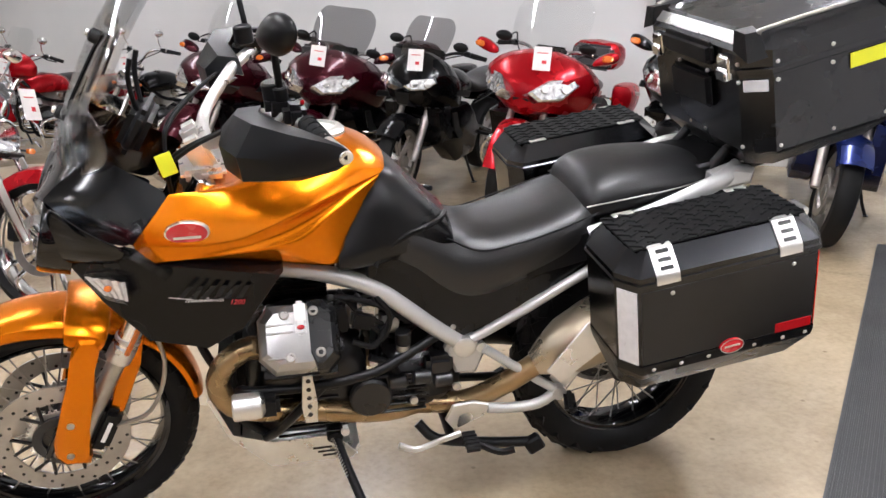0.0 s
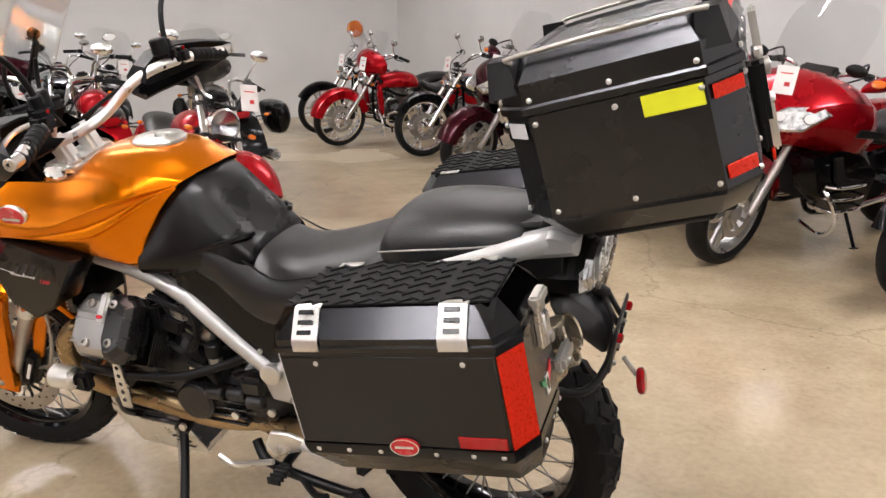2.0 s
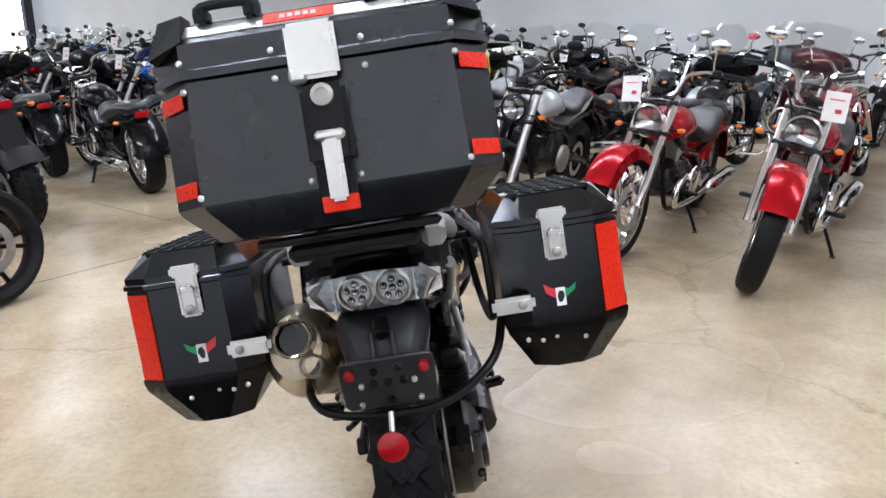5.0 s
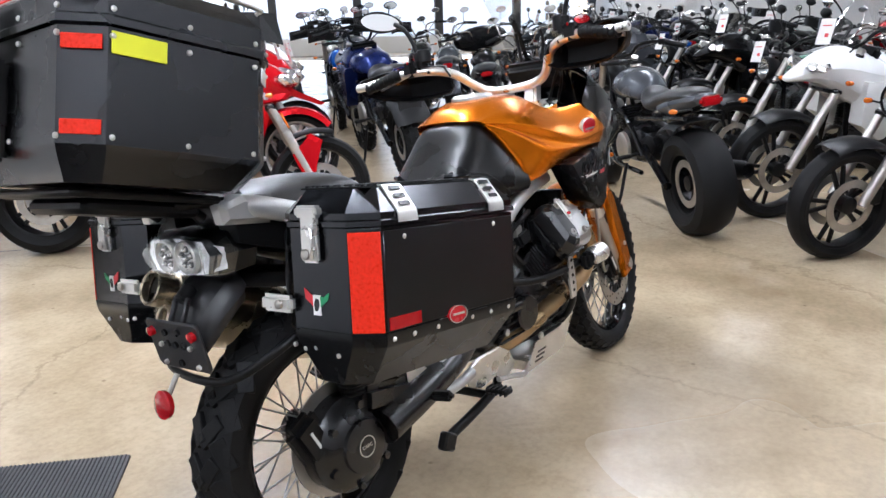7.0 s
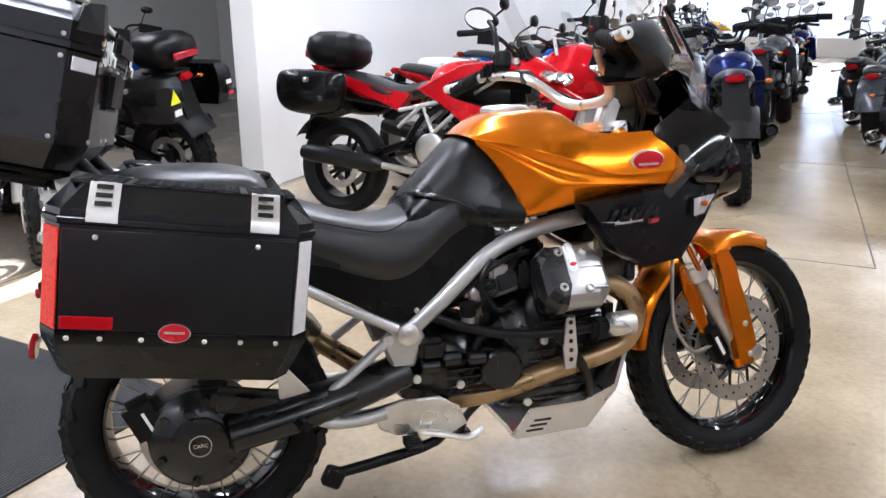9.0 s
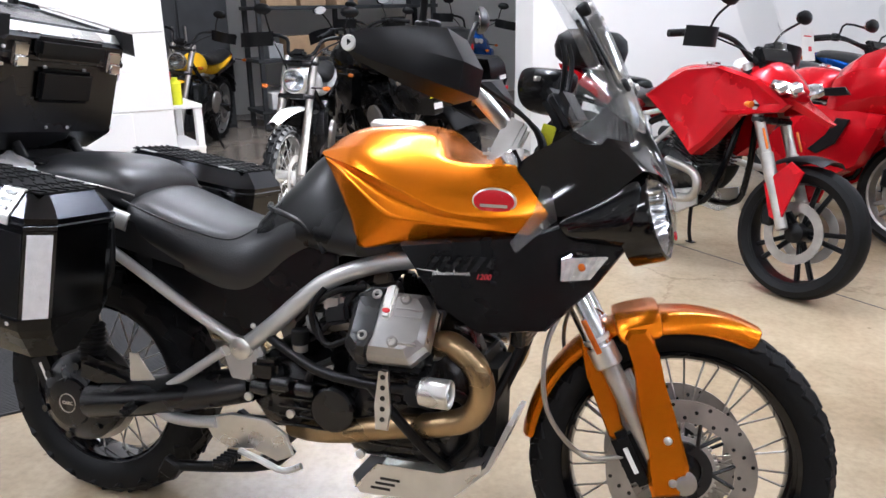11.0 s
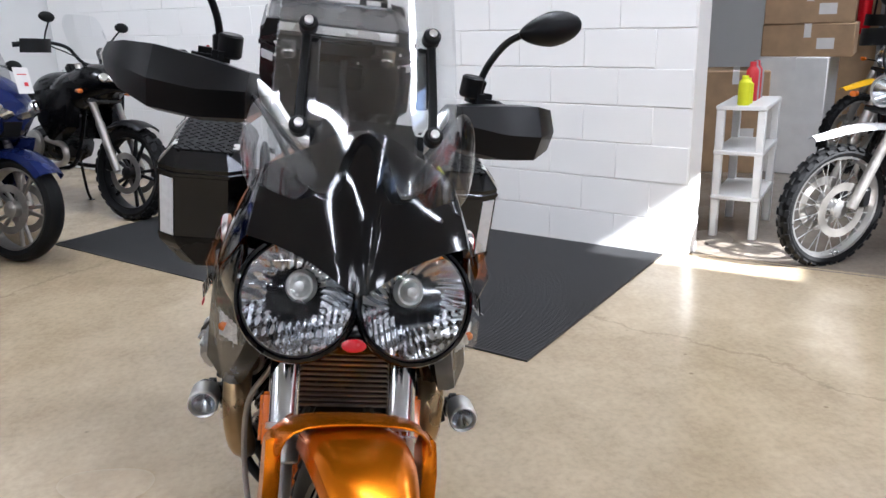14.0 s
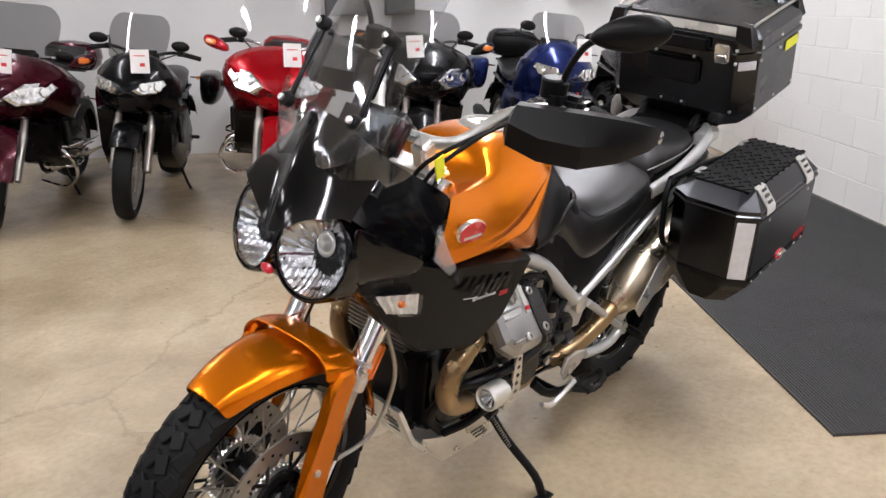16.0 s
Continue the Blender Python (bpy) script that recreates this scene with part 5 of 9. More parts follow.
    for x, u in ((-0.036, 0.056), (0.030, 0.052), (-0.046, -0.040), (0.022, -0.046)):
        bm = B()
        lathe(bm, [(0.0115, -0.004), (0.0115, 0.006), (0.009, 0.008), (0.006, 0.008), (0.0055, 0.004)], m @ pose(x, -s * u, 0.2015), 14)
        part("cover_bolt", bm, M_STEEL, cyl_part)
    bm = B()
    cyl(bm, (0.035, s * 0.13, 0.625), (-0.045, s * 0.125, 0.605), 0.030, n=18, bevel=0.004)
    cyl(bm, (-0.050, s * 0.125, 0.604), (-0.095, s * 0.12, 0.597), 0.036, n=18, bevel=0.006)
    box(bm, (0.05, 0.05, 0.05), Matrix.Translation((-0.02, s * 0.15, 0.655)), 0.01, 2)
    part("throttle_body", bm, M_SILVER, ENG, "silver throttle body")
    for k in range(4):
        bm = B()
        tube(bm, [(0.05, s * (0.13 + 0.008 * k), 0.68 + 0.01 * k), (-0.03, s * (0.150 + 0.006 * k), 0.665 - 0.02 * k), (-0.10, s * 0.13, 0.64 - 0.03 * k), (-0.15, s * 0.10, 0.56)], 0.0065, 7)
        part("hose", bm, M_MATTE, ENG)
    bm = B()
    tube(bm, [(-0.02, s * 0.165, 0.52), (-0.08, s * 0.160, 0.48), (-0.10, s * 0.150, 0.40), (-0.16, s * 0.140, 0.34)], 0.010, 8)
    part("hose", bm, M_MATTE, ENG)
    for q in (((0.06, 0.165, 0.700), (0.00, 0.178, 0.690), (-0.06, 0.165, 0.655), (-0.12, 0.150, 0.600)), ((0.02, 0.175, 0.575), (-0.03, 0.182, 0.560), (-0.06, 0.170, 0.600), (-0.10, 0.150, 0.660)), ((-0.04, 0.168, 0.690), (-0.07, 0.175, 0.640), (-0.06, 0.170, 0.580), (-0.02, 0.160, 0.545))):
        bm = B()
        tube(bm, [(x, s * y, z) for x, y, z in q], 0.0075, 7)
        part("hose", bm, M_SATIN, ENG)
    bm = B()
    box(bm, (0.060, 0.030, 0.045), Matrix.Translation((-0.005, s * 0.172, 0.632)) @ pose(0, 0, 0, 12 * s, -15, 0), 0.008, 2)
    box(bm, (0.030, 0.034, 0.070), Matrix.Translation((0.045, s * 0.165, 0.640)) @ pose(0, 0, 0, 10 * s, 8, 0), 0.007, 2)
    part("injector_housing", bm, M_SATIN, ENG, "black injector housing with plugs")
    bm = B()
    cyl(bm, (-0.105, s * 0.165, 0.548), (-0.105, s * 0.165, 0.585), 0.021, n=16, bevel=0.003)
    part("breather_cap", bm, M_SATIN, ENG)
    bm = B()
    cyl(bm, (-0.105, s * 0.165, 0.530), (-0.105, s * 0.165, 0.548), 0.018, n=16, bevel=0.002)
    part("breather_collar", bm, M_STEEL, ENG)
    for q in ((-0.085, 0.440), (-0.150, 0.445), (-0.205, 0.430)):
        bm = B()
        cyl(bm, (q[0] - 0.028, s * 0.168, q[1]), (q[0] + 0.022, s * 0.170, q[1]), 0.019, n=14, bevel=0.005)
        part("gearbox_boss", bm, M_ENGINE, ENG)
    # exhaust header
    bm = B()
    tube(bm, [(0.225, s * 0.185, 0.590), (0.275, s * 0.200, 0.600), (0.328, s * 0.202, 0.560), (0.345, s * 0.196, 0.500), (0.318, s * 0.186, 0.440), (0.250, s * 0.176, 0.408), (0.130, s * 0.160, 0.378), (0.020, s * 0.145, 0.345), (-0.075, s * 0.128, 0.325), (-0.16, s * 0.09, 0.31)], 0.0285, 16, 6)
    hp = part("exhaust_header", bm, M_PIPE, BIKE, "heat-tinted bronze exhaust header")
    bm = B()
    cyl(bm, (0.215, s * 0.183, 0.588), (0.240, s * 0.190, 0.596), 0.036, n=18, bevel=0.004)
    part("flange", bm, M_STEEL, hp)
    # crash bar
    bm = B()
    tube(bm, [(-0.20, s * 0.150, 0.555), (-0.12, s * 0.175, 0.525), (-0.02, s * 0.215, 0.505), (0.12, s * 0.235, 0.500), (0.25, s * 0.230, 0.500), (0.305, s * 0.180, 0.470), (0.310, s * 0.120, 0.36), (0.24, s * 0.10, 0.27)], 0.0125, 10, 5)
    tube(bm, [(0.10, s * 0.235, 0.500), (0.17, s * 0.225, 0.42), (0.22, s * 0.18, 0.34), (0.25, s * 0.12, 0.28)], 0.0115, 10, 4)
    cb = part("crash_bar", bm, M_SATIN, BIKE, "black tubular crash bar")
    bm = B()
    prism(bm, [(0.120, 0.405), (0.150, 0.405), (0.155, 0.45), (0.150, 0.540), (0.126, 0.540), (0.118, 0.46)], Matrix.Translation((0, s * 0.246, 0)) @ XZ, 0.008, 0.002)
    pl = part("highway_peg_plate", bm, M_ALU, cb)
    for k in range(5):
        bm = B()
        lathe(bm, [(0.006, -0.0048), (0.006, 0.0048)], Matrix.Translation((0.137, s * 0.246, 0.43 + k * 0.024)) @ ALONG_Y, 10)
        part("plate_hole", bm, M_ENGINE, pl)
    # fog lamp
    fg = new("fog_lamp")
    fg.parent = BIKE
    fg["label"] = "round silver fog lamp on the crash bar"
    fx, fy, fz = (0.315, 0.285, 0.500) if s > 0 else (0.302, -0.272, 0.515)
    m = Matrix.Translation((fx - 0.03, fy, fz)) @ ALONG_X @ Matrix.Diagonal((0.86, 0.86, 0.86, 1))
    bm = B()
    lathe(bm, [(0.020, -0.055), (0.034, -0.045), (0.0365, -0.03), (0.0365, 0.026), (0.033, 0.030), (0.029, 0.026), (0.029, 0.010)], m, 28, caps=False)
    part("body", bm, M_ALU, fg)
    bm = B()
    lathe(bm, [(0.004, -0.006), (0.018, 0.004), (0.028, 0.018)], m, 24, caps=False)
    part("reflector", bm, M_REFLECTOR, fg)
    bm = B()
    lathe(bm, [(0.029, 0.020), (0.020, 0.026), (0.0005, 0.029)], m, 24, caps=False)
    part("lens", bm, M_LENS, fg)
    bm = B()
    box(bm, (0.05, 0.035, 0.055), Matrix.Translation((fx - 0.085, fy - s * 0.01, fz - 0.01)), 0.010, 2)
    cyl(bm, (fx - 0.06, fy - s * 0.035, fz - 0.02), (fx - 0.05, fy - s * 0.085, fz - 0.03), 0.013, n=12)
    part("mount", bm, M_MATTE, fg)
# oil cooler
bm = B()
box(bm, (0.035, 0.20, 0.13), pose(0.395, 0.01, 0.640), 0.008)
OC = part("oil_cooler", bm, M_ENGINE, BIKE, "black oil cooler with thin cooling fins")
for k in range(11):
    bm = B()
    box(bm, (0.006, 0.19, 0.0035), pose(0.4145, 0.01, 0.585 + k * 0.011))
    part("cooling_fin", bm, M_STEEL, OC)
bm = B()
tube(bm, [(0.40, 0.06, 0.58), (0.37, 0.07, 0.50), (0.33, 0.04, 0.40)], 0.011, 8)
tube(bm, [(0.40, -0.05, 0.58), (0.36, -0.08, 0.48), (0.32, -0.09, 0.40)], 0.011, 8)
box(bm, (0.07, 0.20, 0.25), pose(0.315, 0.0, 0.42), 0.03, 2)
part("lower_front_cover", bm, M_MATTE, BIKE)
# skid plate
bm = B()
loft(bm, [[(0.010, -0.115, 0.222), (0.010, 0.115, 0.222), (0.010, 0.115, 0.210), (0.010, -0.115, 0.210)],
          [(0.030, -0.120, 0.190), (0.030, 0.120, 0.190), (0.030, 0.120, 0.180), (0.030, -0.120, 0.180)],
          [(0.240, -0.120, 0.196), (0.240, 0.120, 0.196), (0.243, 0.120, 0.185), (0.243, -0.120, 0.185)],
          [(0.335, -0.100, 0.285), (0.335, 0.100, 0.285), (0.345, 0.100, 0.278), (0.345, -0.100, 0.278)],
          [(0.378, -0.085, 0.390), (0.378, 0.085, 0.390), (0.390, 0.085, 0.388), (0.390, -0.085, 0.388)]])
SK = part("skid_plate", bm, M_ALU, BIKE, "slotted aluminium skid plate", sharp=20)
for s in (1, -1):
    bm = B()
    prism(bm, [(0.015, 0.190), (0.075, 0.262), (0.235, 0.262), (0.330, 0.300), (0.330, 0.280), (0.240, 0.186)], Matrix.Translation((0, s * 0.119, 0)) @ XZ, 0.005, 0.001)
    part("side_wing", bm, M_ALU, SK)
for s in (1, -1):
    for k in range(3):
        bm = B()
        box(bm, (0.050, 0.002, 0.006), Matrix.Translation((0.085 + 0.012 * k, s * 0.1222, 0.200 + k * 0.013)))
        part("slot", bm, M_ENGINE, SK)
        bm = B()
        box(bm, (0.006, 0.05, 0.006), Matrix.Translation((0.290 + k * 0.014, s * 0.058, 0.236 + k * 0.0148)) @ pose(0, 0, 0, 0, -45, 0))
        part("slot", bm, M_ENGINE, SK)
        bm = B()
        box(bm, (0.008, 0.04, 0.006), Matrix.Translation((0.3555 + k * 0.0075, s * 0.045, 0.308 + k * 0.018)) @ pose(0, 0, 0, 0, -68, 0))
        part("slot", bm, M_ENGINE, SK)
# stands
bm = B()
foot = Vector((0.000, 0.300, 0.046))
tube(bm, [(0.075, 0.135, 0.275), (0.05, 0.185, 0.20), foot + V(0.01, -0.03, 0.06), foot], 0.0125, 10, 3)
box(bm, (0.06, 0.035, 0.010), Matrix.Translation(foot + V(0, 0.005, -0.002)) @ Matrix.Rotation(radians(8.3), 4, "X"), 0.004)
cyl(bm, (0.075, 0.11, 0.285), (0.075, 0.15, 0.270), 0.022, n=14, bevel=0.003)
SS = part("side_stand", bm, M_SATIN, BIKE, "black side stand, folded out")
bm = B()
q = Vector((-0.05, 0.09, -0.14)).to_track_quat("Z", "Y").to_matrix().to_4x4()
tube(bm, [Vector((0.085, 0.150, 0.275)).lerp(Vector((0.052, 0.205, 0.185)), k / 112) + q @ Vector((0.0045 * math.cos(k * 0.785), 0.0045 * math.sin(k * 0.785), 0)) for k in range(113)], 0.0013, 5, 1)
part("spring", bm, M_STEEL, SS)
bm = B()
for s in (1, -1):
    tube(bm, [(-0.15, s * 0.120, 0.265), (-0.20, s * 0.150, 0.225), (-0.34, s * 0.160, 0.200), (-0.47, s * 0.165, 0.185)], 0.014, 10, 3)
    box(bm, (0.05, 0.03, 0.05), Matrix.Translation((-0.47, s * 0.168, 0.180)) @ pose(0, 0, 0, 0, 30, 0), 0.006)
cyl(bm, (-0.24, -0.155, 0.215), (-0.24, 0.155, 0.215), 0.013, n=10)
tube(bm, [(-0.30, 0.160, 0.205), (-0.36, 0.20, 0.195), (-0.40, 0.21, 0.205)], 0.010, 8)
part("centre_stand", bm, M_SATIN, BIKE, "black centre stand, folded up")

# rear drive, swingarm and rear brake
bm = B()
tube(bm, [(-0.27, -0.105, 0.41), (-0.40, -0.140, 0.385), (-0.55, -0.150, 0.355), (-0.70, -0.150, 0.330)], 0.060, 16, 4, taper=0.072, squash=0.72)
SW = part("swingarm", bm, M_ENGINE, BIKE, "black single-sided shaft drive arm")
bm = B()
lathe(bm, [(0.118, -0.05), (0.120, 0.005), (0.100, 0.030), (0.066, 0.042), (0.064, 0.052), (0.052, 0.055)], Matrix.Translation((-0.772, -0.130, 0.315)) @ Matrix.Rotation(radians(90), 4, "X"), 36)
for k in range(6):
    a = radians(60 * k + 20)
    cyl(bm, (-0.772 + 0.098 * math.cos(a), -0.155, 0.315 + 0.098 * math.sin(a)), (-0.772 + 0.098 * math.cos(a), -0.170, 0.315 + 0.098 * math.sin(a)), 0.010, n=10)
box(bm, (0.17, 0.05, 0.07), Matrix.Translation((-0.66, -0.155, 0.395)) @ pose(0, 0, 0, 0, 12, 0), 0.016, 2)
HUB = part("drive_housing", bm, M_ENGINE, SW, "black bevel drive housing")
mm = Matrix.Translation((-0.772, -0.1858, 0.315)) @ Matrix.Rotation(radians(90), 4, "X")
letters("cast_letters", "CARC", 0.0125, mm @ pose(0, 0.0, 0.0005), M_ALU, BIKE, "white cast letters on the drive hub")
bm = B()
lathe(bm, [(0.024, 0.0), (0.026, 0.0), (0.026, 0.0016), (0.024, 0.0016)], mm, 36, close=True)
part("hub_ring", bm, M_ALU, HUB)
bm = B()
disc(bm, (-0.775, -0.088, 0.322), 0.142, 0.005)
disc_carrier((-0.775, -0.088, 0.322), 0.142, 0.005, part("rear_brake_disc", bm, M_STEEL, BIKE, "drilled steel rear brake disc"))
bm = B()
box(bm, (0.09, 0.05, 0.12), Matrix.Translation((-0.885, -0.120, 0.375)) @ pose(0, 0, 0, 0, -25, 0), 0.018, 2)
RC = part("rear_caliper", bm, M_SATIN, BIKE)
bm = B()
box(bm, (0.007, 0.002, 0.05), Matrix.Translation((-0.885, -0.1462, 0.375)) @ pose(0, 0, 0, 0, -25, 0))
part("maker_bar", bm, M_WHITE, RC)
bm = B()
for k in range(8):
    lathe(bm, [(0.030, -0.006), (0.036, 0), (0.030, 0.006)], Matrix.Translation((-0.735, -0.128, 0.43 + k * 0.012)), 18)
cyl(bm, (-0.735, -0.128, 0.42), (-0.74, -0.128, 0.55), 0.022, n=14)
part("damper_boot", bm, M_RUBBER, BIKE)

# silencer on the near side of the tail
bm = B()
p0, p1 = Vector((-0.47, 0.170, 0.455)), Vector((-0.945, 0.190, 0.705))
way = (p1 - p0).normalized()
side, up = frame_of(way)
L = (p1 - p0).length
bridge(bm, [ring(bm, p0 + way * d, side, up, r, 24, 1.25) for d, r in ((-0.02, 0.028), (0.02, 0.046), (0.08, 0.066), (0.16, 0.074), (L - 0.06, 0.080), (L - 0.045, 0.084), (L - 0.02, 0.080), (L + 0.03, 0.056), (L + 0.04, 0.030))])
SIL = part("silencer", bm, M_SILENCER, BIKE, "brushed metal silencer with two tail pipes")
bm = B()
for dz, dy, r in ((0.020, -0.006, 0.042), (-0.046, -0.034, 0.026)):
    c = p1 + V(-0.01, dy, dz)
    bridge(bm, [ring(bm, c + way * d, side, up, rr, 22) for d, rr in ((-0.03, r), (0.065, r), (0.068, r - 0.003), (0.065, r - 0.007), (0.0, r - 0.008))])
part("tail_pipe", bm, M_SILENCER, SIL)
bm = B()
for dz, dy, r in ((0.020, -0.006, 0.042), (-0.046, -0.034, 0.026)):
    c = p1 + V(-0.01, dy, dz)
    bridge(bm, [ring(bm, c + way * d, side, up, r * 0.76, 18) for d in (0.02, 0.045)])
part("pipe_mouth", bm, M_ENGINE, SIL)
bm = B()
prism(bm, [(-0.46, 0.47), (-0.56, 0.60), (-0.70, 0.665), (-0.72, 0.60), (-0.60, 0.51), (-0.50, 0.43)], Matrix.Translation((0, 0.245, 0)) @ XZ, 0.006, 0.002)
part("pipe_shield", bm, M_ALU, SIL)
bm = B()
tube(bm, [(-0.16, 0.09, 0.31), (-0.28, 0.12, 0.32), (-0.38, 0.155, 0.385), (-0.48, 0.170, 0.46)], 0.030, 14, 5)
part("link_pipe", bm, M_PIPE, SIL)

# tail: side rails, rack, lamps, mudguard, plate holder
for s in (1, -1):
    bm = B()
    tube(bm, [(-0.58, s * 0.158, 0.800), (-0.68, s * 0.172, 0.835), (-0.82, s * 0.172, 0.885), (-0.93, s * 0.155, 0.925), (-0.985, s * 0.12, 0.940)], 0.016, 12, 5, squash=1.5)
    part("grab_rail", bm, M_FRAME, BIKE, "silver pillion grab rail")
    bm = B()
    prism(bm, [(-0.90, 0.885), (-1.015, 0.905), (-1.02, 0.945), (-0.96, 0.955), (-0.90, 0.935)], Matrix.Translation((0, s * 0.135, 0)) @ XZ, 0.05, 0.012)
    part("tail_corner", bm, M_FRAME, BIKE, "silver-white tail corner piece")
    bm = B()
    loft(bm, [[(-0.42, s * 0.12, 0.70), (-0.42, s * 0.165, 0.70), (-0.42, s * 0.165, 0.76), (-0.42, s * 0.12, 0.76)], [(-0.70, s * 0.10, 0.76), (-0.70, s * 0.165, 0.76), (-0.70, s * 0.165, 0.85), (-0.70, s * 0.10, 0.85)], [(-0.98, s * 0.08, 0.86), (-0.98, s * 0.14, 0.86), (-0.98, s * 0.14, 0.92), (-0.98, s * 0.08, 0.92)]])
    part("tail_panel", bm, M_MATTE, BIKE)
bm = B()
loft(bm, mirror_rings([(-0.45, [(0, 0.64), (0.07, 0.63), (0.09, 0.60), (0, 0.58)]), (-0.62, [(0, 0.72), (0.085, 0.71), (0.105, 0.66), (0, 0.68)]), (-0.80, [(0, 0.76), (0.09, 0.75), (0.11, 0.70), (0, 0.73)]), (-0.98, [(0, 0.82), (0.10, 0.80), (0.12, 0.75), (0, 0.74)])]))
part("inner_mudguard", bm, M_MATTE, BIKE, sub=1)
bm = B()
loft(bm, mirror_rings([(-0.93, [(0, 0.89), (0.10, 0.88), (0.13, 0.84), (0.11, 0.80), (0, 0.79)]), (-0.985, [(0, 0.895), (0.11, 0.885), (0.140, 0.845), (0.115, 0.80), (0, 0.79)]), (-1.030, [(0, 0.880), (0.09, 0.875), (0.125, 0.845), (0.10, 0.805), (0, 0.80)])]))
TL = part("tail_light", bm, M_SATIN, BIKE, "clear tail light with two round lamp clusters", sharp=50)
for s in (1, -1):
    bm = B()
    sheet(bm, [[(-1.0385 + 0.022 * v + (0.0018 if n % 2 else 0), s * (0.080 + 0.056 * v), z + (0.010 * v if z < 0.85 else -0.014 * v)) for n, z in enumerate((0.806, 0.816, 0.826, 0.836, 0.846, 0.856, 0.866, 0.874))] for v in (0.0, 0.35, 0.7, 1.0)])
    part("signal_reflector", bm, M_SIGNAL, TL, sharp=1)
bm = B()
loft(bm, mirror_rings([(-0.990, [(0, 0.898), (0.11, 0.888), (0.148, 0.846), (0.116, 0.797), (0, 0.787)]), (-1.030, [(0, 0.890), (0.10, 0.883), (0.146, 0.848), (0.108, 0.800), (0, 0.792)]), (-1.052, [(0, 0.878), (0.085, 0.872), (0.118, 0.846), (0.090, 0.810), (0, 0.804)])]))
part("lens", bm, M_LENS, TL, sharp=40)
bm = B()
loft(bm, mirror_rings([(-1.022, [(0, 0.884), (0.100, 0.878), (0.136, 0.846), (0.106, 0.803), (0, 0.797)]), (-1.036, [(0, 0.880), (0.094, 0.874), (0.112, 0.846), (0.094, 0.807), (0, 0.801)])]))
part("reflector_plate", bm, M_REFLECTOR, TL, sharp=40)
for s in (1, -1):
    bm = B()
    lathe(bm, [(0.037, -0.004), (0.037, 0.010), (0.033, 0.013), (0.028, 0.004), (0.001, 0.003)], Matrix.Translation((-1.035, s * 0.037, 0.841)) @ Matrix.Rotation(radians(-90), 4, "Y"), 30)
    part("lamp_bowl", bm, M_ALU, TL)
    bm = B()
    for k in range(6):
        a, r = 2 * math.pi * k / 5, 0.0 if k == 5 else 0.018
        lathe(bm, [(0.0075, 0.002), (0.0075, 0.006), (0.0055, 0.007)], Matrix.Translation((-1.036, s * 0.037 + r * math.sin(a), 0.841 + r * math.cos(a))) @ Matrix.Rotation(radians(-90), 4, "Y"), 14)
    part("led_socket", bm, M_ENGINE, TL)
bm = B()
for s in (1, -1):
    for k in range(6):
        a, r = 2 * math.pi * k / 5, 0.0 if k == 5 else 0.018
        lathe(bm, [(0.0048, 0.004), (0.0048, 0.010), (0.002, 0.013)], Matrix.Translation((-1.036, s * 0.037 + r * math.sin(a), 0.841 + r * math.cos(a))) @ Matrix.Rotation(radians(-90), 4, "Y"), 10)
part("led_cluster", bm, M_CHROME, TL)
bm = B()
loft(bm, mirror_rings([(-0.930, [(0, 0.800), (0.085, 0.795), (0.110, 0.765), (0.100, 0.735), (0, 0.745)]), (-0.990, [(0, 0.795), (0.088, 0.785), (0.108, 0.735), (0.092, 0.690), (0, 0.700)]), (-1.040, [(0, 0.745), (0.070, 0.735), (0.084, 0.690), (0.074, 0.640), (0, 0.650)]), (-1.068, [(0, 0.705), (0.056, 0.700), (0.066, 0.655), (0.060, 0.610), (0, 0.605)])]))
GUARD = part("rear_mudguard", bm, M_GREYPLASTIC, BIKE, "dark grey plastic rear mudguard", sub=1)
for y in (0.022, -0.022):
    bm = B()
    box(bm, (0.012, 0.010, 0.075), Matrix.Translation((-1.066, y, 0.722)) @ Matrix.Rotation(radians(28), 4, "Y"), 0.003)
    part("guard_rib", bm, M_GREYPLASTIC, GUARD)
bm = B()
cyl(bm, (-1.020, 0.0, 0.770), (-1.055, 0.0, 0.748), 0.017, n=14, bevel=0.004)
part("plate_lamp", bm, M_SATIN, GUARD, "small black plate lamp")
PM = Matrix.Translation((-1.080, 0.0, 0.658)) @ Matrix.Rotation(radians(-8), 4, "Y")
bm = B()
prism(bm, [(-0.085, -0.056), (0.085, -0.056), (0.096, -0.045), (0.096, 0.050), (0.088, 0.058), (-0.088, 0.058), (-0.096, 0.050), (-0.096, -0.045)], PM @ pose(0, 0, 0, 90, 0, 90), 0.008, 0.003)
PH = part("plate_holder", bm, M_GREYPLASTIC, BIKE, "empty dark grey number plate holder")
for y, z in ((0.026, 0.032), (-0.022, 0.036), (0.0, 0.005), (-0.03, 0.005), (0.03, 0.005), (0.0, -0.038)):
    bm = B()
    lathe(bm, [(0.008, 0), (0.008, 0.006), (0.004, 0.006)], PM @ Matrix.Translation((-0.004, y, z)) @ Matrix.Rotation(radians(-90), 4, "Y"), 12)
    part("holder_hole", bm, M_ENGINE, PH)
for y, z in ((0.055, 0.002), (-0.052, 0.002), (0.06, -0.042), (-0.06, -0.042)):
    bm = B()
    lathe(bm, [(0.006, 0), (0.006, 0.006), (0.003, 0.008)], PM @ Matrix.Translation((-0.004, y, z)) @ Matrix.Rotation(radians(-90), 4, "Y"), 10)
    part("holder_bolt", bm, M_ALU, PH)
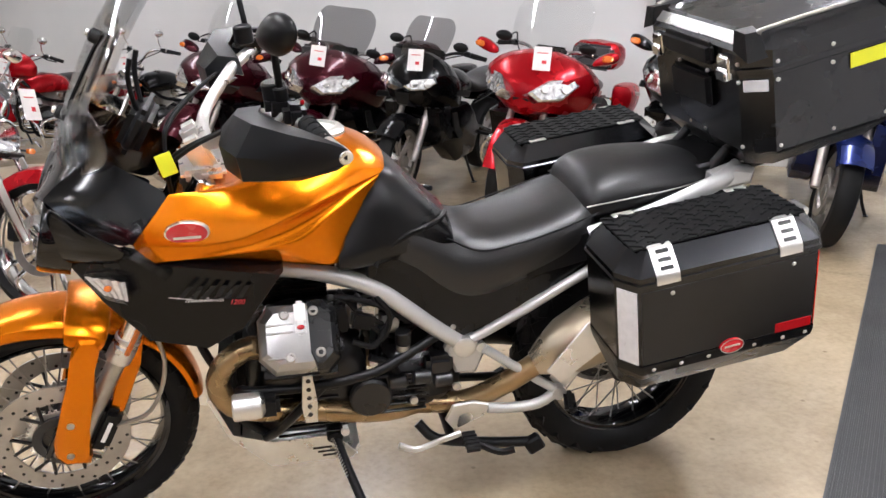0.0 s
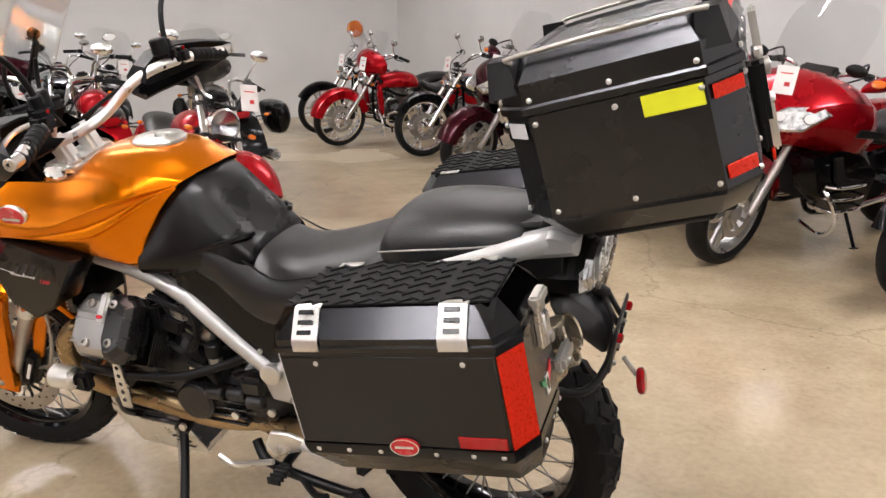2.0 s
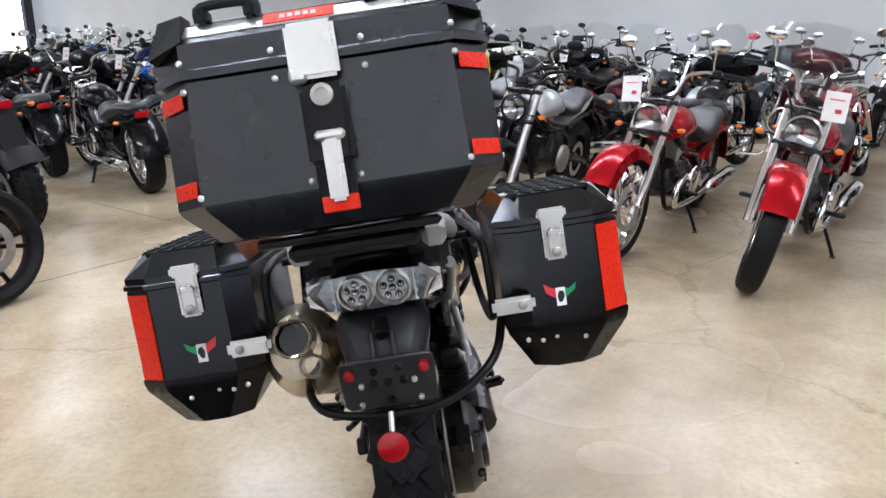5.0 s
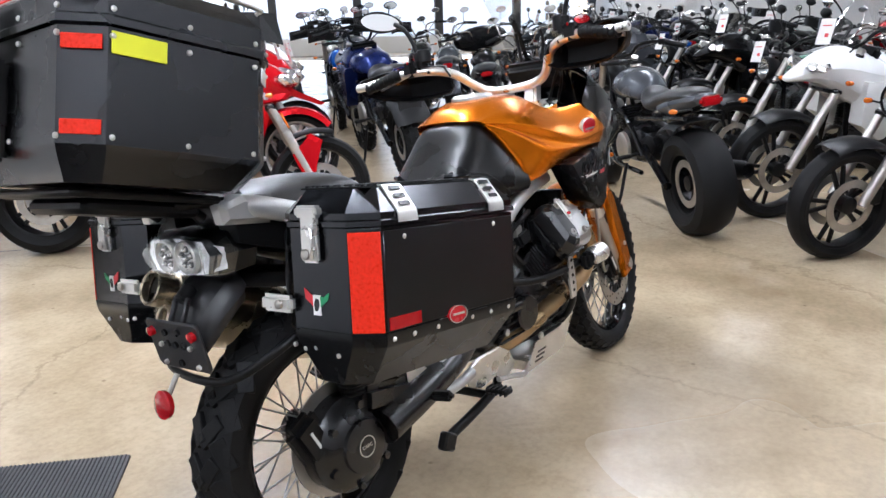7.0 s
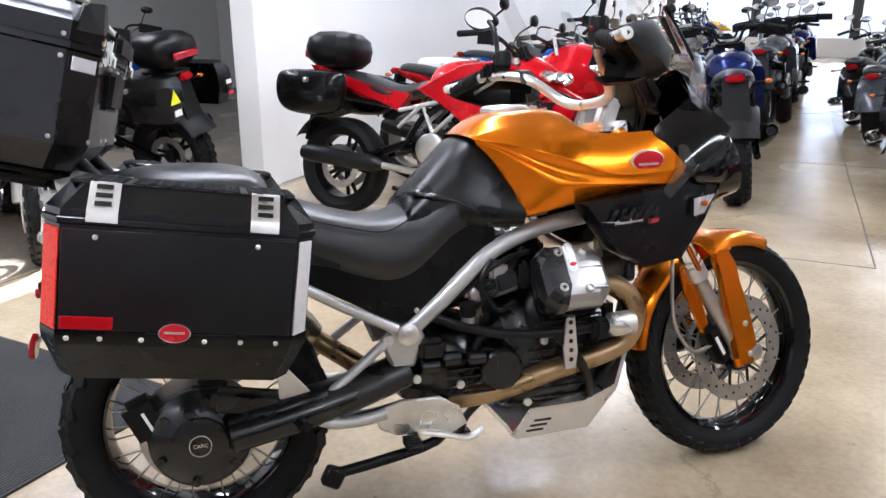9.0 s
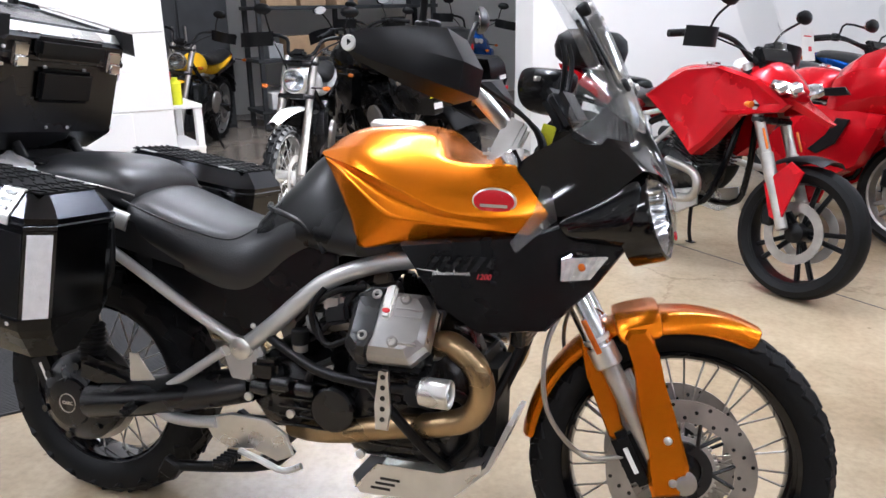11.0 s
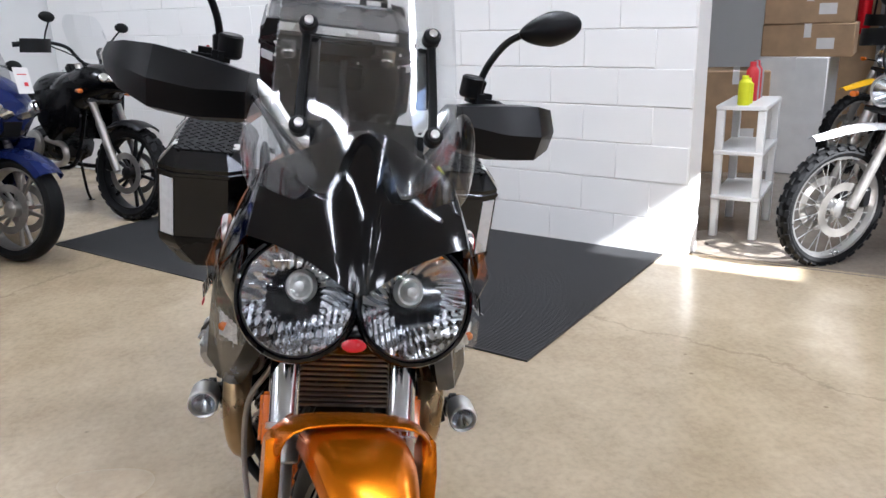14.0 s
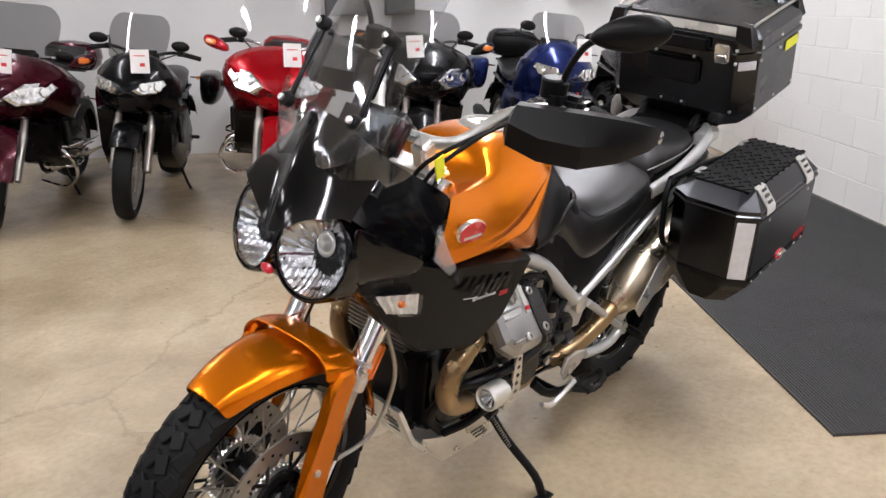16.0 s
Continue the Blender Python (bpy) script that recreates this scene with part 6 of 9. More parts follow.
for y in (0.075, -0.075):
    bm = B()
    lathe(bm, [(0.011, 0), (0.011, 0.010), (0.006, 0.013)], PM @ Matrix.Translation((-0.004, y, 0.032)) @ Matrix.Rotation(radians(-90), 4, "Y"), 16)
    part("plate_reflector", bm, M_REDLENS, PH, "small round red reflector")
bm = B()
cyl(bm, (-1.095, 0.005, 0.600), (-1.126, 0.008, 0.558), 0.006, n=8)
part("reflector_stalk", bm, M_STEEL, PH)
bm = B()
lathe(bm, [(0.028, -0.006), (0.031, -0.002), (0.031, 0.006), (0.024, 0.010)], Matrix.Translation((-1.136, 0.009, 0.546)) @ Matrix.Rotation(radians(-80), 4, "Y"), 26)
part("round_reflector", bm, M_REDLENS, PH, "round red rear reflector")
bm = B()
tube(bm, [(-0.86, 0.215, 0.70), (-0.95, 0.19, 0.62), (-1.03, 0.14, 0.585), (-1.06, 0.0, 0.575), (-1.05, -0.12, 0.585), (-1.0, -0.22, 0.64), (-0.88, -0.26, 0.70)], 0.0095, 10, 5)
for s in (1, -1):
    tube(bm, [(-0.62, s * 0.20, 0.85), (-0.88, s * 0.225, 0.88), (-0.93, s * 0.235, 0.84), (-0.92, s * 0.235, 0.70), (-0.62, s * 0.23, 0.64), (-0.59, s * 0.21, 0.78), (-0.62, s * 0.20, 0.85)], 0.0095, 10, 5)
    tube(bm, [(-0.80, s * 0.15, 0.86), (-0.84, s * 0.21, 0.87)], 0.009, 8, 1)
part("pannier_rack", bm, M_SATIN, BIKE, "black tubular pannier rack")


RIVET = part("rivet_master", lathe(B(), [(0.0050, -0.003), (0.0050, 0.0015), (0.0025, 0.0035)], Matrix(), 10), M_ALU, None).data
bpy.data.objects.remove(bpy.data.objects["rivet_master"])


def rivet(parent, m):
    o = new("rivet", RIVET)
    o.parent, o.matrix_basis = parent, m


# luggage -------------------------------------------------------------------
def octagon(x0, x1, y0, y1, c, z, cy=None):
    cy = c if cy is None else cy
    return [(x0 + c, y0, z), (x1 - c, y0, z), (x1, y0 + cy, z), (x1, y1 - cy, z), (x1 - c, y1, z), (x0 + c, y1, z), (x0, y1 - cy, z), (x0, y0 + cy, z)]


def pannier(s):
    m = Matrix.Translation((-0.786, s * 0.386, 0.565)) @ Matrix.Rotation(radians(8.4), 4, "Y")
    if s < 0:
        m = m @ Matrix.Diagonal((1, -1, 1, 1))
    case = new("pannier")
    case.parent, case.matrix_basis = BIKE, m
    case["label"] = "black angular aluminium pannier with a grooved lid"
    X0, X1, Y0, Y1 = -0.242, 0.236, -0.130, 0.128
    bm = B()
    loft(bm, [octagon(X0 + 0.003, X1 - 0.003, Y0 + 0.003, Y1 - 0.003, 0.034, 0.085, 0.054), octagon(X0, X1, Y0, Y1, 0.034, 0.104, 0.054), octagon(X0, X1, Y0, Y1, 0.034, 0.2960, 0.054)])
    part("body", bm, M_CASEGLOSS, case, sharp=15)
    bm = B()
    loft(bm, [octagon(X0 + 0.025, X1 - 0.025, Y0 + 0.05, Y1 - 0.062, 0.030, 0.0, 0.046), octagon(X0 + 0.001, X1 - 0.001, Y0 + 0.004, Y1 - 0.001, 0.034, 0.080, 0.054), octagon(X0 - 0.0015, X1 + 0.0015, Y0 - 0.0015, Y1 + 0.0035, 0.034, 0.098, 0.055), octagon(X0 - 0.0015, X1 + 0.0015, Y0 - 0.0015, Y1 + 0.0035, 0.034, 0.1055, 0.055)])
    part("lower_guard", bm, M_PANEL, case, sharp=15)
    bm = B()
    box(bm, (X1 - X0 - 0.074, 0.003, 0.180), pose((X0 + X1) / 2, Y1 + 0.0005, 0.199), 0.001)
    part("side_panel", bm, M_CASEPANEL, case, "dull black riveted side panel")
    bm = B()
    loft(bm, [octagon(X0 - 0.004, X1 + 0.004, Y0 - 0.004, Y1 + 0.004, 0.034, 0.2990, 0.054), octagon(X0 - 0.004, X1 + 0.004, Y0 - 0.004, Y1 + 0.004, 0.034, 0.3080, 0.054), octagon(X0, X1, Y0, Y1, 0.034, 0.3110, 0.054), octagon(X0, X1, Y0, Y1, 0.034, 0.3230, 0.054), octagon(X0 + 0.036, X1 - 0.036, Y0 + 0.034, Y1 - 0.036, 0.030, 0.3660)])
    lid = part("lid", bm, M_CASEGLOSS, case, "black lid with chamfered edges", sharp=15)
    # grooved mat on top: rows of short raised dashes
    bm = B()
    dm = B()
    box(bm, (0.396, 0.172, 0.004), pose(-0.003, -0.001, 0.3680), 0.001)
    for i in range(19):
        for j in range(6):
            if i not in (4, 14):
                box(dm, (0.030, 0.006, 0.005), pose(-0.188 + i * 0.0206, -0.078 + j * 0.030 + (0.007 if i % 2 else 0), 0.3710, 0, 0, 32 if i % 2 else -32), 0.001)
    part("lid_mat", bm, M_RUBBER, case, "black rubber mat with a raised dash pattern")
    tagged(part("mat_tread", dm, M_RUBBER, case), kind="stuff")
    # slotted hinge plates bent over the outer edge
    for x in (-0.140, 0.140):
        bm = B()
        path = [(0.082, 0.3720), (0.094, 0.3705), (0.1300, 0.3260), (0.1330, 0.3190), (0.1345, 0.3030)]
        grid = [[(x + w, y, z) for w in (-0.026, -0.013, 0.013, 0.026)] for y, z in path]
        sheet(bm, grid, 0.003)
        hp = part("hinge_plate", bm, M_ALU, case, "slotted aluminium hinge plate")
        bm = B()
        for t in (0.18, 0.50, 0.82):
            y, z = 0.094 + 0.036 * t, 0.3705 - 0.0445 * t
            box(bm, (0.028, 0.0085, 0.002), Matrix.Translation((x, y + 0.0015, z + 0.0020)) @ Matrix.Rotation(radians(-51), 4, "X"))
        part("slot", bm, M_ENGINE, case)
        bm = B()
        box(bm, (0.05, 0.018, 0.003), pose(x, -0.090, 0.3705), 0.001)
        part("hinge_tab", bm, M_ALU, case)
    # tape on the chamfered uprights
    for x, y, yaw, mt, nm, w in ((X1 - 0.016, Y1 - 0.026, -57.8, M_WHITEREF, "white_reflector", 0.050), (X0 + 0.016, Y1 - 0.026, 57.8, M_REDREF, "red_reflector", 0.060)):
        bm = B()
        box(bm, (w, 0.003, 0.182), pose(x, y, 0.198, 0, 0, yaw), 0.001)
        part(nm, bm, mt, case)
    bm = B()
    box(bm, (0.088, 0.003, 0.024), pose(-0.158, Y1 + 0.003, 0.1215), 0.001)
    part("red_reflector", bm, M_REDLENS, case)
    bm = B()
    lathe(bm, [(0.028, -0.004), (0.028, 0.003), (0.025, 0.005)], Matrix.Translation((-0.008, Y1 + 0.003, 0.108)) @ Matrix.Rotation(radians(-90), 4, "X") @ Matrix.Diagonal((1, 0.62, 1, 1)), 28)
    part("badge", bm, M_REDBADGE, case, "oval red badge")
    bm = B()
    lathe(bm, [(0.0265, 0.005), (0.0285, 0.005), (0.0285, 0.0058), (0.0265, 0.0058)], Matrix.Translation((-0.008, Y1 + 0.003, 0.108)) @ Matrix.Rotation(radians(-90), 4, "X") @ Matrix.Diagonal((1, 0.62, 1, 1)), 28, close=True)
    box(bm, (0.036, 0.002, 0.004), pose(-0.008, Y1 + 0.0088, 0.109))
    part("badge_rim", bm, M_ALU, case)
    for x, z in ((-0.150, 0.2760), (0.130, 0.2760), (-0.190, 0.0930), (-0.135, 0.0930), (-0.065, 0.0930), (0.045, 0.0930), (0.110, 0.0930), (0.175, 0.0930)):
        rivet(case, Matrix.Translation((x, Y1 + 0.0015, z)) @ Matrix.Rotation(radians(-90), 4, "X"))
    for y, z in ((-0.09, 0.070), (-0.03, 0.070), (0.03, 0.060), (-0.06, 0.065)):
        rivet(case, Matrix.Translation((X0 + 0.006, y, z)) @ Matrix.Rotation(radians(-90), 4, "Y"))
    # rear latch, side clamp and printed shield on the rear face
    bm = B()
    box(bm, (0.014, 0.044, 0.100), pose(X0 - 0.008, -0.012, 0.2830), 0.005, 2)
    box(bm, (0.022, 0.060, 0.022), pose(X0 - 0.010, -0.012, 0.3280), 0.005, 2)
    box(bm, (0.008, 0.030, 0.060), pose(X0 - 0.016, -0.012, 0.2680), 0.003)
    la = part("latch", bm, M_ALU, case, "brushed steel latch")
    bm = B()
    lathe(bm, [(0.010, 0), (0.010, 0.006), (0.006, 0.008)], Matrix.Translation((X0 - 0.019, -0.012, 0.250)) @ Matrix.Rotation(radians(-90), 4, "Y"), 16)
    part("lock_barrel", bm, M_STEEL, case)
    bm = B()
    lathe(bm, [(0.009, 0), (0.009, 0.006), (0.006, 0.008)], Matrix.Translation((X0 - 0.022, -0.095, 0.152)) @ Matrix.Rotation(radians(-90), 4, "Y"), 16)
    part("lock_barrel", bm, M_STEEL, case)
    bm = B()
    box(bm, (0.022, 0.090, 0.034), pose(X0 - 0.010, -0.112, 0.152), 0.008, 2)
    part("side_clamp", bm, M_ALU, case)
    for j, (mt, pts) in enumerate(((M_GREEN, [(-0.034, 0.018), (-0.030, 0.004), (-0.010, -0.010), (-0.010, 0.010), (-0.018, 0.008)]), (M_WHITE, [(-0.010, 0.012), (-0.010, -0.026), (0.010, -0.026), (0.010, 0.012)]), (M_REDINK, [(0.010, 0.010), (0.010, -0.010), (0.030, 0.004), (0.034, 0.024), (0.018, 0.014)]))):
        bm = B()
        prism(bm, pts, Matrix.Translation((X0 - 0.0012, -0.012, 0.160)) @ pose(0, 0, 0, 90, 0, -90), 0.0018)
        part("shield_print", bm, mt, case)
    bm = B()
    prism(bm, [(-0.006, 0.004), (-0.008, -0.006), (-0.002, -0.018), (0.005, -0.018), (0.007, -0.004), (0.002, 0.006)], Matrix.Translation((X0 - 0.0024, -0.012, 0.160)) @ pose(0, 0, 0, 90, 0, -90), 0.001)
    part("shield_print", bm, M_ENGINE, case)


both(pannier)

TM = Matrix.Translation((-1.150, -0.002, 1.006)) @ Matrix.Rotation(radians(14.5), 4, "Y")
TOP = new("top_case")
TOP.parent, TOP.matrix_basis = BIKE, TM
TOP["label"] = "large black aluminium top case with a tie-down lid"
X0, X1, W, C = -0.203, 0.205, 0.262, 0.055
bm = B()
loft(bm, [octagon(X0 + 0.035, X1 - 0.035, -W + 0.055, W - 0.055, C - 0.012, 0.0), octagon(X0 + 0.004, X1 - 0.004, -W + 0.005, W - 0.005, C, 0.048), octagon(X0, X1, -W, W, C, 0.058), octagon(X0 + 0.003, X1 - 0.003, -W + 0.003, W - 0.003, C, 0.246)])
part("body", bm, M_CASE, TOP, sharp=15)
bm = B()
loft(bm, [octagon(X0 - 0.004, X1 + 0.004, -W - 0.004, W + 0.004, C, 0.250), octagon(X0 - 0.004, X1 + 0.004, -W - 0.004, W + 0.004, C, 0.262), octagon(X0, X1, -W, W, C, 0.266), octagon(X0, X1, -W, W, C, 0.3040), octagon(X0 + 0.038, X1 - 0.038, -W + 0.040, W - 0.040, C - 0.02, 0.3420), octagon(X0 + 0.055, X1 - 0.055, -W + 0.055, W - 0.055, C - 0.025, 0.3420), octagon(X0 + 0.062, X1 - 0.062, -W + 0.062, W - 0.062, C - 0.025, 0.3360)])
part("lid", bm, M_CASE, TOP, "black lid with a sunken top", sharp=15)
for s in (1, -1):
    bm = B()
    tube(bm, [(X0 + 0.045, s * (W - 0.030), 0.3390), (X0 + 0.060, s * (W - 0.022), 0.3500), (X1 - 0.060, s * (W - 0.022), 0.3500), (X1 - 0.045, s * (W - 0.030), 0.3390)], 0.0045, 10, 3)
    part("tie_rail", bm, M_STEEL, TOP, "thin silver tie-down rail")
    for x, q in ((X0 + 0.030, 1), (X1 - 0.030, -1)):
        bm = B()
        loft(bm, [[(x - 0.034, s * (W - 0.062), 0.3070), (x + 0.034, s * (W - 0.062), 0.3070), (x + 0.034, s * (W - 0.004), 0.288), (x - 0.020, s * (W - 0.006), 0.288)],
                  [(x - 0.020, s * (W - 0.066), 0.3500), (x + 0.026, s * (W - 0.066), 0.3530), (x + 0.026, s * (W - 0.022), 0.3500), (x - 0.010, s * (W - 0.026), 0.3460)]])
        part("lid_corner", bm, M_MATTE, TOP, sharp=15)
bm = B()
box(bm, (0.030, 0.40, 0.003), Matrix.Translation((X0 + 0.020, 0, 0.3255)) @ Matrix.Rotation(radians(-45), 4, "Y"), 0.001)
part("edge_trim", bm, M_ALU, TOP, "bare aluminium edge strip")
bm = B()
box(bm, (0.030, 0.40, 0.003), Matrix.Translation((X1 - 0.020, 0, 0.3255)) @ Matrix.Rotation(radians(45), 4, "Y"), 0.001)
part("edge_trim", bm, M_ALU, TOP, "bare aluminium edge strip")
bm = B()
box(bm, (0.026, 0.11, 0.003), Matrix.Translation((X0 + 0.0185, 0.02, 0.3272)) @ Matrix.Rotation(radians(-45), 4, "Y"))
part("maker_label", bm, M_REDREF, TOP)
bm = B()
for k in range(5):
    box(bm, (0.010, 0.008, 0.003), Matrix.Translation((X0 + 0.0178, 0.045 - k * 0.012, 0.3280)) @ Matrix.Rotation(radians(-45), 4, "Y"))
part("label_bar", bm, M_PANELGREY, TOP)
for y in (0.13, -0.13):
    bm = B()
    tube(bm, [(X0 + 0.030, y + 0.045, 0.3400), (X0 + 0.026, y + 0.038, 0.3620), (X0 + 0.026, y - 0.038, 0.3620), (X0 + 0.030, y - 0.045, 0.3400)], 0.008, 8, 4)
    for d in (0.036, -0.036):
        box(bm, (0.035, 0.018, 0.026), pose(X0 + 0.030, y + d, 0.3470), 0.006, 2)
    part("tie_loop", bm, M_MATTE, TOP, "black tie-down loop")
rv = [(x, s * (W + 0.000), z) for s in (1, -1) for x, z in ((-0.138, 0.070), (0.0, 0.070), (0.138, 0.070), (-0.138, 0.232), (0.0, 0.232), (0.138, 0.232), (-0.138, 0.275), (0.0, 0.275), (0.138, 0.275))]
for x, y, z in rv:
    rivet(TOP, Matrix.Translation((x, y, z)) @ Matrix.Rotation(radians(-90 if y > 0 else 90), 4, "X"))
for x, q in ((X0, -1), (X1, 1)):
    for y in (-0.208, -0.070, 0.068, 0.208):
        for z in (0.070, 0.232, 0.275):
            yy = y * (0.55 if z < 0.1 and abs(y) < 0.1 else 1.0)
            rivet(TOP, Matrix.Translation((x, yy, z)) @ Matrix.Rotation(radians(90 * q), 4, "Y"))
for s in (1, -1):
    for z in (0.220, 0.085):
        bm = B()
        box(bm, (0.064, 0.003, 0.024), pose(X0 + 0.0265, s * (W - 0.0265), z, 0, 0, 45 * s), 0.001)
        part("red_reflector", bm, M_REDREF, TOP)
    bm = B()
    box(bm, (0.056, 0.003, 0.028), pose(X1 - 0.0265, s * (W - 0.0265), 0.222, 0, 0, -45 * s), 0.001)
    part("white_reflector", bm, M_WHITEREF, TOP)
    bm = B()
    box(bm, (0.098, 0.002, 0.036), pose(-0.092, s * (W + 0.0005), 0.222), 0.0008)
    part("yellow_sticker", bm, M_YELLOW, TOP, "bright yellow sticker")
# rear lock
bm = B()
box(bm, (0.030, 0.070, 0.120), pose(X0 - 0.012, -0.002, 0.150), 0.008, 2)
box(bm, (0.022, 0.058, 0.16), pose(X0 - 0.008, -0.002, 0.115), 0.008, 2)
part("lock_base", bm, M_MATTE, TOP)
bm = B()
box(bm, (0.014, 0.076, 0.086), pose(X0 - 0.020, 0.004, 0.262), 0.006, 2)
box(bm, (0.020, 0.028, 0.022), pose(X0 - 0.018, 0.03, 0.226), 0.005)
part("latch", bm, M_ALU, TOP, "brushed steel latch plate")
bm = B()
lathe(bm, [(0.017, 0), (0.017, 0.008), (0.010, 0.010), (0.010, 0.006)], Matrix.Translation((X0 - 0.027, -0.002, 0.192)) @ Matrix.Rotation(radians(-90), 4, "Y"), 20)
part("lock_barrel", bm, M_STEEL, TOP)
bm = B()
box(bm, (0.014, 0.028, 0.098), pose(X0 - 0.026, -0.004, 0.082), 0.005, 2)
box(bm, (0.020, 0.046, 0.016), pose(X0 - 0.026, -0.004, 0.132), 0.005)
part("handle", bm, M_ALU, TOP)
bm = B()
box(bm, (0.006, 0.056, 0.024), pose(X0 - 0.018, -0.004, 0.030), 0.002)
part("red_reflector", bm, M_REDREF, TOP)
# front of the case: two catches, moulded hand hold
for s in (1, -1):
    bm = B()
    box(bm, (0.016, 0.050, 0.060), pose(X1 + 0.006, s * 0.165, 0.262), 0.005, 2)
    box(bm, (0.014, 0.040, 0.03), pose(X1 + 0.014, s * 0.165, 0.246), 0.004)
    part("catch", bm, M_CHROME, TOP, "chrome catch")
bm = B()
box(bm, (0.030, 0.24, 0.055), pose(X1 + 0.008, 0.0, 0.285), 0.012, 2)
box(bm, (0.022, 0.19, 0.090), pose(X1 + 0.006, 0.0, 0.185), 0.014, 2)
part("hand_hold", bm, M_MATTE, TOP, "moulded black hand hold")
bm = B()
box(bm, (0.30, 0.30, 0.016), Matrix.Translation((0.0, 0.0, -0.014)), 0.006)
box(bm, (0.24, 0.22, 0.030), Matrix.Translation((0.01, 0.0, -0.036)), 0.010)
part("mount_plate", bm, M_MATTE, TOP, "black top case mount plate")
bm = B()
for s in (1, -1):
    cyl(bm, (-0.93, s * 0.10 - 0.01, 0.93), (-0.99, s * 0.10 - 0.01, 1.005), 0.014, n=12)
    cyl(bm, (-1.02, s * 0.08 - 0.01, 0.92), (-1.09, s * 0.08 - 0.01, 0.985), 0.012, n=12)
box(bm, (0.24, 0.22, 0.020), Matrix.Translation((-0.97, -0.01, 0.945)) @ Matrix.Rotation(radians(8), 4, "Y"), 0.008)
part("luggage_rack", bm, M_SATIN, BIKE, "black luggage rack")


# ---- the other motorcycles ----
def paint(name, c, metal=0.5):
    return mat(name, c, 0.26, metal, vary=0.06, scale=5, coat=0.22, rvary=0.04, spec=0.15)


P_RED, P_MAROON, P_BLACK, P_BLUE = paint("red_paint", (0.36, 0.003, 0.008)), paint("maroon_paint", (0.042, 0.003, 0.008)), paint("black_paint", (0.004, 0.004, 0.0045)), paint("blue_paint", (0.008, 0.016, 0.085))
P_SILVER, P_WHITE, P_TEAL, P_GREEN = paint("silver_paint", (0.42, 0.43, 0.44), 0.5), paint("white_paint", (0.72, 0.72, 0.72), 0.0), paint("teal_paint", (0.006, 0.055, 0.050)), paint("sage_green_paint", (0.10, 0.20, 0.15), 0.2)
P_GREY, P_YELLOW, P_BRIGHTBLUE, P_DUCRED = paint("grey_paint", (0.07, 0.075, 0.085), 0.4), paint("yellow_paint", (0.75, 0.42, 0.01), 0.0), paint("bright_blue_paint", (0.01, 0.10, 0.45)), paint("bright_red_paint", (0.52, 0.004, 0.010), 0.4)


def bg_tyre(R, w):
    bm = B()
    rim = R - w * 0.55
    prof = [(rim, -w * 0.38), (R - w * 0.32, -w * 0.5), (R - w * 0.12, -w * 0.42), (R - w * 0.02, -w * 0.2), (R, 0.0)]
    prof = prof + [(r, -h) for r, h in reversed(prof[:-1])]
    return lathe(bm, prof, Matrix(), 40, close=True)


def bg_knobs(bm, R, w, n):
    for k in range(n):
        for y in (-0.36, 0.0, 0.36):
            m = Matrix.Rotation(2 * math.pi * (k + (0.5 if y == 0 else 0)) / n, 4, "Z") @ Matrix.Translation((R - (0.0 if y == 0 else 0.13 * w), 0, y * w)) @ Matrix.Rotation(radians(-40 * y / 0.36), 4, "Y")
            box(bm, (0.022, 2 * math.pi * R / n * 0.55, 0.26 * w), m)
    return bm


def bg_wheel(name, parent, x, R, w, rim_mat, kind, m0=Matrix(), knobs=False):
    wh = new(name)
    wh.parent, wh.matrix_basis = parent, m0 @ Matrix.Translation((x, 0, R)) @ ALONG_Y
    part("tyre", bg_tyre(R, w), M_RUBBER, wh)
    if knobs:
        tagged(part("tread", bg_knobs(B(), R, w, 30), M_RUBBER, wh), kind="stuff")
    rr = R - w * 0.55
    bm = B()
    lathe(bm, [(rr + 0.008, -w * 0.38), (rr - 0.012, -w * 0.34), (rr - 0.022, 0), (rr - 0.012, w * 0.34), (rr + 0.008, w * 0.38)], Matrix(), 36, close=True)
    if kind == "cast":
        for k in range(5):
            for d in (-0.16, 0.16):
                a = 2 * math.pi * k / 5 + d
                box(bm, (rr - 0.03, 0.022, 0.022), Matrix.Rotation(a, 4, "Z") @ Matrix.Translation((rr / 2 + 0.01, 0, 0)), 0.005)
    else:
        for k in range(28):
            a, s = 2 * math.pi * k / 28, 1 if k % 2 else -1
            e = a + (0.4 if (k // 2) % 2 else -0.4)
            cyl(bm, (0.035 * math.cos(e), 0.035 * math.sin(e), s * 0.04), (rr * math.cos(a), rr * math.sin(a), 0), 0.0025, n=5)
    lathe(bm, [(0.02, -0.07), (0.045, -0.06), (0.045, 0.06), (0.02, 0.07)], Matrix(), 18)
    part("rim", bm, rim_mat, wh)
    for s in (1, -1):
        bm = B()
        lathe(bm, [(0.100, s * 0.062), (0.142, s * 0.062), (0.142, s * 0.067), (0.100, s * 0.067)], Matrix(), 30, close=True)
        part("brake_disc", bm, M_STEEL, wh)
    return wh


def fender_shell(cx, R, w, a0, a1, gap=0.035, flare=0.5):
    grid = []
    for k in range(13):
        a = radians(a0 + (a1 - a0) * k / 12)
        grid.append([(cx + (R + gap + dr) * math.cos(a), f * w * 0.62, R + (R + gap + dr) * math.sin(a)) for f, dr in ((-1, -0.05 * flare * 2), (-0.9, -0.012), (-0.45, 0.006), (0, 0.010), (0.45, 0.006), (0.9, -0.012), (1, -0.05 * flare * 2))])
    bm = B()
    return sheet(bm, grid, 0.004)


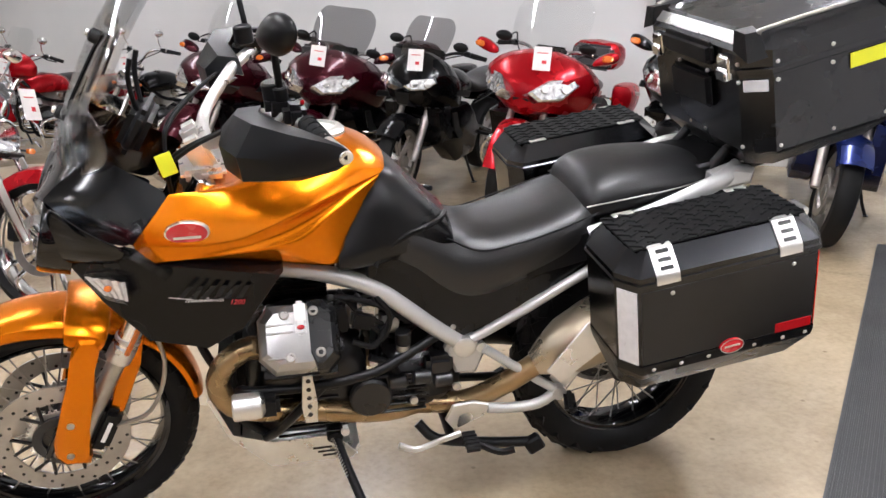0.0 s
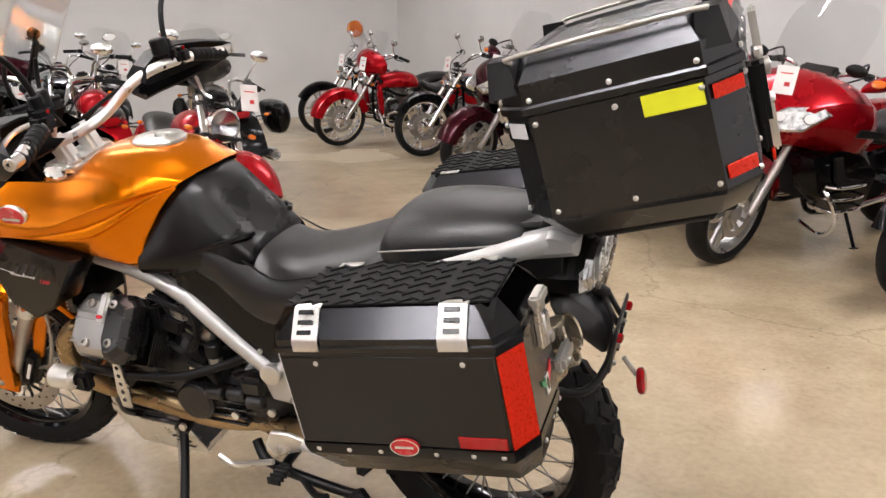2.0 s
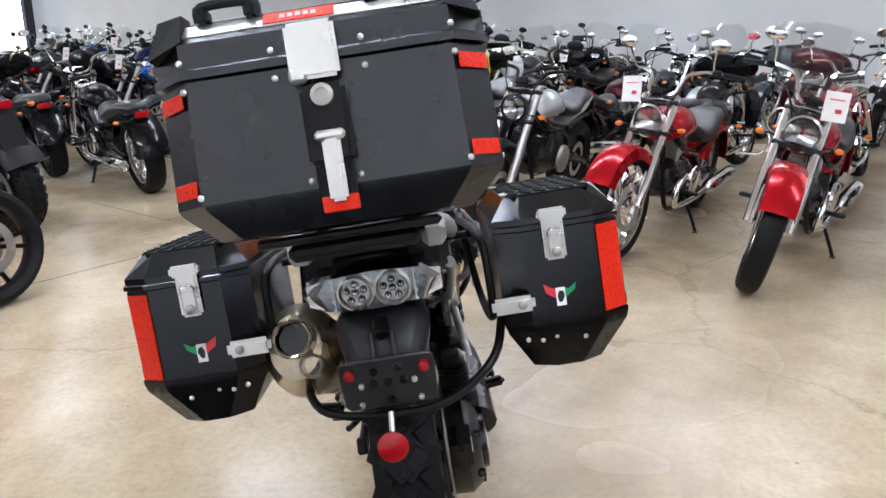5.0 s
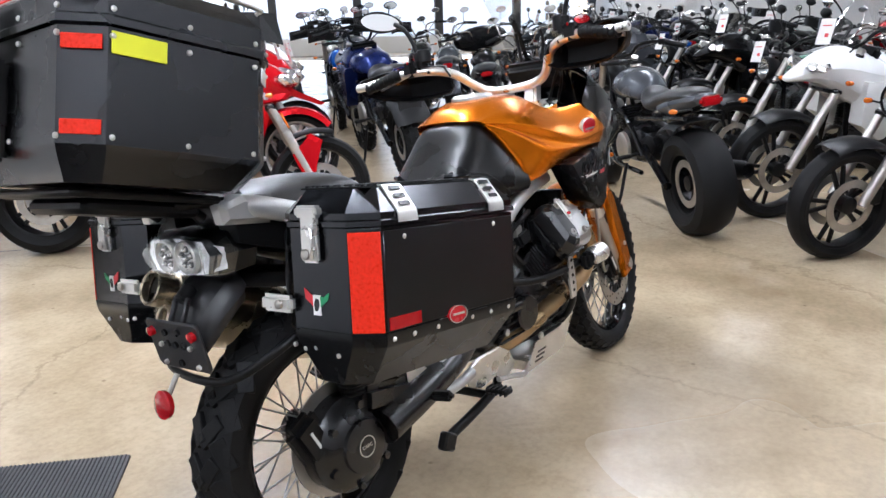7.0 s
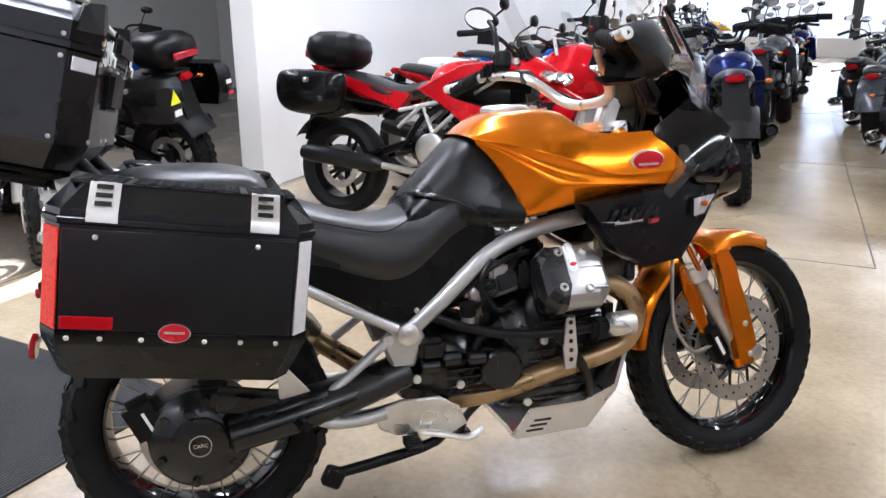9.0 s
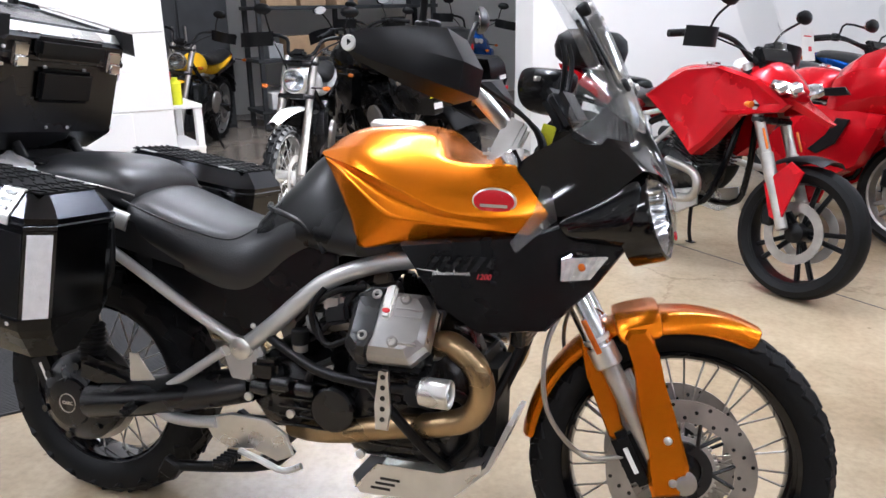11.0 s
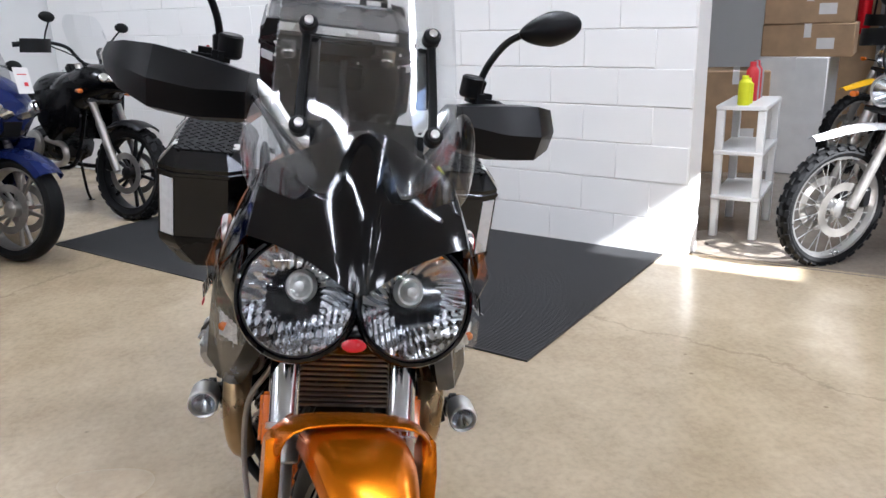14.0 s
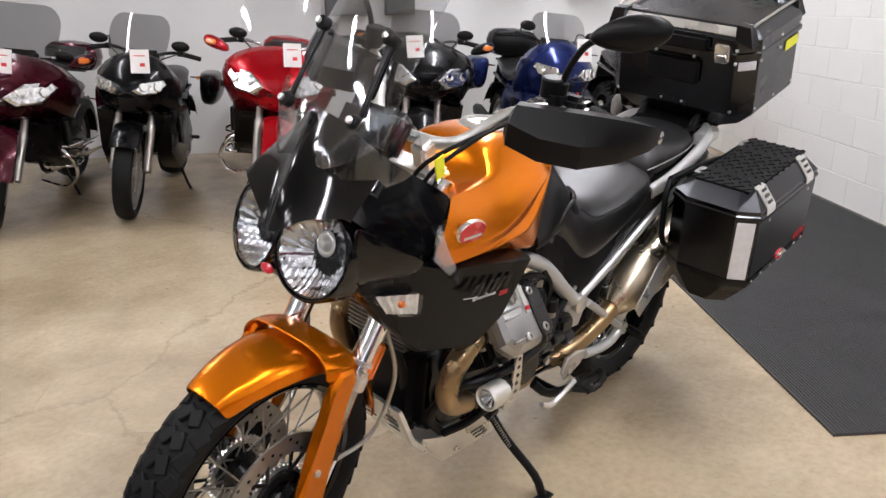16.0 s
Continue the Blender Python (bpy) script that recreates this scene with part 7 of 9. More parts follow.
def motorbike(front, yaw, style, body, label, second=None, steer=0.0, screen=None, lean=-7.0, tag=True, rear=None, boxes=False, seat_mat=None, trim=None, knobs=False, bags=None, group="", wide=0.0):
    """One parked motorcycle. front (or rear): the floor point under that wheel, in room axes."""
    S = STYLES[style]
    wb = S["wb"]
    head = Vector((math.cos(radians(yaw)), math.sin(radians(yaw)), 0))
    p = ab(*front) - head * wb / 2 if rear is None else ab(*rear) + head * wb / 2
    ob = thing("motorcycle", Matrix.Translation(p) @ Matrix.Rotation(radians(yaw), 4, "Z") @ Matrix.Rotation(radians(lean), 4, "X"), label, "motorcycle", group)
    second, trim, seat_mat = second or body, trim or M_CHROME, seat_mat or M_SEAT
    xf, xr, Rf, Rr, wf, wr = wb / 2, -wb / 2, S["Rf"], S["Rr"], S["wf"], wide or S["wr"]
    rim_mat = S["rim"]
    hz, hx = S["bar"][1], S["bar"][0]
    ft, fb = Vector((S["yoke"][0], 0, S["yoke"][1])), Vector((xf - 0.03, 0, Rf + 0.01))
    axis = (ft - fb).normalized()
    pv = Matrix.Translation(ft) @ Matrix.Rotation(radians(steer), 4, axis) @ Matrix.Translation(-ft)
    bg_wheel("front_wheel", ob, xf, Rf, wf, rim_mat, S["wheel"], pv, knobs)
    bg_wheel("rear_wheel", ob, xr, Rr, wr, rim_mat, S["wheel"], Matrix(), knobs)

    def add(name, bm, m, turn=False, sub=0, sharp=40, label=""):
        o = part(name, bm, m, ob, label, sharp, sub)
        if turn:
            o.matrix_basis = pv
        return o

    if style == "tourer":
        for s in (1, -1):
            bm = B()
            loft(bm, [[(0.34, s * 0.32, 1.02), (0.36, s * 0.33, 1.07), (0.44, s * 0.34, 1.06), (0.48, s * 0.33, 1.00)], [(0.33, s * 0.42, 1.02), (0.35, s * 0.43, 1.13), (0.45, s * 0.43, 1.13), (0.50, s * 0.42, 1.03)], [(0.34, s * 0.52, 1.05), (0.36, s * 0.52, 1.13), (0.42, s * 0.51, 1.13), (0.45, s * 0.51, 1.06)]])
            pod = add("mirror_pod", bm, body, sub=2, sharp=80)
            bm = B()
            loft(bm, [[(0.462, s * 0.40, 1.045), (0.462, s * 0.50, 1.06), (0.452, s * 0.50, 1.112), (0.452, s * 0.40, 1.112)], [(0.500, s * 0.41, 1.052), (0.474, s * 0.50, 1.066), (0.462, s * 0.50, 1.106), (0.480, s * 0.41, 1.106)]])
            part("pod_signal", bm, M_AMBER, pod, "amber turn signal", sub=1)
    fy = max(0.09, wf * 0.5 + 0.045)
    for s in (1, -1):
        y = Vector((0, s * fy, 0))
        mid = ft.lerp(fb, 0.52)
        bm = B()
        cyl(bm, ft + y - (fb - ft) * 0.06, mid + y, 0.024, n=12)
        cyl(bm, mid + y, fb + y, 0.030 if style != "dirt" else 0.024, 0.026, n=12, bevel=0.003)
        add("fork_leg", bm, S["fork"], True)
        bm = B()
        box(bm, (0.06, 0.05, 0.10), Matrix.Translation((xf - 0.12, s * (fy - 0.02), Rf + 0.06)), 0.012)
        add("brake_caliper", bm, M_SATIN, True)
    for t in (0.0, 0.30):
        bm = B()
        box(bm, (0.06, fy * 2 + 0.05, 0.035), Matrix.Translation(ft.lerp(fb, t)), 0.01)
        add("fork_yoke", bm, M_ENGINE, True)
    if S["high_fender"]:
        bm = B()
        sheet(bm, [[(xf - 0.26 + 0.075 * k, f * (0.075 - 0.007 * k), Rf * 2 + 0.10 + 0.015 * math.sin(k * 0.7) - 0.004 * k - 0.02 * f * f) for f in (-1, -0.5, 0, 0.5, 1)] for k in range(7)], 0.004)
        add("front_fender", bm, second, True)
    else:
        add("front_fender", fender_shell(xf, Rf, wf + 0.03, S["fend"][0], S["fend"][1], flare=S["flare"]), body if style in ("cruiser", "bagger", "tourer", "sport") else M_SATIN, True)
    add("rear_fender", fender_shell(xr, Rr, (wr if wide else wr + 0.05), *((52, 100) if wide else S["rfend"]), 0.05, S["flare"]), body if style in ("cruiser", "bagger") else M_MATTE)
    # engine and frame
    ez = S["engine_z"]
    bm = B()
    loft(bm, mirror_rings([(0.28, [(0, ez + 0.10), (0.10, ez + 0.09), (0.14, ez), (0.11, ez - 0.14), (0, ez - 0.15)]), (0.0, [(0, ez + 0.15), (0.13, ez + 0.13), (0.18, ez), (0.14, ez - 0.15), (0, ez - 0.16)]), (-0.30, [(0, ez + 0.12), (0.10, ez + 0.11), (0.14, ez), (0.11, ez - 0.12), (0, ez - 0.13)])]))
    eng = add("engine", bm, M_ENGINE, sub=1)
    for s in (1, -1):
        bm = B()
        lathe(bm, [(0.100, 0.0), (0.098, 0.022), (0.080, 0.034), (0.03, 0.036)], Matrix.Translation((-0.06, s * 0.165, ez - 0.02)) @ Matrix.Rotation(radians(-90 * s), 4, "X"), 26)
        part("engine_cover", bm, trim if style in ("cruiser", "bagger", "tourer") else M_STEEL, eng)
    if S["twin"]:
        for tilt in (-24, 24):
            m = Matrix.Translation((0.03, 0, ez + 0.10)) @ Matrix.Rotation(radians(tilt), 4, "Y")
            bm = B()
            cyl(bm, m @ Vector((0, 0, 0)), m @ Vector((0, 0, 0.20)), 0.05, n=14)
            box(bm, (0.11, 0.15, 0.035), m @ pose(0, 0, 0.215), 0.012)
            cp = part("cylinder", bm, trim if tilt < 0 else M_STEEL, eng)
            fin = None
            for k in range(9):
                if fin is None:
                    fin = part("cooling_fin", box(B(), (0.12, 0.17, 0.008), Matrix(), 0.003), trim if tilt < 0 else M_STEEL, cp)
                    fin.matrix_basis = m @ pose(0, 0, 0.03)
                else:
                    o = new("cooling_fin", fin.data)
                    o.parent, o.matrix_basis = cp, m @ pose(0, 0, 0.03 + k * 0.018)
        bm = B()
        lathe(bm, [(0.085, 0.0), (0.085, 0.03), (0.06, 0.045)], Matrix.Translation((0.03, -0.13, ez + 0.24)) @ Matrix.Rotation(radians(90), 4, "X"), 24)
        add("air_cleaner", bm, trim)
    else:
        bm = B()
        box(bm, (0.17, 0.24, 0.17), Matrix.Translation((0.14, 0, ez + 0.12)) @ pose(0, 0, 0, 0, 18, 0), 0.02)
        block = add("cylinder_block", bm, M_ENGINE)
        fin = None
        for k in range(8):
            m = Matrix.Translation((0.14, 0, ez + 0.06 + k * 0.018)) @ pose(0, 0, 0, 0, 18, 0)
            if fin is None:
                fin = part("cooling_fin", box(B(), (0.22, 0.30, 0.008), Matrix(), 0.003), M_ENGINE, block)
                fin.matrix_basis = m
            else:
                o = new("cooling_fin", fin.data)
                o.parent, o.matrix_basis = block, m
    for s in (1, -1):
        bm = B()
        tube(bm, [(ft.x - 0.04, s * 0.05, ft.z - 0.10), (0.20, s * 0.13, S["tank_z"] - 0.24), (-0.10, s * 0.15, S["tank_z"] - 0.32), (-0.28, s * 0.14, ez - 0.05)], 0.018, 8, 4)
        tube(bm, [(ft.x - 0.03, s * 0.05, ft.z - 0.18), (0.36, s * 0.10, ez), (0.26, s * 0.13, ez - 0.17), (-0.22, s * 0.13, ez - 0.17)], 0.016, 8, 4)
        tube(bm, [(-0.26, s * 0.12, ez), (xr + 0.02, s * (wr / 2 + 0.05), Rr)], 0.026, 8, 1)
        tube(bm, [(-0.20, s * 0.13, S["seat_z"] - 0.16), (xr - 0.12, s * 0.11, S["seat_z"] - 0.08)], 0.014, 8, 1)
        add("frame_tube", bm, S["frame"])
        bm = B()
        tube(bm, [(0.05, s * 0.15, ez + 0.02), (0.27, s * 0.17, ez - 0.02), (0.25, s * 0.17, ez - 0.14), (-0.1, s * 0.18, ez - 0.16), (-0.38, s * 0.19, ez - 0.14)], 0.022, 10, 4)
        if s < 0 or S["pipes"] == 2:
            add("exhaust_header", bm, trim if style in ("cruiser", "bagger", "tourer") else M_STEEL)
        else:
            bm.free()
        bm = B()
        box(bm, (0.04, 0.10, 0.025), pose(S["peg"], s * 0.24, ez - 0.05), 0.008)
        cyl(bm, (S["peg"], s * 0.13, ez - 0.04), (S["peg"], s * 0.21, ez - 0.05), 0.012, n=8)
        add("footpeg", bm, M_MATTE)
    for s in ((1, -1) if S["pipes"] == 2 else (-1,)):
        bm = B()
        e = S["muffler"]
        q0, q1 = Vector((-0.38, s * 0.19, ez - 0.14)), Vector((xr - 0.18, s * 0.22, e))
        w2 = (q1 - q0).normalized()
        sd, up = frame_of(w2)
        bridge(bm, [ring(bm, q0 + w2 * d, sd, up, r, 16, 1.1) for d, r in ((0, 0.024), (0.08, 0.048), ((q1 - q0).length * 0.9, 0.050), ((q1 - q0).length, 0.038), ((q1 - q0).length - 0.04, 0.026))])
        add("silencer", bm, trim if style in ("cruiser", "bagger", "tourer") else (M_SATIN if style != "dirt" else M_STEEL))
    # tank, seat, tail
    tz, sz = S["tank_z"], S["seat_z"]
    tw = S["tank_w"]
    x0, x1 = S["tank_x"]
    rows = []
    for t, top, wd in ((0.0, -0.10, 0.55), (0.10, -0.035, 0.78), (0.35, 0.0, 0.95), (0.65, 0.0, 1.0), (0.90, -0.03, 0.80), (1.0, -0.08, 0.50)):
        x = x0 + (x1 - x0) * t
        rows.append((x, [(0, tz + top), (tw * wd * 0.55, tz + top - 0.012), (tw * wd, tz + top - 0.09), (tw * wd * 0.92, tz - 0.19), (0, tz - 0.21)]))
    bm = B()
    loft(bm, mirror_rings(rows))
    add("fuel_tank", bm, body, sub=2, sharp=70)
    bm = B()
    lathe(bm, [(0.035, 0), (0.035, 0.010), (0.026, 0.014)], pose((x0 + x1) / 2 + 0.02, 0, tz - 0.004), 18)
    add("filler_cap", bm, M_CHROME)
    rows = []
    for x, top, wd, th in S["seat"]:
        rows.append((x, [(0, sz + top), (wd * 0.6, sz + top - 0.006), (wd, sz + top - 0.04), (wd * 0.95, sz + top - th), (0, sz + top - th - 0.01)]))
    bm = B()
    loft(bm, mirror_rings(rows))
    add("seat", bm, seat_mat, sub=2, sharp=70)
    bm = B()
    tl = S["tail"]
    loft(bm, mirror_rings([(-0.28, [(0, sz - 0.07), (0.12, sz - 0.08), (0.14, sz - 0.14), (0.10, sz - 0.22), (0, sz - 0.22)]), (xr + 0.05, [(0, tl - 0.02), (0.12, tl - 0.03), (0.14, tl - 0.07), (0.10, tl - 0.15), (0, tl - 0.15)]), (xr - 0.20, [(0, tl), (0.07, tl - 0.01), (0.08, tl - 0.03), (0.05, tl - 0.07), (0, tl - 0.07)])]))
    add("tail_section", bm, body, sub=1)
    bm = B()
    box(bm, (0.05, 0.12, 0.05), pose(xr - 0.21, 0, tl - 0.045), 0.014, 2)
    add("tail_light", bm, M_REDLENS)
    bm = B()
    loft(bm, [[(xr - 0.17, -0.08, tl - 0.06), (xr - 0.17, 0.08, tl - 0.06), (xr - 0.15, 0.08, tl - 0.07), (xr - 0.15, -0.08, tl - 0.07)], [(xr - Rr * 0.85, -0.09, Rr + 0.16), (xr - Rr * 0.85, 0.09, Rr + 0.16), (xr - Rr * 0.85 + 0.015, 0.09, Rr + 0.15), (xr - Rr * 0.85 + 0.015, -0.09, Rr + 0.15)]])
    if wide:
        bm.free()
    else:
        add("plate_holder", bm, M_MATTE)
    for s in (1, -1):
        for x, z, turn in ((ft.x + 0.10, ft.z - 0.14, True), (xr - 0.18, tl - 0.08, False)):
            if style == "tourer" and turn:
                continue
            wd = 0.20 if style not in ("tourer", "sport") else 0.17
            bm = B()
            lathe(bm, [(0.009, -0.024), (0.019, -0.010), (0.019, 0.010), (0.012, 0.015)], Matrix.Translation((x, s * wd, z)) @ ALONG_X @ Matrix.Diagonal((0.8, 1.2, 1, 1)), 16)
            sig = add("turn_signal", bm, M_AMBER, turn)
            bm = B()
            cyl(bm, (x - 0.01, s * 0.10, z), (x - 0.01, s * (wd - 0.012), z), 0.006, n=6)
            part("stalk", bm, M_SATIN, sig)
    # bars and mirrors
    bw = S["bar_w"]
    bm = B()
    tube(bm, [(hx - 0.14, bw, hz - 0.02), (hx - 0.06, bw * 0.62, hz + 0.01), (hx, bw * 0.3, hz - 0.01), (ft.x - 0.01, 0.07, ft.z + 0.05), (ft.x - 0.01, -0.07, ft.z + 0.05), (hx, -bw * 0.3, hz - 0.01), (hx - 0.06, -bw * 0.62, hz + 0.01), (hx - 0.14, -bw, hz - 0.02)], 0.012, 8, 4)
    add("handlebar", bm, trim if style in ("cruiser", "bagger", "tourer") else M_SATIN, True)
    for s in (1, -1):
        bm = B()
        cyl(bm, (hx - 0.145, s * (bw + 0.005), hz - 0.021), (hx - 0.085, s * bw * 0.72, hz + 0.004), 0.018, n=10)
        box(bm, (0.045, 0.05, 0.04), Matrix.Translation((hx - 0.06, s * bw * 0.66, hz + 0.008)), 0.01)
        tube(bm, [(hx - 0.03, s * bw * 0.66, hz), (hx - 0.02, s * bw * 0.8, hz - 0.008), (hx - 0.07, s * bw, hz - 0.02)], 0.006, 6, 3)
        add("grip", bm, M_RUBBER, True)
        bm = B()
        mx, my, mz = hx + S["mirror"][0], s * (bw * 0.72), hz + S["mirror"][1]
        tube(bm, [(hx - 0.05, s * bw * 0.62, hz + 0.02), (hx - 0.02, s * bw * 0.64, hz + 0.08), (mx, my * 0.95, mz)], 0.006, 6, 3)
        bmesh.ops.create_uvsphere(bm, u_segments=16, v_segments=9, radius=1.0, matrix=Matrix.Translation((mx, my, mz + 0.02)) @ Matrix.Diagonal((0.017, 0.060, 0.035, 1)))
        mi = add("mirror", bm, trim if style in ("cruiser", "bagger") else M_SATIN, True)
        bm = B()
        prism(bm, [(0.052 * math.cos(a), 0.029 * math.sin(a)) for a in [2 * math.pi * k / 18 for k in range(18)]], Matrix.Translation((mx - 0.0155, my, mz + 0.02)) @ pose(0, 0, 0, 90, 0, 90), 0.006)
        part("mirror_face", bm, M_MIRROR, mi)
    if style in ("adv", "dirt", "cross"):
        for s in (1, -1):
            bm = B()
            sheet(bm, [[(hx - 0.02 + 0.06 * math.sin(math.pi * u), s * (bw * 0.55 + (bw * 0.55) * u), hz + dz - 0.02 * u) for dz in (-0.055, -0.015, 0.035)] for u in (0, 0.25, 0.5, 0.75, 1.0)], 0.006)
            add("hand_guard", bm, M_SATIN, True)
    if style in ("tourer", "bagger"):
        for s in (1, -1):
            bm = B()
            tube(bm, [(0.40, s * 0.10, ez + 0.05), (0.44, s * 0.30, ez + 0.02), (0.42, s * 0.38, ez - 0.12), (0.38, s * 0.30, ez - 0.24), (0.34, s * 0.12, ez - 0.22)], 0.013, 8, 4)
            add("engine_guard", bm, M_CHROME)
    if style == "tourer":
        for s in (1, -1):
            for k in range(3):
                bm = B()
                tube(bm, [(0.44 - 0.02 * k, s * 0.27, ez + 0.05 - 0.07 * k), (0.38, s * 0.345, ez + 0.05 - 0.07 * k), (0.16, s * 0.350, ez + 0.05 - 0.07 * k), (0.10, s * 0.29, ez + 0.05 - 0.07 * k)], 0.009, 8, 4)
                add("chrome_slat", bm, M_CHROME)
    if style == "bagger":
        bm = B()
        loft(bm, mirror_rings([(0.34, [(0, 1.13), (0.22, 1.11), (0.37, 1.01), (0.35, 0.88), (0.12, 0.82), (0, 0.82)]), (0.46, [(0, 1.11), (0.20, 1.09), (0.32, 1.00), (0.30, 0.89), (0.11, 0.83), (0, 0.83)]), (0.54, [(0, 1.05), (0.14, 1.03), (0.20, 0.97), (0.18, 0.90), (0.08, 0.85), (0, 0.85)]), (0.57, [(0, 1.00), (0.07, 0.99), (0.10, 0.95), (0.09, 0.91), (0.05, 0.87), (0, 0.87)])]))
        add("bar_fairing", bm, body, True, sub=1, sharp=40)
        for s in (1, -1):
            bm = B()
            loft(bm, [[(0.40, s * 0.15, 0.78), (0.46, s * 0.16, 0.78), (0.46, s * 0.30, 0.76), (0.40, s * 0.31, 0.76)], [(0.38, s * 0.16, 0.58), (0.45, s * 0.17, 0.58), (0.45, s * 0.33, 0.56), (0.38, s * 0.34, 0.56)], [(0.34, s * 0.15, 0.36), (0.40, s * 0.16, 0.36), (0.40, s * 0.26, 0.36), (0.34, s * 0.27, 0.36)]])
            add("leg_shield", bm, body, sub=1, sharp=40)
    # lamps and fairings
    if S["fairing"] is None:
        lx, lz, lr = ft.x + 0.13, ft.z - 0.10, S["lamp"]
        m = Matrix.Translation((lx, 0, lz)) @ ALONG_X
        bm = B()
        lathe(bm, [(0.02, -0.13), (lr * 0.75, -0.10), (lr, -0.03), (lr + 0.004, 0.0), (lr - 0.006, 0.010), (lr - 0.010, 0.0), (lr - 0.012, -0.03)], m, 28, caps=False)
        lp = add("headlight", bm, trim if style != "naked" else M_SATIN, True)
        bm = B()
        lathe(bm, [(0.01, -0.05), (lr * 0.5, -0.035), (lr - 0.012, -0.002)], m, 24, caps=False)
        part("reflector", bm, M_REFLECTOR, lp)
        bm = B()
        lathe(bm, [(lr - 0.010, 0.001), (lr * 0.6, 0.012), (0.001, 0.017)], m, 24, caps=False)
        part("lens", bm, M_LENS, lp)
        bm = B()
        box(bm, (0.05, 0.10, 0.06), Matrix.Translation((ft.x + 0.03, 0, ft.z + 0.06)) @ pose(0, 0, 0, 0, -30, 0), 0.018, 2)
        add("instrument", bm, M_SATIN, True)
    else:
        bm = B()
        loft(bm, mirror_rings(S["fairing"]))
        fa = add("front_fairing", bm, second if S["fairing_second"] else body, sub=1, sharp=24)
        for s in (1, -1):
            bm = B()
            c, (ly, lz) = S["fairing"][-1][0], S["lamp_at"]
            a, b2 = S["lamp_size"]
            m = Matrix.Translation((c - S.get("lamp_back", 0.02), s * ly, lz)) @ Matrix.Rotation(radians(s * S.get("lamp_yaw", 24)), 4, "Z") @ Matrix.Rotation(radians(90 - 20), 4, "Y")
            wedge = [(-1, -0.3), (-0.6, -0.9), (0.3, -0.75), (1, 0.35), (0.85, 1.0), (-0.2, 0.65)]
            loft(bm, [[m @ Vector((-v * b2 * k, s * u * a * k, h)) for u, v in wedge] for k, h in ((1.0, -0.05), (1.0, 0.026), (0.86, 0.040))])
            hl = part("headlight", bm, M_LENSPLASTIC, ob, "clear faceted headlight", sharp=20)
            for d in (-0.4, 0.4):
                bm = B()
                lathe(bm, [(0.030, 0.040), (0.026, 0.050), (0.008, 0.048)], m @ Matrix.Translation((0, d * a, 0)), 16)
                part("projector", bm, M_CHROME, hl)
        if S["belly"] is not None:
            for s in (1, -1):
                bm = B()
                loft(bm, [[(x, s * 0.13, z) for x, z in S["belly"]], [(x, s * (S["belly_y"] - 0.02 * (x > 0.45)), z) for x, z in S["belly"]], [(0.1 + (x - 0.1) * 0.88, s * (S["belly_y"] + 0.02 - 0.03 * (x > 0.45)), 0.62 + (z - 0.62) * 0.85) for x, z in S["belly"]]])
                add("side_fairing", bm, body if style != "tourer" else P_BLACK, sharp=45)
        if style in ("sport", "tourer"):
            fz = S["lamp_at"][1]
            bm = B()
            loft(bm, [[(c - 0.10, -0.10, fz - 0.06), (c - 0.10, 0.10, fz - 0.06), (c - 0.10, 0.07, fz - 0.17), (c - 0.10, -0.07, fz - 0.17)], [(c - 0.005, -0.055, fz - 0.065), (c - 0.005, 0.055, fz - 0.065), (c - 0.03, 0.045, fz - 0.15), (c - 0.03, -0.045, fz - 0.15)]])
            part("nose_intake", bm, M_MATTE, fa, sharp=30)
            bm = B()
            box(bm, (0.10, 0.30 if style == "tourer" else 0.24, 0.26), Matrix.Translation((0.33, 0, ez + 0.05)) @ pose(0, 0, 0, 0, -12, 0), 0.02)
            add("radiator", bm, M_MATTE)
            for s in (1, -1):
                bm = B()
                prism(bm, [(0.46, 0.66), (0.40, 0.52), (0.30, 0.45), (0.24, 0.47), (0.34, 0.56), (0.38, 0.66)], Matrix.Translation((0, s * (S["belly_y"] + 0.012), 0)) @ XZ, 0.014, 0.004)
                part("side_vent", bm, M_MATTE, fa)
                bm = B()
                prism(bm, [(0.18, 0.80), (0.40, 0.83), (0.44, 0.79), (0.22, 0.76)], Matrix.Translation((0, s * (S["belly_y"] + (0.085 if style == "tourer" else 0.020)), 0)) @ XZ, 0.012, 0.004)
                part("side_trim", bm, M_SATIN, fa)
        bm = B()
        box(bm, (0.06, 0.24, 0.10), Matrix.Translation((S["fairing"][1][0], 0, S["fairing"][1][1][0][1] - 0.02)) @ pose(0, 0, 0, 0, -30, 0), 0.02, 2)
        add("instrument", bm, M_SATIN)
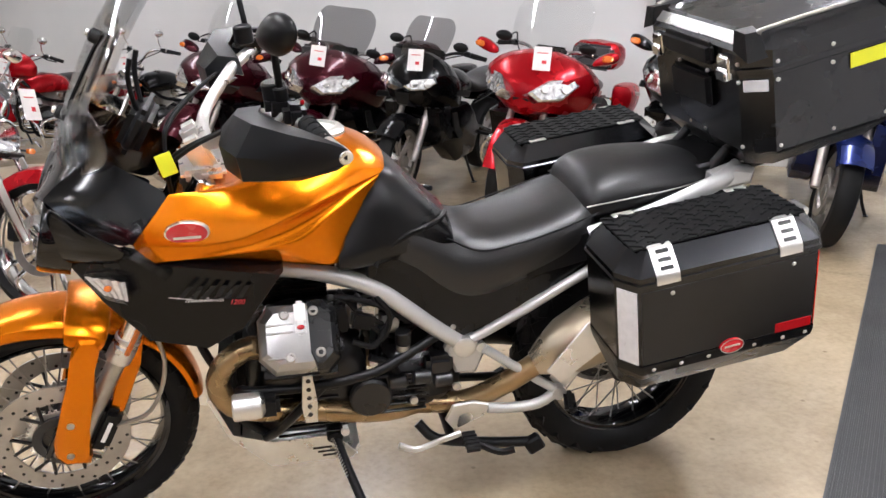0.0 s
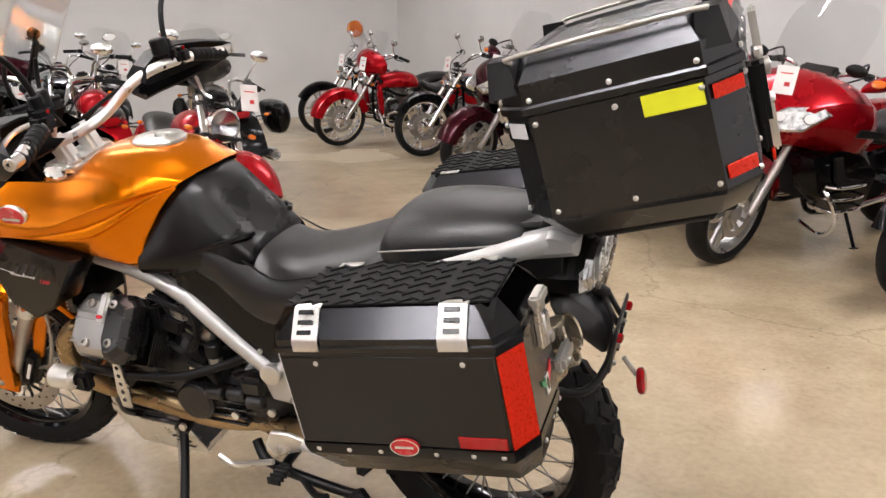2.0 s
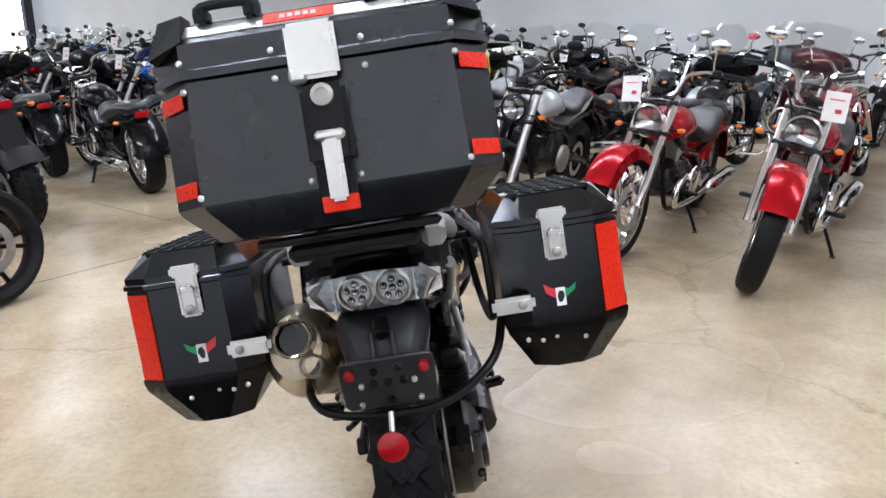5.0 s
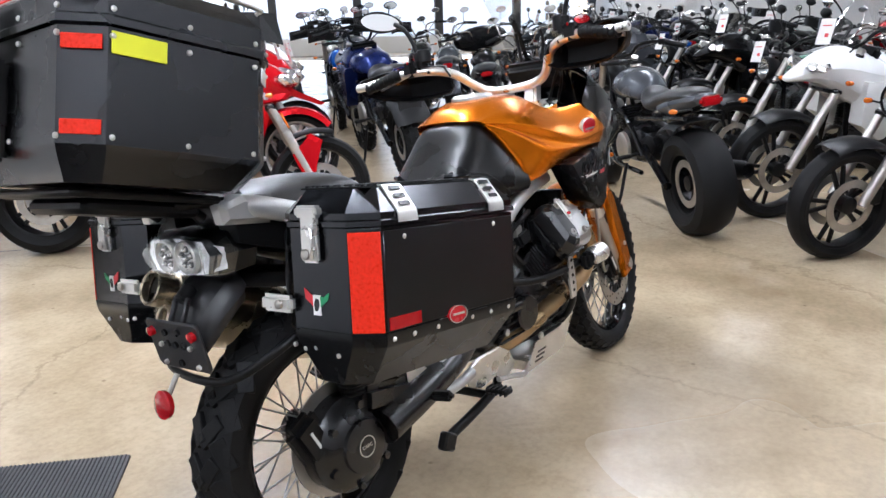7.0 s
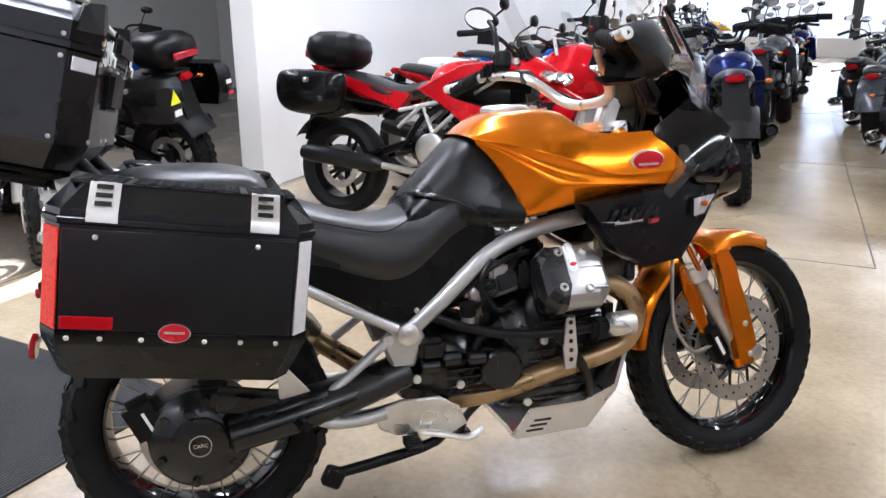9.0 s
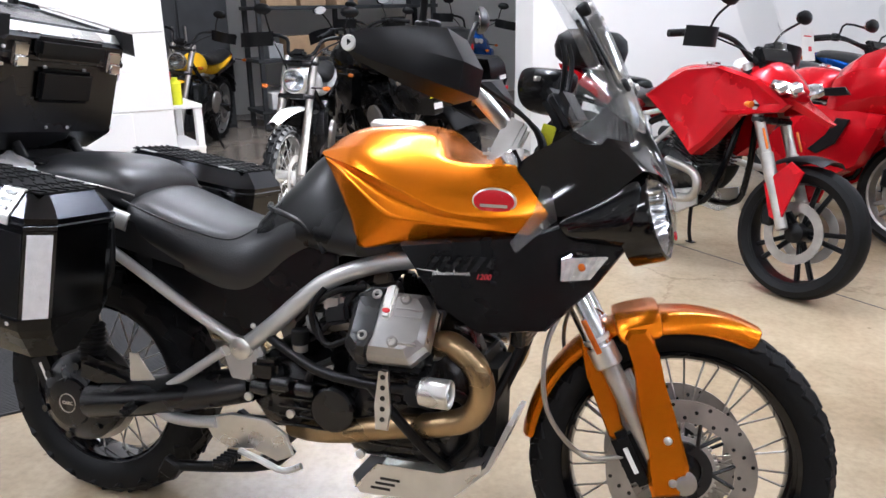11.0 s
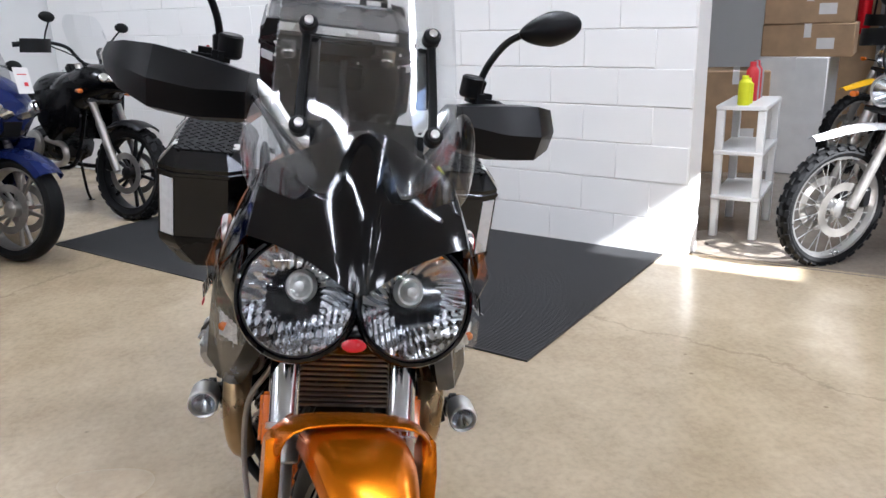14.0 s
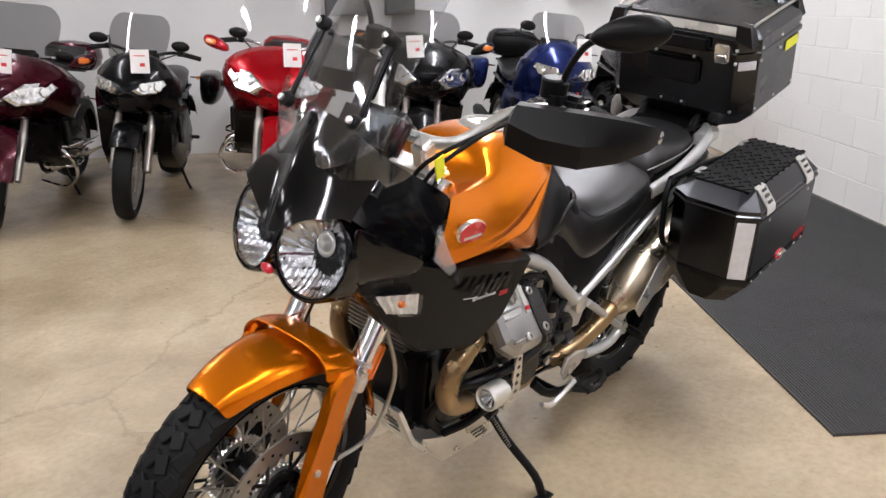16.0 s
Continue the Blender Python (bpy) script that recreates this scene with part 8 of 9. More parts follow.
    if style == "cross":
        for s in (1, -1):
            def flank(k, y):
                pts = [(-0.20, 0.83), (-0.02, 0.92), (0.14, 0.985), (0.34, 1.01), (0.52, 0.965), (0.66, 0.865), (0.62, 0.825), (0.44, 0.79), (0.33, 0.64), (0.25, 0.575), (0.14, 0.66), (0.00, 0.745)]
                return [(0.22 + (x - 0.22) * k, s * y * (1 - 1.75 * max(0, x - 0.36)) * (0.62 + 0.38 * min(1, max(0, (x + 0.24) / 0.34))), 0.83 + (z - 0.83) * k) for x, z in pts]
            bm = B()
            loft(bm, [flank(1.0, 0.12), flank(1.0, 0.200), flank(0.93, 0.222), flank(0.70, 0.232)])
            fl = add("flank_panel", bm, body, sharp=28, label="bright red flank panel")
            bm = B()
            prism(bm, [(0.40, 0.955), (0.52, 0.925), (0.60, 0.865), (0.54, 0.850), (0.44, 0.890)], Matrix.Translation((0, s * 0.186, 0)) @ Matrix.Rotation(radians(s * -18), 4, "Z") @ XZ, 0.012, 0.003)
            part("intake", bm, M_SATIN, fl)
            for q in (((-0.30, 0.60), (-0.14, 0.74)), ((-0.14, 0.74), (-0.06, 0.58)), ((-0.06, 0.58), (0.10, 0.72)), ((-0.30, 0.70), (0.12, 0.80))):
                bm = B()
                cyl(bm, (q[0][0], s * 0.155, q[0][1]), (q[1][0], s * 0.165, q[1][1]), 0.013, n=10)
                add("trellis_tube", bm, M_FRAME)
            bm = B()
            loft(bm, [[(x, s * y, z) for x, z in ((-0.24, 0.80), (-0.55, 0.845), (-0.90, 0.945), (-0.98, 0.950), (-0.94, 0.905), (-0.60, 0.79), (-0.32, 0.70))] for y in (0.06, 0.125, 0.140)])
            add("tail_flank", bm, body, sharp=30)
            bm = B()
            prism(bm, [(0.05, 0.36), (0.28, 0.42), (0.30, 0.34), (0.18, 0.27), (-0.02, 0.28)], Matrix.Translation((0, s * 0.15, 0)) @ XZ, 0.012, 0.003)
            add("engine_plate", bm, M_SILVER)
            bm = B()
            prism(bm, [(xf - 0.16, 0.50), (xf - 0.05, 0.62), (xf + 0.02, 0.58), (xf - 0.02, 0.44), (xf - 0.04, 0.34), (xf - 0.10, 0.36)], Matrix.Translation((0, s * 0.118, 0)) @ XZ, 0.012, 0.004)
            add("fork_guard", bm, body, True)
            bm = B()
            box(bm, (0.012, 0.012, 0.10), Matrix.Translation((xf - 0.19, s * 0.138, 0.70)) @ Matrix.Rotation(radians(-26), 4, "Y"), 0.004)
            add("side_reflector", bm, M_AMBER, True)
        bm = B()
        loft(bm, [[(0.44, -0.10, 0.97), (0.44, 0.10, 0.97), (0.44, 0.08, 0.90), (0.44, -0.08, 0.90)], [(0.66, -0.055, 0.885), (0.66, 0.055, 0.885), (0.65, 0.04, 0.845), (0.65, -0.04, 0.845)], [(0.84, -0.015, 0.80), (0.84, 0.015, 0.80), (0.82, 0.012, 0.785), (0.82, -0.012, 0.785)]])
        add("beak", bm, body, sharp=30)
    if screen:
        w, x, z, h, mt, back = screen
        grid = []
        for i in range(6):
            t = i / 5
            ww = w * (0.85 + 0.3 * math.sin(math.pi * (0.15 + 0.6 * t))) * (0.82 if i == 5 else 1)
            grid.append([(x - back * t - 0.14 * ww * f * f * 2, f * ww, z + h * t) for f in (-1, -0.66, -0.33, 0, 0.33, 0.66, 1)])
        bm = B()
        sheet(bm, grid)
        add("windscreen", bm, mt, sub=1, turn=style in ("cruiser", "naked"))
    if S["trunk"] or boxes or bags:
        bagmat = bags or (body if S["trunk"] else M_CASE)
        for s in (1, -1):
            bm = B()
            xx, zz = xr - 0.06, S["bag_z"]
            loft(bm, [[(xx + dx * 0.9, s * (0.21 + dy * 0.14), zz - 0.15) for dx, dy in ((-0.24, 0.1), (0.22, 0.1), (0.24, 0.7), (0.12, 0.95), (-0.18, 0.95), (-0.26, 0.7))], [(xx + dx, s * (0.20 + dy * 0.20), zz - 0.02) for dx, dy in ((-0.26, 0.0), (0.24, 0.0), (0.26, 0.7), (0.14, 1.0), (-0.20, 1.0), (-0.28, 0.7))], [(xx + dx, s * (0.20 + dy * 0.19), zz + 0.09) for dx, dy in ((-0.26, 0.0), (0.24, 0.0), (0.25, 0.7), (0.14, 0.98), (-0.20, 0.98), (-0.27, 0.7))], [(xx + dx * 0.92, s * (0.205 + dy * 0.15), zz + 0.14) for dx, dy in ((-0.26, 0.0), (0.24, 0.0), (0.25, 0.7), (0.14, 0.95), (-0.20, 0.95), (-0.27, 0.7))]])
            sb = add("saddlebag", bm, bagmat, sub=0 if bagmat is M_CASE else 2, sharp=30 if bagmat is M_CASE else 70)
            bm = B()
            box(bm, (0.02, 0.05, 0.03), pose(xx + 0.02, s * 0.395, zz + 0.07), 0.006)
            part("latch", bm, M_STEEL, sb)
    if S["trunk"] or boxes == "top":
        bm = B()
        xx, zz = xr - 0.16 + (0 if S["trunk"] else 0.10), S["seat_z"] + (0.26 if S["trunk"] else 0.20)
        loft(bm, [[(xx + dx * 0.85, dy * 0.85, zz - 0.15) for dx, dy in ((-0.19, -0.17), (-0.12, -0.22), (0.14, -0.22), (0.17, -0.1), (0.17, 0.1), (0.14, 0.22), (-0.12, 0.22), (-0.19, 0.17))], [(xx + dx, dy, zz) for dx, dy in ((-0.19, -0.17), (-0.12, -0.24), (0.14, -0.24), (0.17, -0.1), (0.17, 0.1), (0.14, 0.24), (-0.12, 0.24), (-0.19, 0.17))], [(xx + dx * 0.8, dy * 0.85, zz + 0.12) for dx, dy in ((-0.19, -0.17), (-0.12, -0.22), (0.14, -0.22), (0.17, -0.1), (0.17, 0.1), (0.14, 0.22), (-0.12, 0.22), (-0.19, 0.17))]])
        add("trunk", bm, body if S["trunk"] else M_SATIN, sub=1, sharp=70)
        bm = B()
        box(bm, (0.02, 0.26, 0.05), pose(xx - 0.185, 0, zz - 0.04), 0.008)
        add("trunk_reflector", bm, M_REDLENS)
        if not S["trunk"]:
            bm = B()
            box(bm, (0.26, 0.20, 0.02), pose(xx, 0, zz - 0.158), 0.006)
            loft(bm, [[(xx + 0.20, 0.07, zz - 0.30), (xx + 0.20, -0.07, zz - 0.30), (xx - 0.02, -0.06, zz - 0.26), (xx - 0.02, 0.06, zz - 0.26)], [(xx + 0.12, 0.08, zz - 0.16), (xx + 0.12, -0.08, zz - 0.16), (xx - 0.10, -0.07, zz - 0.16), (xx - 0.10, 0.07, zz - 0.16)]])
            add("luggage_rack", bm, M_SATIN)
        if S["trunk"]:
            bm = B()
            box(bm, (0.07, 0.34, 0.20), pose(xx + 0.19, 0, zz - 0.02, 0, -8, 0), 0.03, 3)
            add("backrest", bm, M_SEAT)
    bm = B()
    tube(bm, [(-0.02, 0.15, ez - 0.14), (-0.06, 0.22, 0.12), (-0.07, 0.24 + 0.02, 0.035)], 0.011, 8, 3)
    box(bm, (0.05, 0.03, 0.008), pose(-0.07, 0.262, 0.034, 7, 0, 0))
    add("side_stand", bm, M_SATIN)
    bm = B()
    for s in (1, -1):
        tube(bm, [(hx - 0.05, s * bw * 0.6, hz), (ft.x + 0.04, s * 0.12, ft.z + 0.06), (ft.x + 0.02, s * 0.06, ft.z - 0.10), (0.25, s * 0.08, tz - 0.25)], 0.005, 6, 4)
    add("control_cable", bm, M_MATTE, True)
    if tag:
        m = pv @ Matrix.Translation((S["tag"][0], S["tag"][1] * (1 if tag is True else tag), S["tag"][2])) @ pose(0, 0, 0, 6, -14, 4)
        bm = B()
        box(bm, (0.002, 0.115, 0.150), m)
        tg = add("price_tag", bm, M_PAPER, label="white paper price tag")
        bm = B()
        box(bm, (0.003, 0.03, 0.022), m @ pose(0, 0.015, -0.022))
        part("tag_print", bm, M_REDINK, tg)
        bm = B()
        box(bm, (0.003, 0.07, 0.006), m @ pose(0, 0, 0.035))
        part("tag_print", bm, M_REDINK, tg)
    return ob


CR = dict(wb=1.64, Rf=0.325, wf=0.115, Rr=0.320, wr=0.165, rim=M_CHROME, wheel="cast", fork=M_CHROME, frame=P_BLACK, yoke=(0.42, 0.90), bar=(0.32, 1.07), bar_w=0.40, mirror=(0.0, 0.15), fend=(30, 150), flare=0.75, rfend=(20, 175), high_fender=False, engine_z=0.40, tank_z=0.86, tank_w=0.165, tank_x=(-0.16, 0.36), seat_z=0.70, seat=[(-0.20, 0.06, 0.10, 0.10), (-0.34, -0.02, 0.16, 0.12), (-0.52, 0.0, 0.18, 0.12), (-0.64, 0.07, 0.15, 0.12), (-0.90, 0.08, 0.12, 0.10), (-0.96, 0.05, 0.08, 0.06)], tail=0.72, pipes=2, muffler=0.30, peg=0.20, twin=True, lamp=0.095, fairing=None, trunk=False, bag_z=0.62, tag=(0.60, 0.10, 0.98))
TOURFAIR = [(0.12, [(0, 0.98), (0.22, 0.97), (0.34, 0.90), (0.37, 0.72), (0.28, 0.52), (0, 0.50)]), (0.30, [(0, 1.08), (0.22, 1.05), (0.40, 0.96), (0.41, 0.78), (0.28, 0.58), (0, 0.56)]), (0.48, [(0, 1.12), (0.20, 1.09), (0.39, 0.99), (0.38, 0.84), (0.22, 0.66), (0, 0.64)]), (0.62, [(0, 1.06), (0.19, 1.04), (0.345, 0.97), (0.32, 0.84), (0.15, 0.69), (0, 0.66)]), (0.72, [(0, 0.98), (0.15, 0.965), (0.25, 0.92), (0.21, 0.82), (0.09, 0.70), (0, 0.67)]), (0.78, [(0, 0.90), (0.06, 0.89), (0.11, 0.865), (0.09, 0.80), (0.04, 0.73), (0, 0.71)])]
STFAIR = [(0.22, [(0, 0.92), (0.14, 0.91), (0.24, 0.84), (0.26, 0.62), (0.18, 0.46), (0, 0.46)]), (0.38, [(0, 1.06), (0.14, 1.04), (0.28, 0.93), (0.29, 0.72), (0.20, 0.56), (0, 0.56)]), (0.54, [(0, 1.12), (0.13, 1.08), (0.27, 0.96), (0.26, 0.80), (0.18, 0.66), (0, 0.66)]), (0.68, [(0, 1.02), (0.12, 1.00), (0.22, 0.93), (0.20, 0.80), (0.12, 0.70), (0, 0.70)]), (0.78, [(0, 0.92), (0.08, 0.91), (0.12, 0.87), (0.11, 0.80), (0.07, 0.74), (0, 0.74)])]
ADVFAIR = [(0.10, [(0, 0.96), (0.12, 0.95), (0.20, 0.90), (0.22, 0.80), (0.15, 0.74), (0, 0.74)]), (0.28, [(0, 1.02), (0.12, 1.00), (0.225, 0.92), (0.235, 0.72), (0.17, 0.64), (0, 0.70)]), (0.44, [(0, 1.07), (0.10, 1.05), (0.20, 0.95), (0.195, 0.79), (0.12, 0.74), (0, 0.76)]), (0.56, [(0, 1.05), (0.085, 1.03), (0.155, 0.96), (0.135, 0.88), (0.09, 0.83), (0, 0.83)]), (0.70, [(0, 0.97), (0.05, 0.955), (0.085, 0.925), (0.075, 0.89), (0.05, 0.87), (0, 0.865)]), (0.84, [(0, 0.885), (0.022, 0.88), (0.035, 0.87), (0.03, 0.86), (0.02, 0.852), (0, 0.85)])]
STYLES = {
    "cruiser": CR,
    "bagger": {**CR, "bag_z": 0.60, "flare": 1.0, "fend": (10, 165)},
    "tourer": {**CR, "wb": 1.69, "Rf": 0.315, "wf": 0.130, "Rr": 0.31, "wr": 0.18, "fork": M_STEEL, "rim": M_SILVER, "yoke": (0.46, 0.92), "bar": (0.30, 1.08), "bar_w": 0.40, "mirror": (0.16, 0.04), "fend": (15, 165), "flare": 0.9, "engine_z": 0.44, "tank_z": 0.90, "tank_w": 0.19, "tank_x": (-0.16, 0.30), "seat_z": 0.74, "twin": False, "pipes": 2, "fairing": TOURFAIR, "fairing_second": False, "lamp_at": (0.185, 0.865), "lamp_size": (0.185, 0.088), "lamp_yaw": 44, "lamp_back": 0.065, "belly": [(0.60, 0.66), (0.48, 0.46), (0.30, 0.32), (0.05, 0.34), (0.0, 0.52), (0.30, 0.70)], "belly_y": 0.30, "trunk": True, "bag_z": 0.66, "tag": (0.72, 0.06, 1.06)},
    "sport": {**CR, "wb": 1.50, "Rf": 0.305, "wf": 0.120, "Rr": 0.315, "wr": 0.18, "fork": M_STEEL, "rim": M_STEEL, "yoke": (0.42, 0.96), "bar": (0.30, 1.07), "bar_w": 0.36, "mirror": (0.14, 0.05), "fend": (40, 140), "flare": 0.5, "rfend": (100, 150), "engine_z": 0.46, "tank_z": 0.94, "tank_w": 0.18, "tank_x": (-0.18, 0.28), "seat_z": 0.82, "seat": [(-0.16, 0.05, 0.09, 0.08), (-0.28, -0.01, 0.14, 0.09), (-0.46, 0.0, 0.16, 0.10), (-0.56, 0.06, 0.14, 0.10), (-0.84, 0.09, 0.12, 0.08), (-0.90, 0.07, 0.08, 0.05)], "tail": 0.88, "pipes": 1, "muffler": 0.42, "peg": -0.25, "twin": False, "fairing": STFAIR, "fairing_second": False, "lamp_at": (0.118, 0.868), "lamp_size": (0.125, 0.052), "lamp_yaw": 42, "lamp_back": 0.045, "belly": [(0.62, 0.70), (0.52, 0.42), (0.30, 0.27), (0.0, 0.30), (-0.06, 0.48), (0.20, 0.72)], "belly_y": 0.25, "bag_z": 0.74, "tag": (0.74, 0.05, 1.04)},
    "naked": {**CR, "wb": 1.46, "Rf": 0.305, "wf": 0.120, "Rr": 0.315, "wr": 0.18, "fork": M_STEEL, "rim": M_SATIN, "yoke": (0.40, 0.93), "bar": (0.30, 1.06), "bar_w": 0.38, "mirror": (-0.02, 0.16), "fend": (62, 128), "flare": 0.3, "rfend": (100, 150), "engine_z": 0.46, "tank_z": 0.93, "tank_w": 0.17, "tank_x": (-0.16, 0.28), "seat_z": 0.80, "seat": [(-0.14, 0.05, 0.08, 0.08), (-0.26, -0.01, 0.13, 0.09), (-0.42, 0.0, 0.15, 0.10), (-0.52, 0.05, 0.13, 0.09), (-0.78, 0.08, 0.11, 0.07), (-0.84, 0.06, 0.07, 0.04)], "tail": 0.86, "pipes": 1, "muffler": 0.38, "peg": -0.22, "twin": False, "lamp": 0.09, "bag_z": 0.74, "tag": (0.62, 0.05, 0.96)},
    "adv": {**CR, "wb": 1.54, "Rf": 0.320, "wf": 0.120, "Rr": 0.315, "wr": 0.18, "fork": M_STEEL, "rim": M_SATIN, "yoke": (0.40, 1.00), "bar": (0.30, 1.16), "bar_w": 0.42, "mirror": (0.04, 0.15), "fend": (62, 125), "flare": 0.3, "rfend": (100, 150), "engine_z": 0.50, "tank_z": 1.00, "tank_w": 0.20, "tank_x": (-0.16, 0.32), "seat_z": 0.86, "seat": [(-0.16, 0.05, 0.09, 0.08), (-0.28, -0.01, 0.14, 0.09), (-0.46, 0.0, 0.16, 0.10), (-0.56, 0.05, 0.14, 0.10), (-0.86, 0.07, 0.12, 0.08), (-0.92, 0.05, 0.08, 0.05)], "tail": 0.92, "pipes": 1, "muffler": 0.52, "peg": -0.22, "twin": False, "fairing": ADVFAIR, "fairing_second": False, "lamp_at": (0.085, 0.945), "lamp_size": (0.070, 0.030), "lamp_yaw": 36, "lamp_back": 0.17, "belly": [(0.42, 0.88), (0.40, 0.62), (0.24, 0.52), (0.12, 0.66), (0.08, 0.86)], "belly_y": 0.23, "bag_z": 0.78, "tag": (0.60, 0.05, 1.14)},
    "cross": {**CR, "wb": 1.57, "Rf": 0.305, "wf": 0.120, "Rr": 0.315, "wr": 0.18, "fork": M_STEEL, "rim": M_SATIN, "yoke": (0.42, 0.98), "bar": (0.32, 1.13), "bar_w": 0.42, "mirror": (0.06, 0.14), "fend": (75, 120), "flare": 0.2, "rfend": (100, 150), "engine_z": 0.50, "tank_z": 1.02, "tank_w": 0.15, "tank_x": (-0.16, 0.34), "seat_z": 0.86, "seat": [(-0.16, 0.05, 0.09, 0.08), (-0.28, -0.01, 0.14, 0.09), (-0.46, 0.0, 0.16, 0.10), (-0.56, 0.05, 0.14, 0.10), (-0.86, 0.09, 0.12, 0.08), (-0.92, 0.07, 0.08, 0.05)], "tail": 0.94, "pipes": 1, "muffler": 0.40, "peg": -0.22, "twin": False, "fairing": [(0.30, [(0, 1.02), (0.09, 1.01), (0.15, 0.96), (0.14, 0.88), (0.08, 0.84), (0, 0.84)]), (0.46, [(0, 1.08), (0.09, 1.06), (0.155, 0.98), (0.14, 0.88), (0.08, 0.84), (0, 0.84)]), (0.58, [(0, 1.03), (0.07, 1.01), (0.12, 0.95), (0.10, 0.88), (0.06, 0.85), (0, 0.85)]), (0.68, [(0, 0.93), (0.04, 0.92), (0.065, 0.90), (0.055, 0.87), (0.03, 0.86), (0, 0.86)])], "fairing_second": False, "lamp_at": (0.085, 0.925), "lamp_size": (0.075, 0.035), "lamp_yaw": 40, "lamp_back": 0.05, "belly": None, "bag_z": 0.78, "tag": (0.58, 0.05, 1.14)},
    "dirt": {**CR, "wb": 1.38, "Rf": 0.310, "wf": 0.080, "Rr": 0.320, "wr": 0.11, "fork": M_STEEL, "rim": M_SILVER, "wheel": "wire", "yoke": (0.36, 0.98), "bar": (0.26, 1.13), "bar_w": 0.40, "mirror": (-0.02, 0.15), "high_fender": True, "fend": (45, 135), "flare": 0.3, "rfend": (100, 140), "engine_z": 0.50, "tank_z": 0.94, "tank_w": 0.12, "tank_x": (-0.10, 0.26), "seat_z": 0.88, "seat": [(-0.06, 0.05, 0.06, 0.07), (-0.20, 0.0, 0.10, 0.08), (-0.40, 0.0, 0.12, 0.08), (-0.62, 0.02, 0.11, 0.07), (-0.78, 0.04, 0.09, 0.05), (-0.84, 0.04, 0.06, 0.03)], "tail": 0.90, "pipes": 1, "muffler": 0.66, "peg": -0.12, "twin": False, "lamp": 0.075, "bag_z": 0.74, "tag": (0.52, 0.05, 0.98)},
}

FA_, FB_, FC_ = 50.3, -39.7, 140.3  # headings: along the aisle, away from the block wall, towards it
ROWA, ROWB, ROWC, ROWD = "touring bikes along the back wall", "bikes along the white wall", "bikes facing the open floor", "cruisers in the second row"
# along the back wall
motorbike((-3.05, -6.44), FA_ - 4, "bagger", P_RED, "red bagger cruiser with chrome engine and windscreen", screen=(0.20, 0.50, 0.98, 0.34, M_CLEAR, 0.16), bags=P_RED, group=ROWA, steer=8)
motorbike((-3.50, -5.24), FA_, "cruiser", P_BLACK, "black cruiser with chrome trim and leather seat", group=ROWA, steer=-8)
motorbike((-3.20, -3.85), FA_ - 3, "tourer", P_MAROON, "dark maroon full-dress touring motorcycle with clear screen", screen=(0.24, 0.50, 1.05, 0.42, M_CLEAR, 0.22), group=ROWA, steer=14)
motorbike((-3.10, -2.58), FA_ + 2, "tourer", P_MAROON, "maroon and silver older touring motorcycle with wide fairing", second=None, screen=(0.24, 0.50, 1.05, 0.36, M_SMOKE, 0.18), group=ROWA, steer=18, tag=-1)
motorbike((-3.22, -1.79), FA_, "sport", P_BLACK, "black sport touring motorcycle with large clear headlights", screen=(0.17, 0.58, 1.02, 0.30, M_SMOKE, 0.20), group=ROWA, steer=4, boxes=True, bags=P_BLACK)
motorbike((-3.02, -0.84), FA_ + 1, "tourer", P_RED, "bright red full-dress touring motorcycle with trunk", screen=(0.24, 0.50, 1.05, 0.40, M_CLEAR, 0.22), group=ROWA, steer=6)
motorbike((-3.26, 0.15), FA_ - 2, "tourer", P_BLACK, "black full-dress touring motorcycle with smoked screen", screen=(0.22, 0.52, 1.04, 0.26, M_SMOKE, 0.22), group=ROWA, steer=-6, tag=-1)
motorbike((-3.13, 1.09), FA_ + 2, "sport", P_BLUE, "dark blue sport touring motorcycle with panniers", screen=(0.17, 0.58, 1.02, 0.24, M_SMOKE, 0.18), group=ROWA, steer=10, boxes="top", bags=P_BLUE)
motorbike((-3.32, 2.04), FA_, "adv", P_BLACK, "black adventure motorcycle with knobbly tyres and hand guards", second=P_RED, screen=(0.14, 0.46, 1.08, 0.30, M_CLEAR, 0.14), group=ROWA, steer=4, tag=False, knobs=True)
motorbike((-3.30, -7.60), FA_ - 6, "cruiser", P_BLACK, "black cruiser with chrome pipes parked by the wall", group=ROWA, steer=5, screen=(0.20, 0.50, 0.98, 0.34, M_CLEAR, 0.16))
# facing the open floor
motorbike((-0.55, -2.10), FC_ + 3, "cruiser", P_RED, "red cruiser with chrome engine and silver cast wheels", group=ROWC, steer=12, screen=(0.20, 0.50, 0.98, 0.36, M_CLEAR, 0.16))
motorbike((0.30, -2.20), FC_ + 4, "cruiser", P_RED, "deep red chopper-like cruiser with long chrome fork", group=ROWC, steer=-8, tag=-1)
motorbike((1.19, -2.20), FC_ + 8, "naked", P_SILVER, "silver and black naked motorcycle with round headlight", group=ROWC, steer=-6, trim=M_CHROME, tag=False)
motorbike((2.01, -2.37), FC_ + 6, "adv", P_WHITE, "white and black crossover motorcycle with clear screen", group=ROWC, steer=-8, screen=(0.13, 0.46, 1.08, 0.26, M_CLEAR, 0.14))
motorbike((3.10, -2.75), FC_ + 6, "naked", P_GREEN, "sage green naked motorcycle with silver fork", group=ROWC, steer=-10)
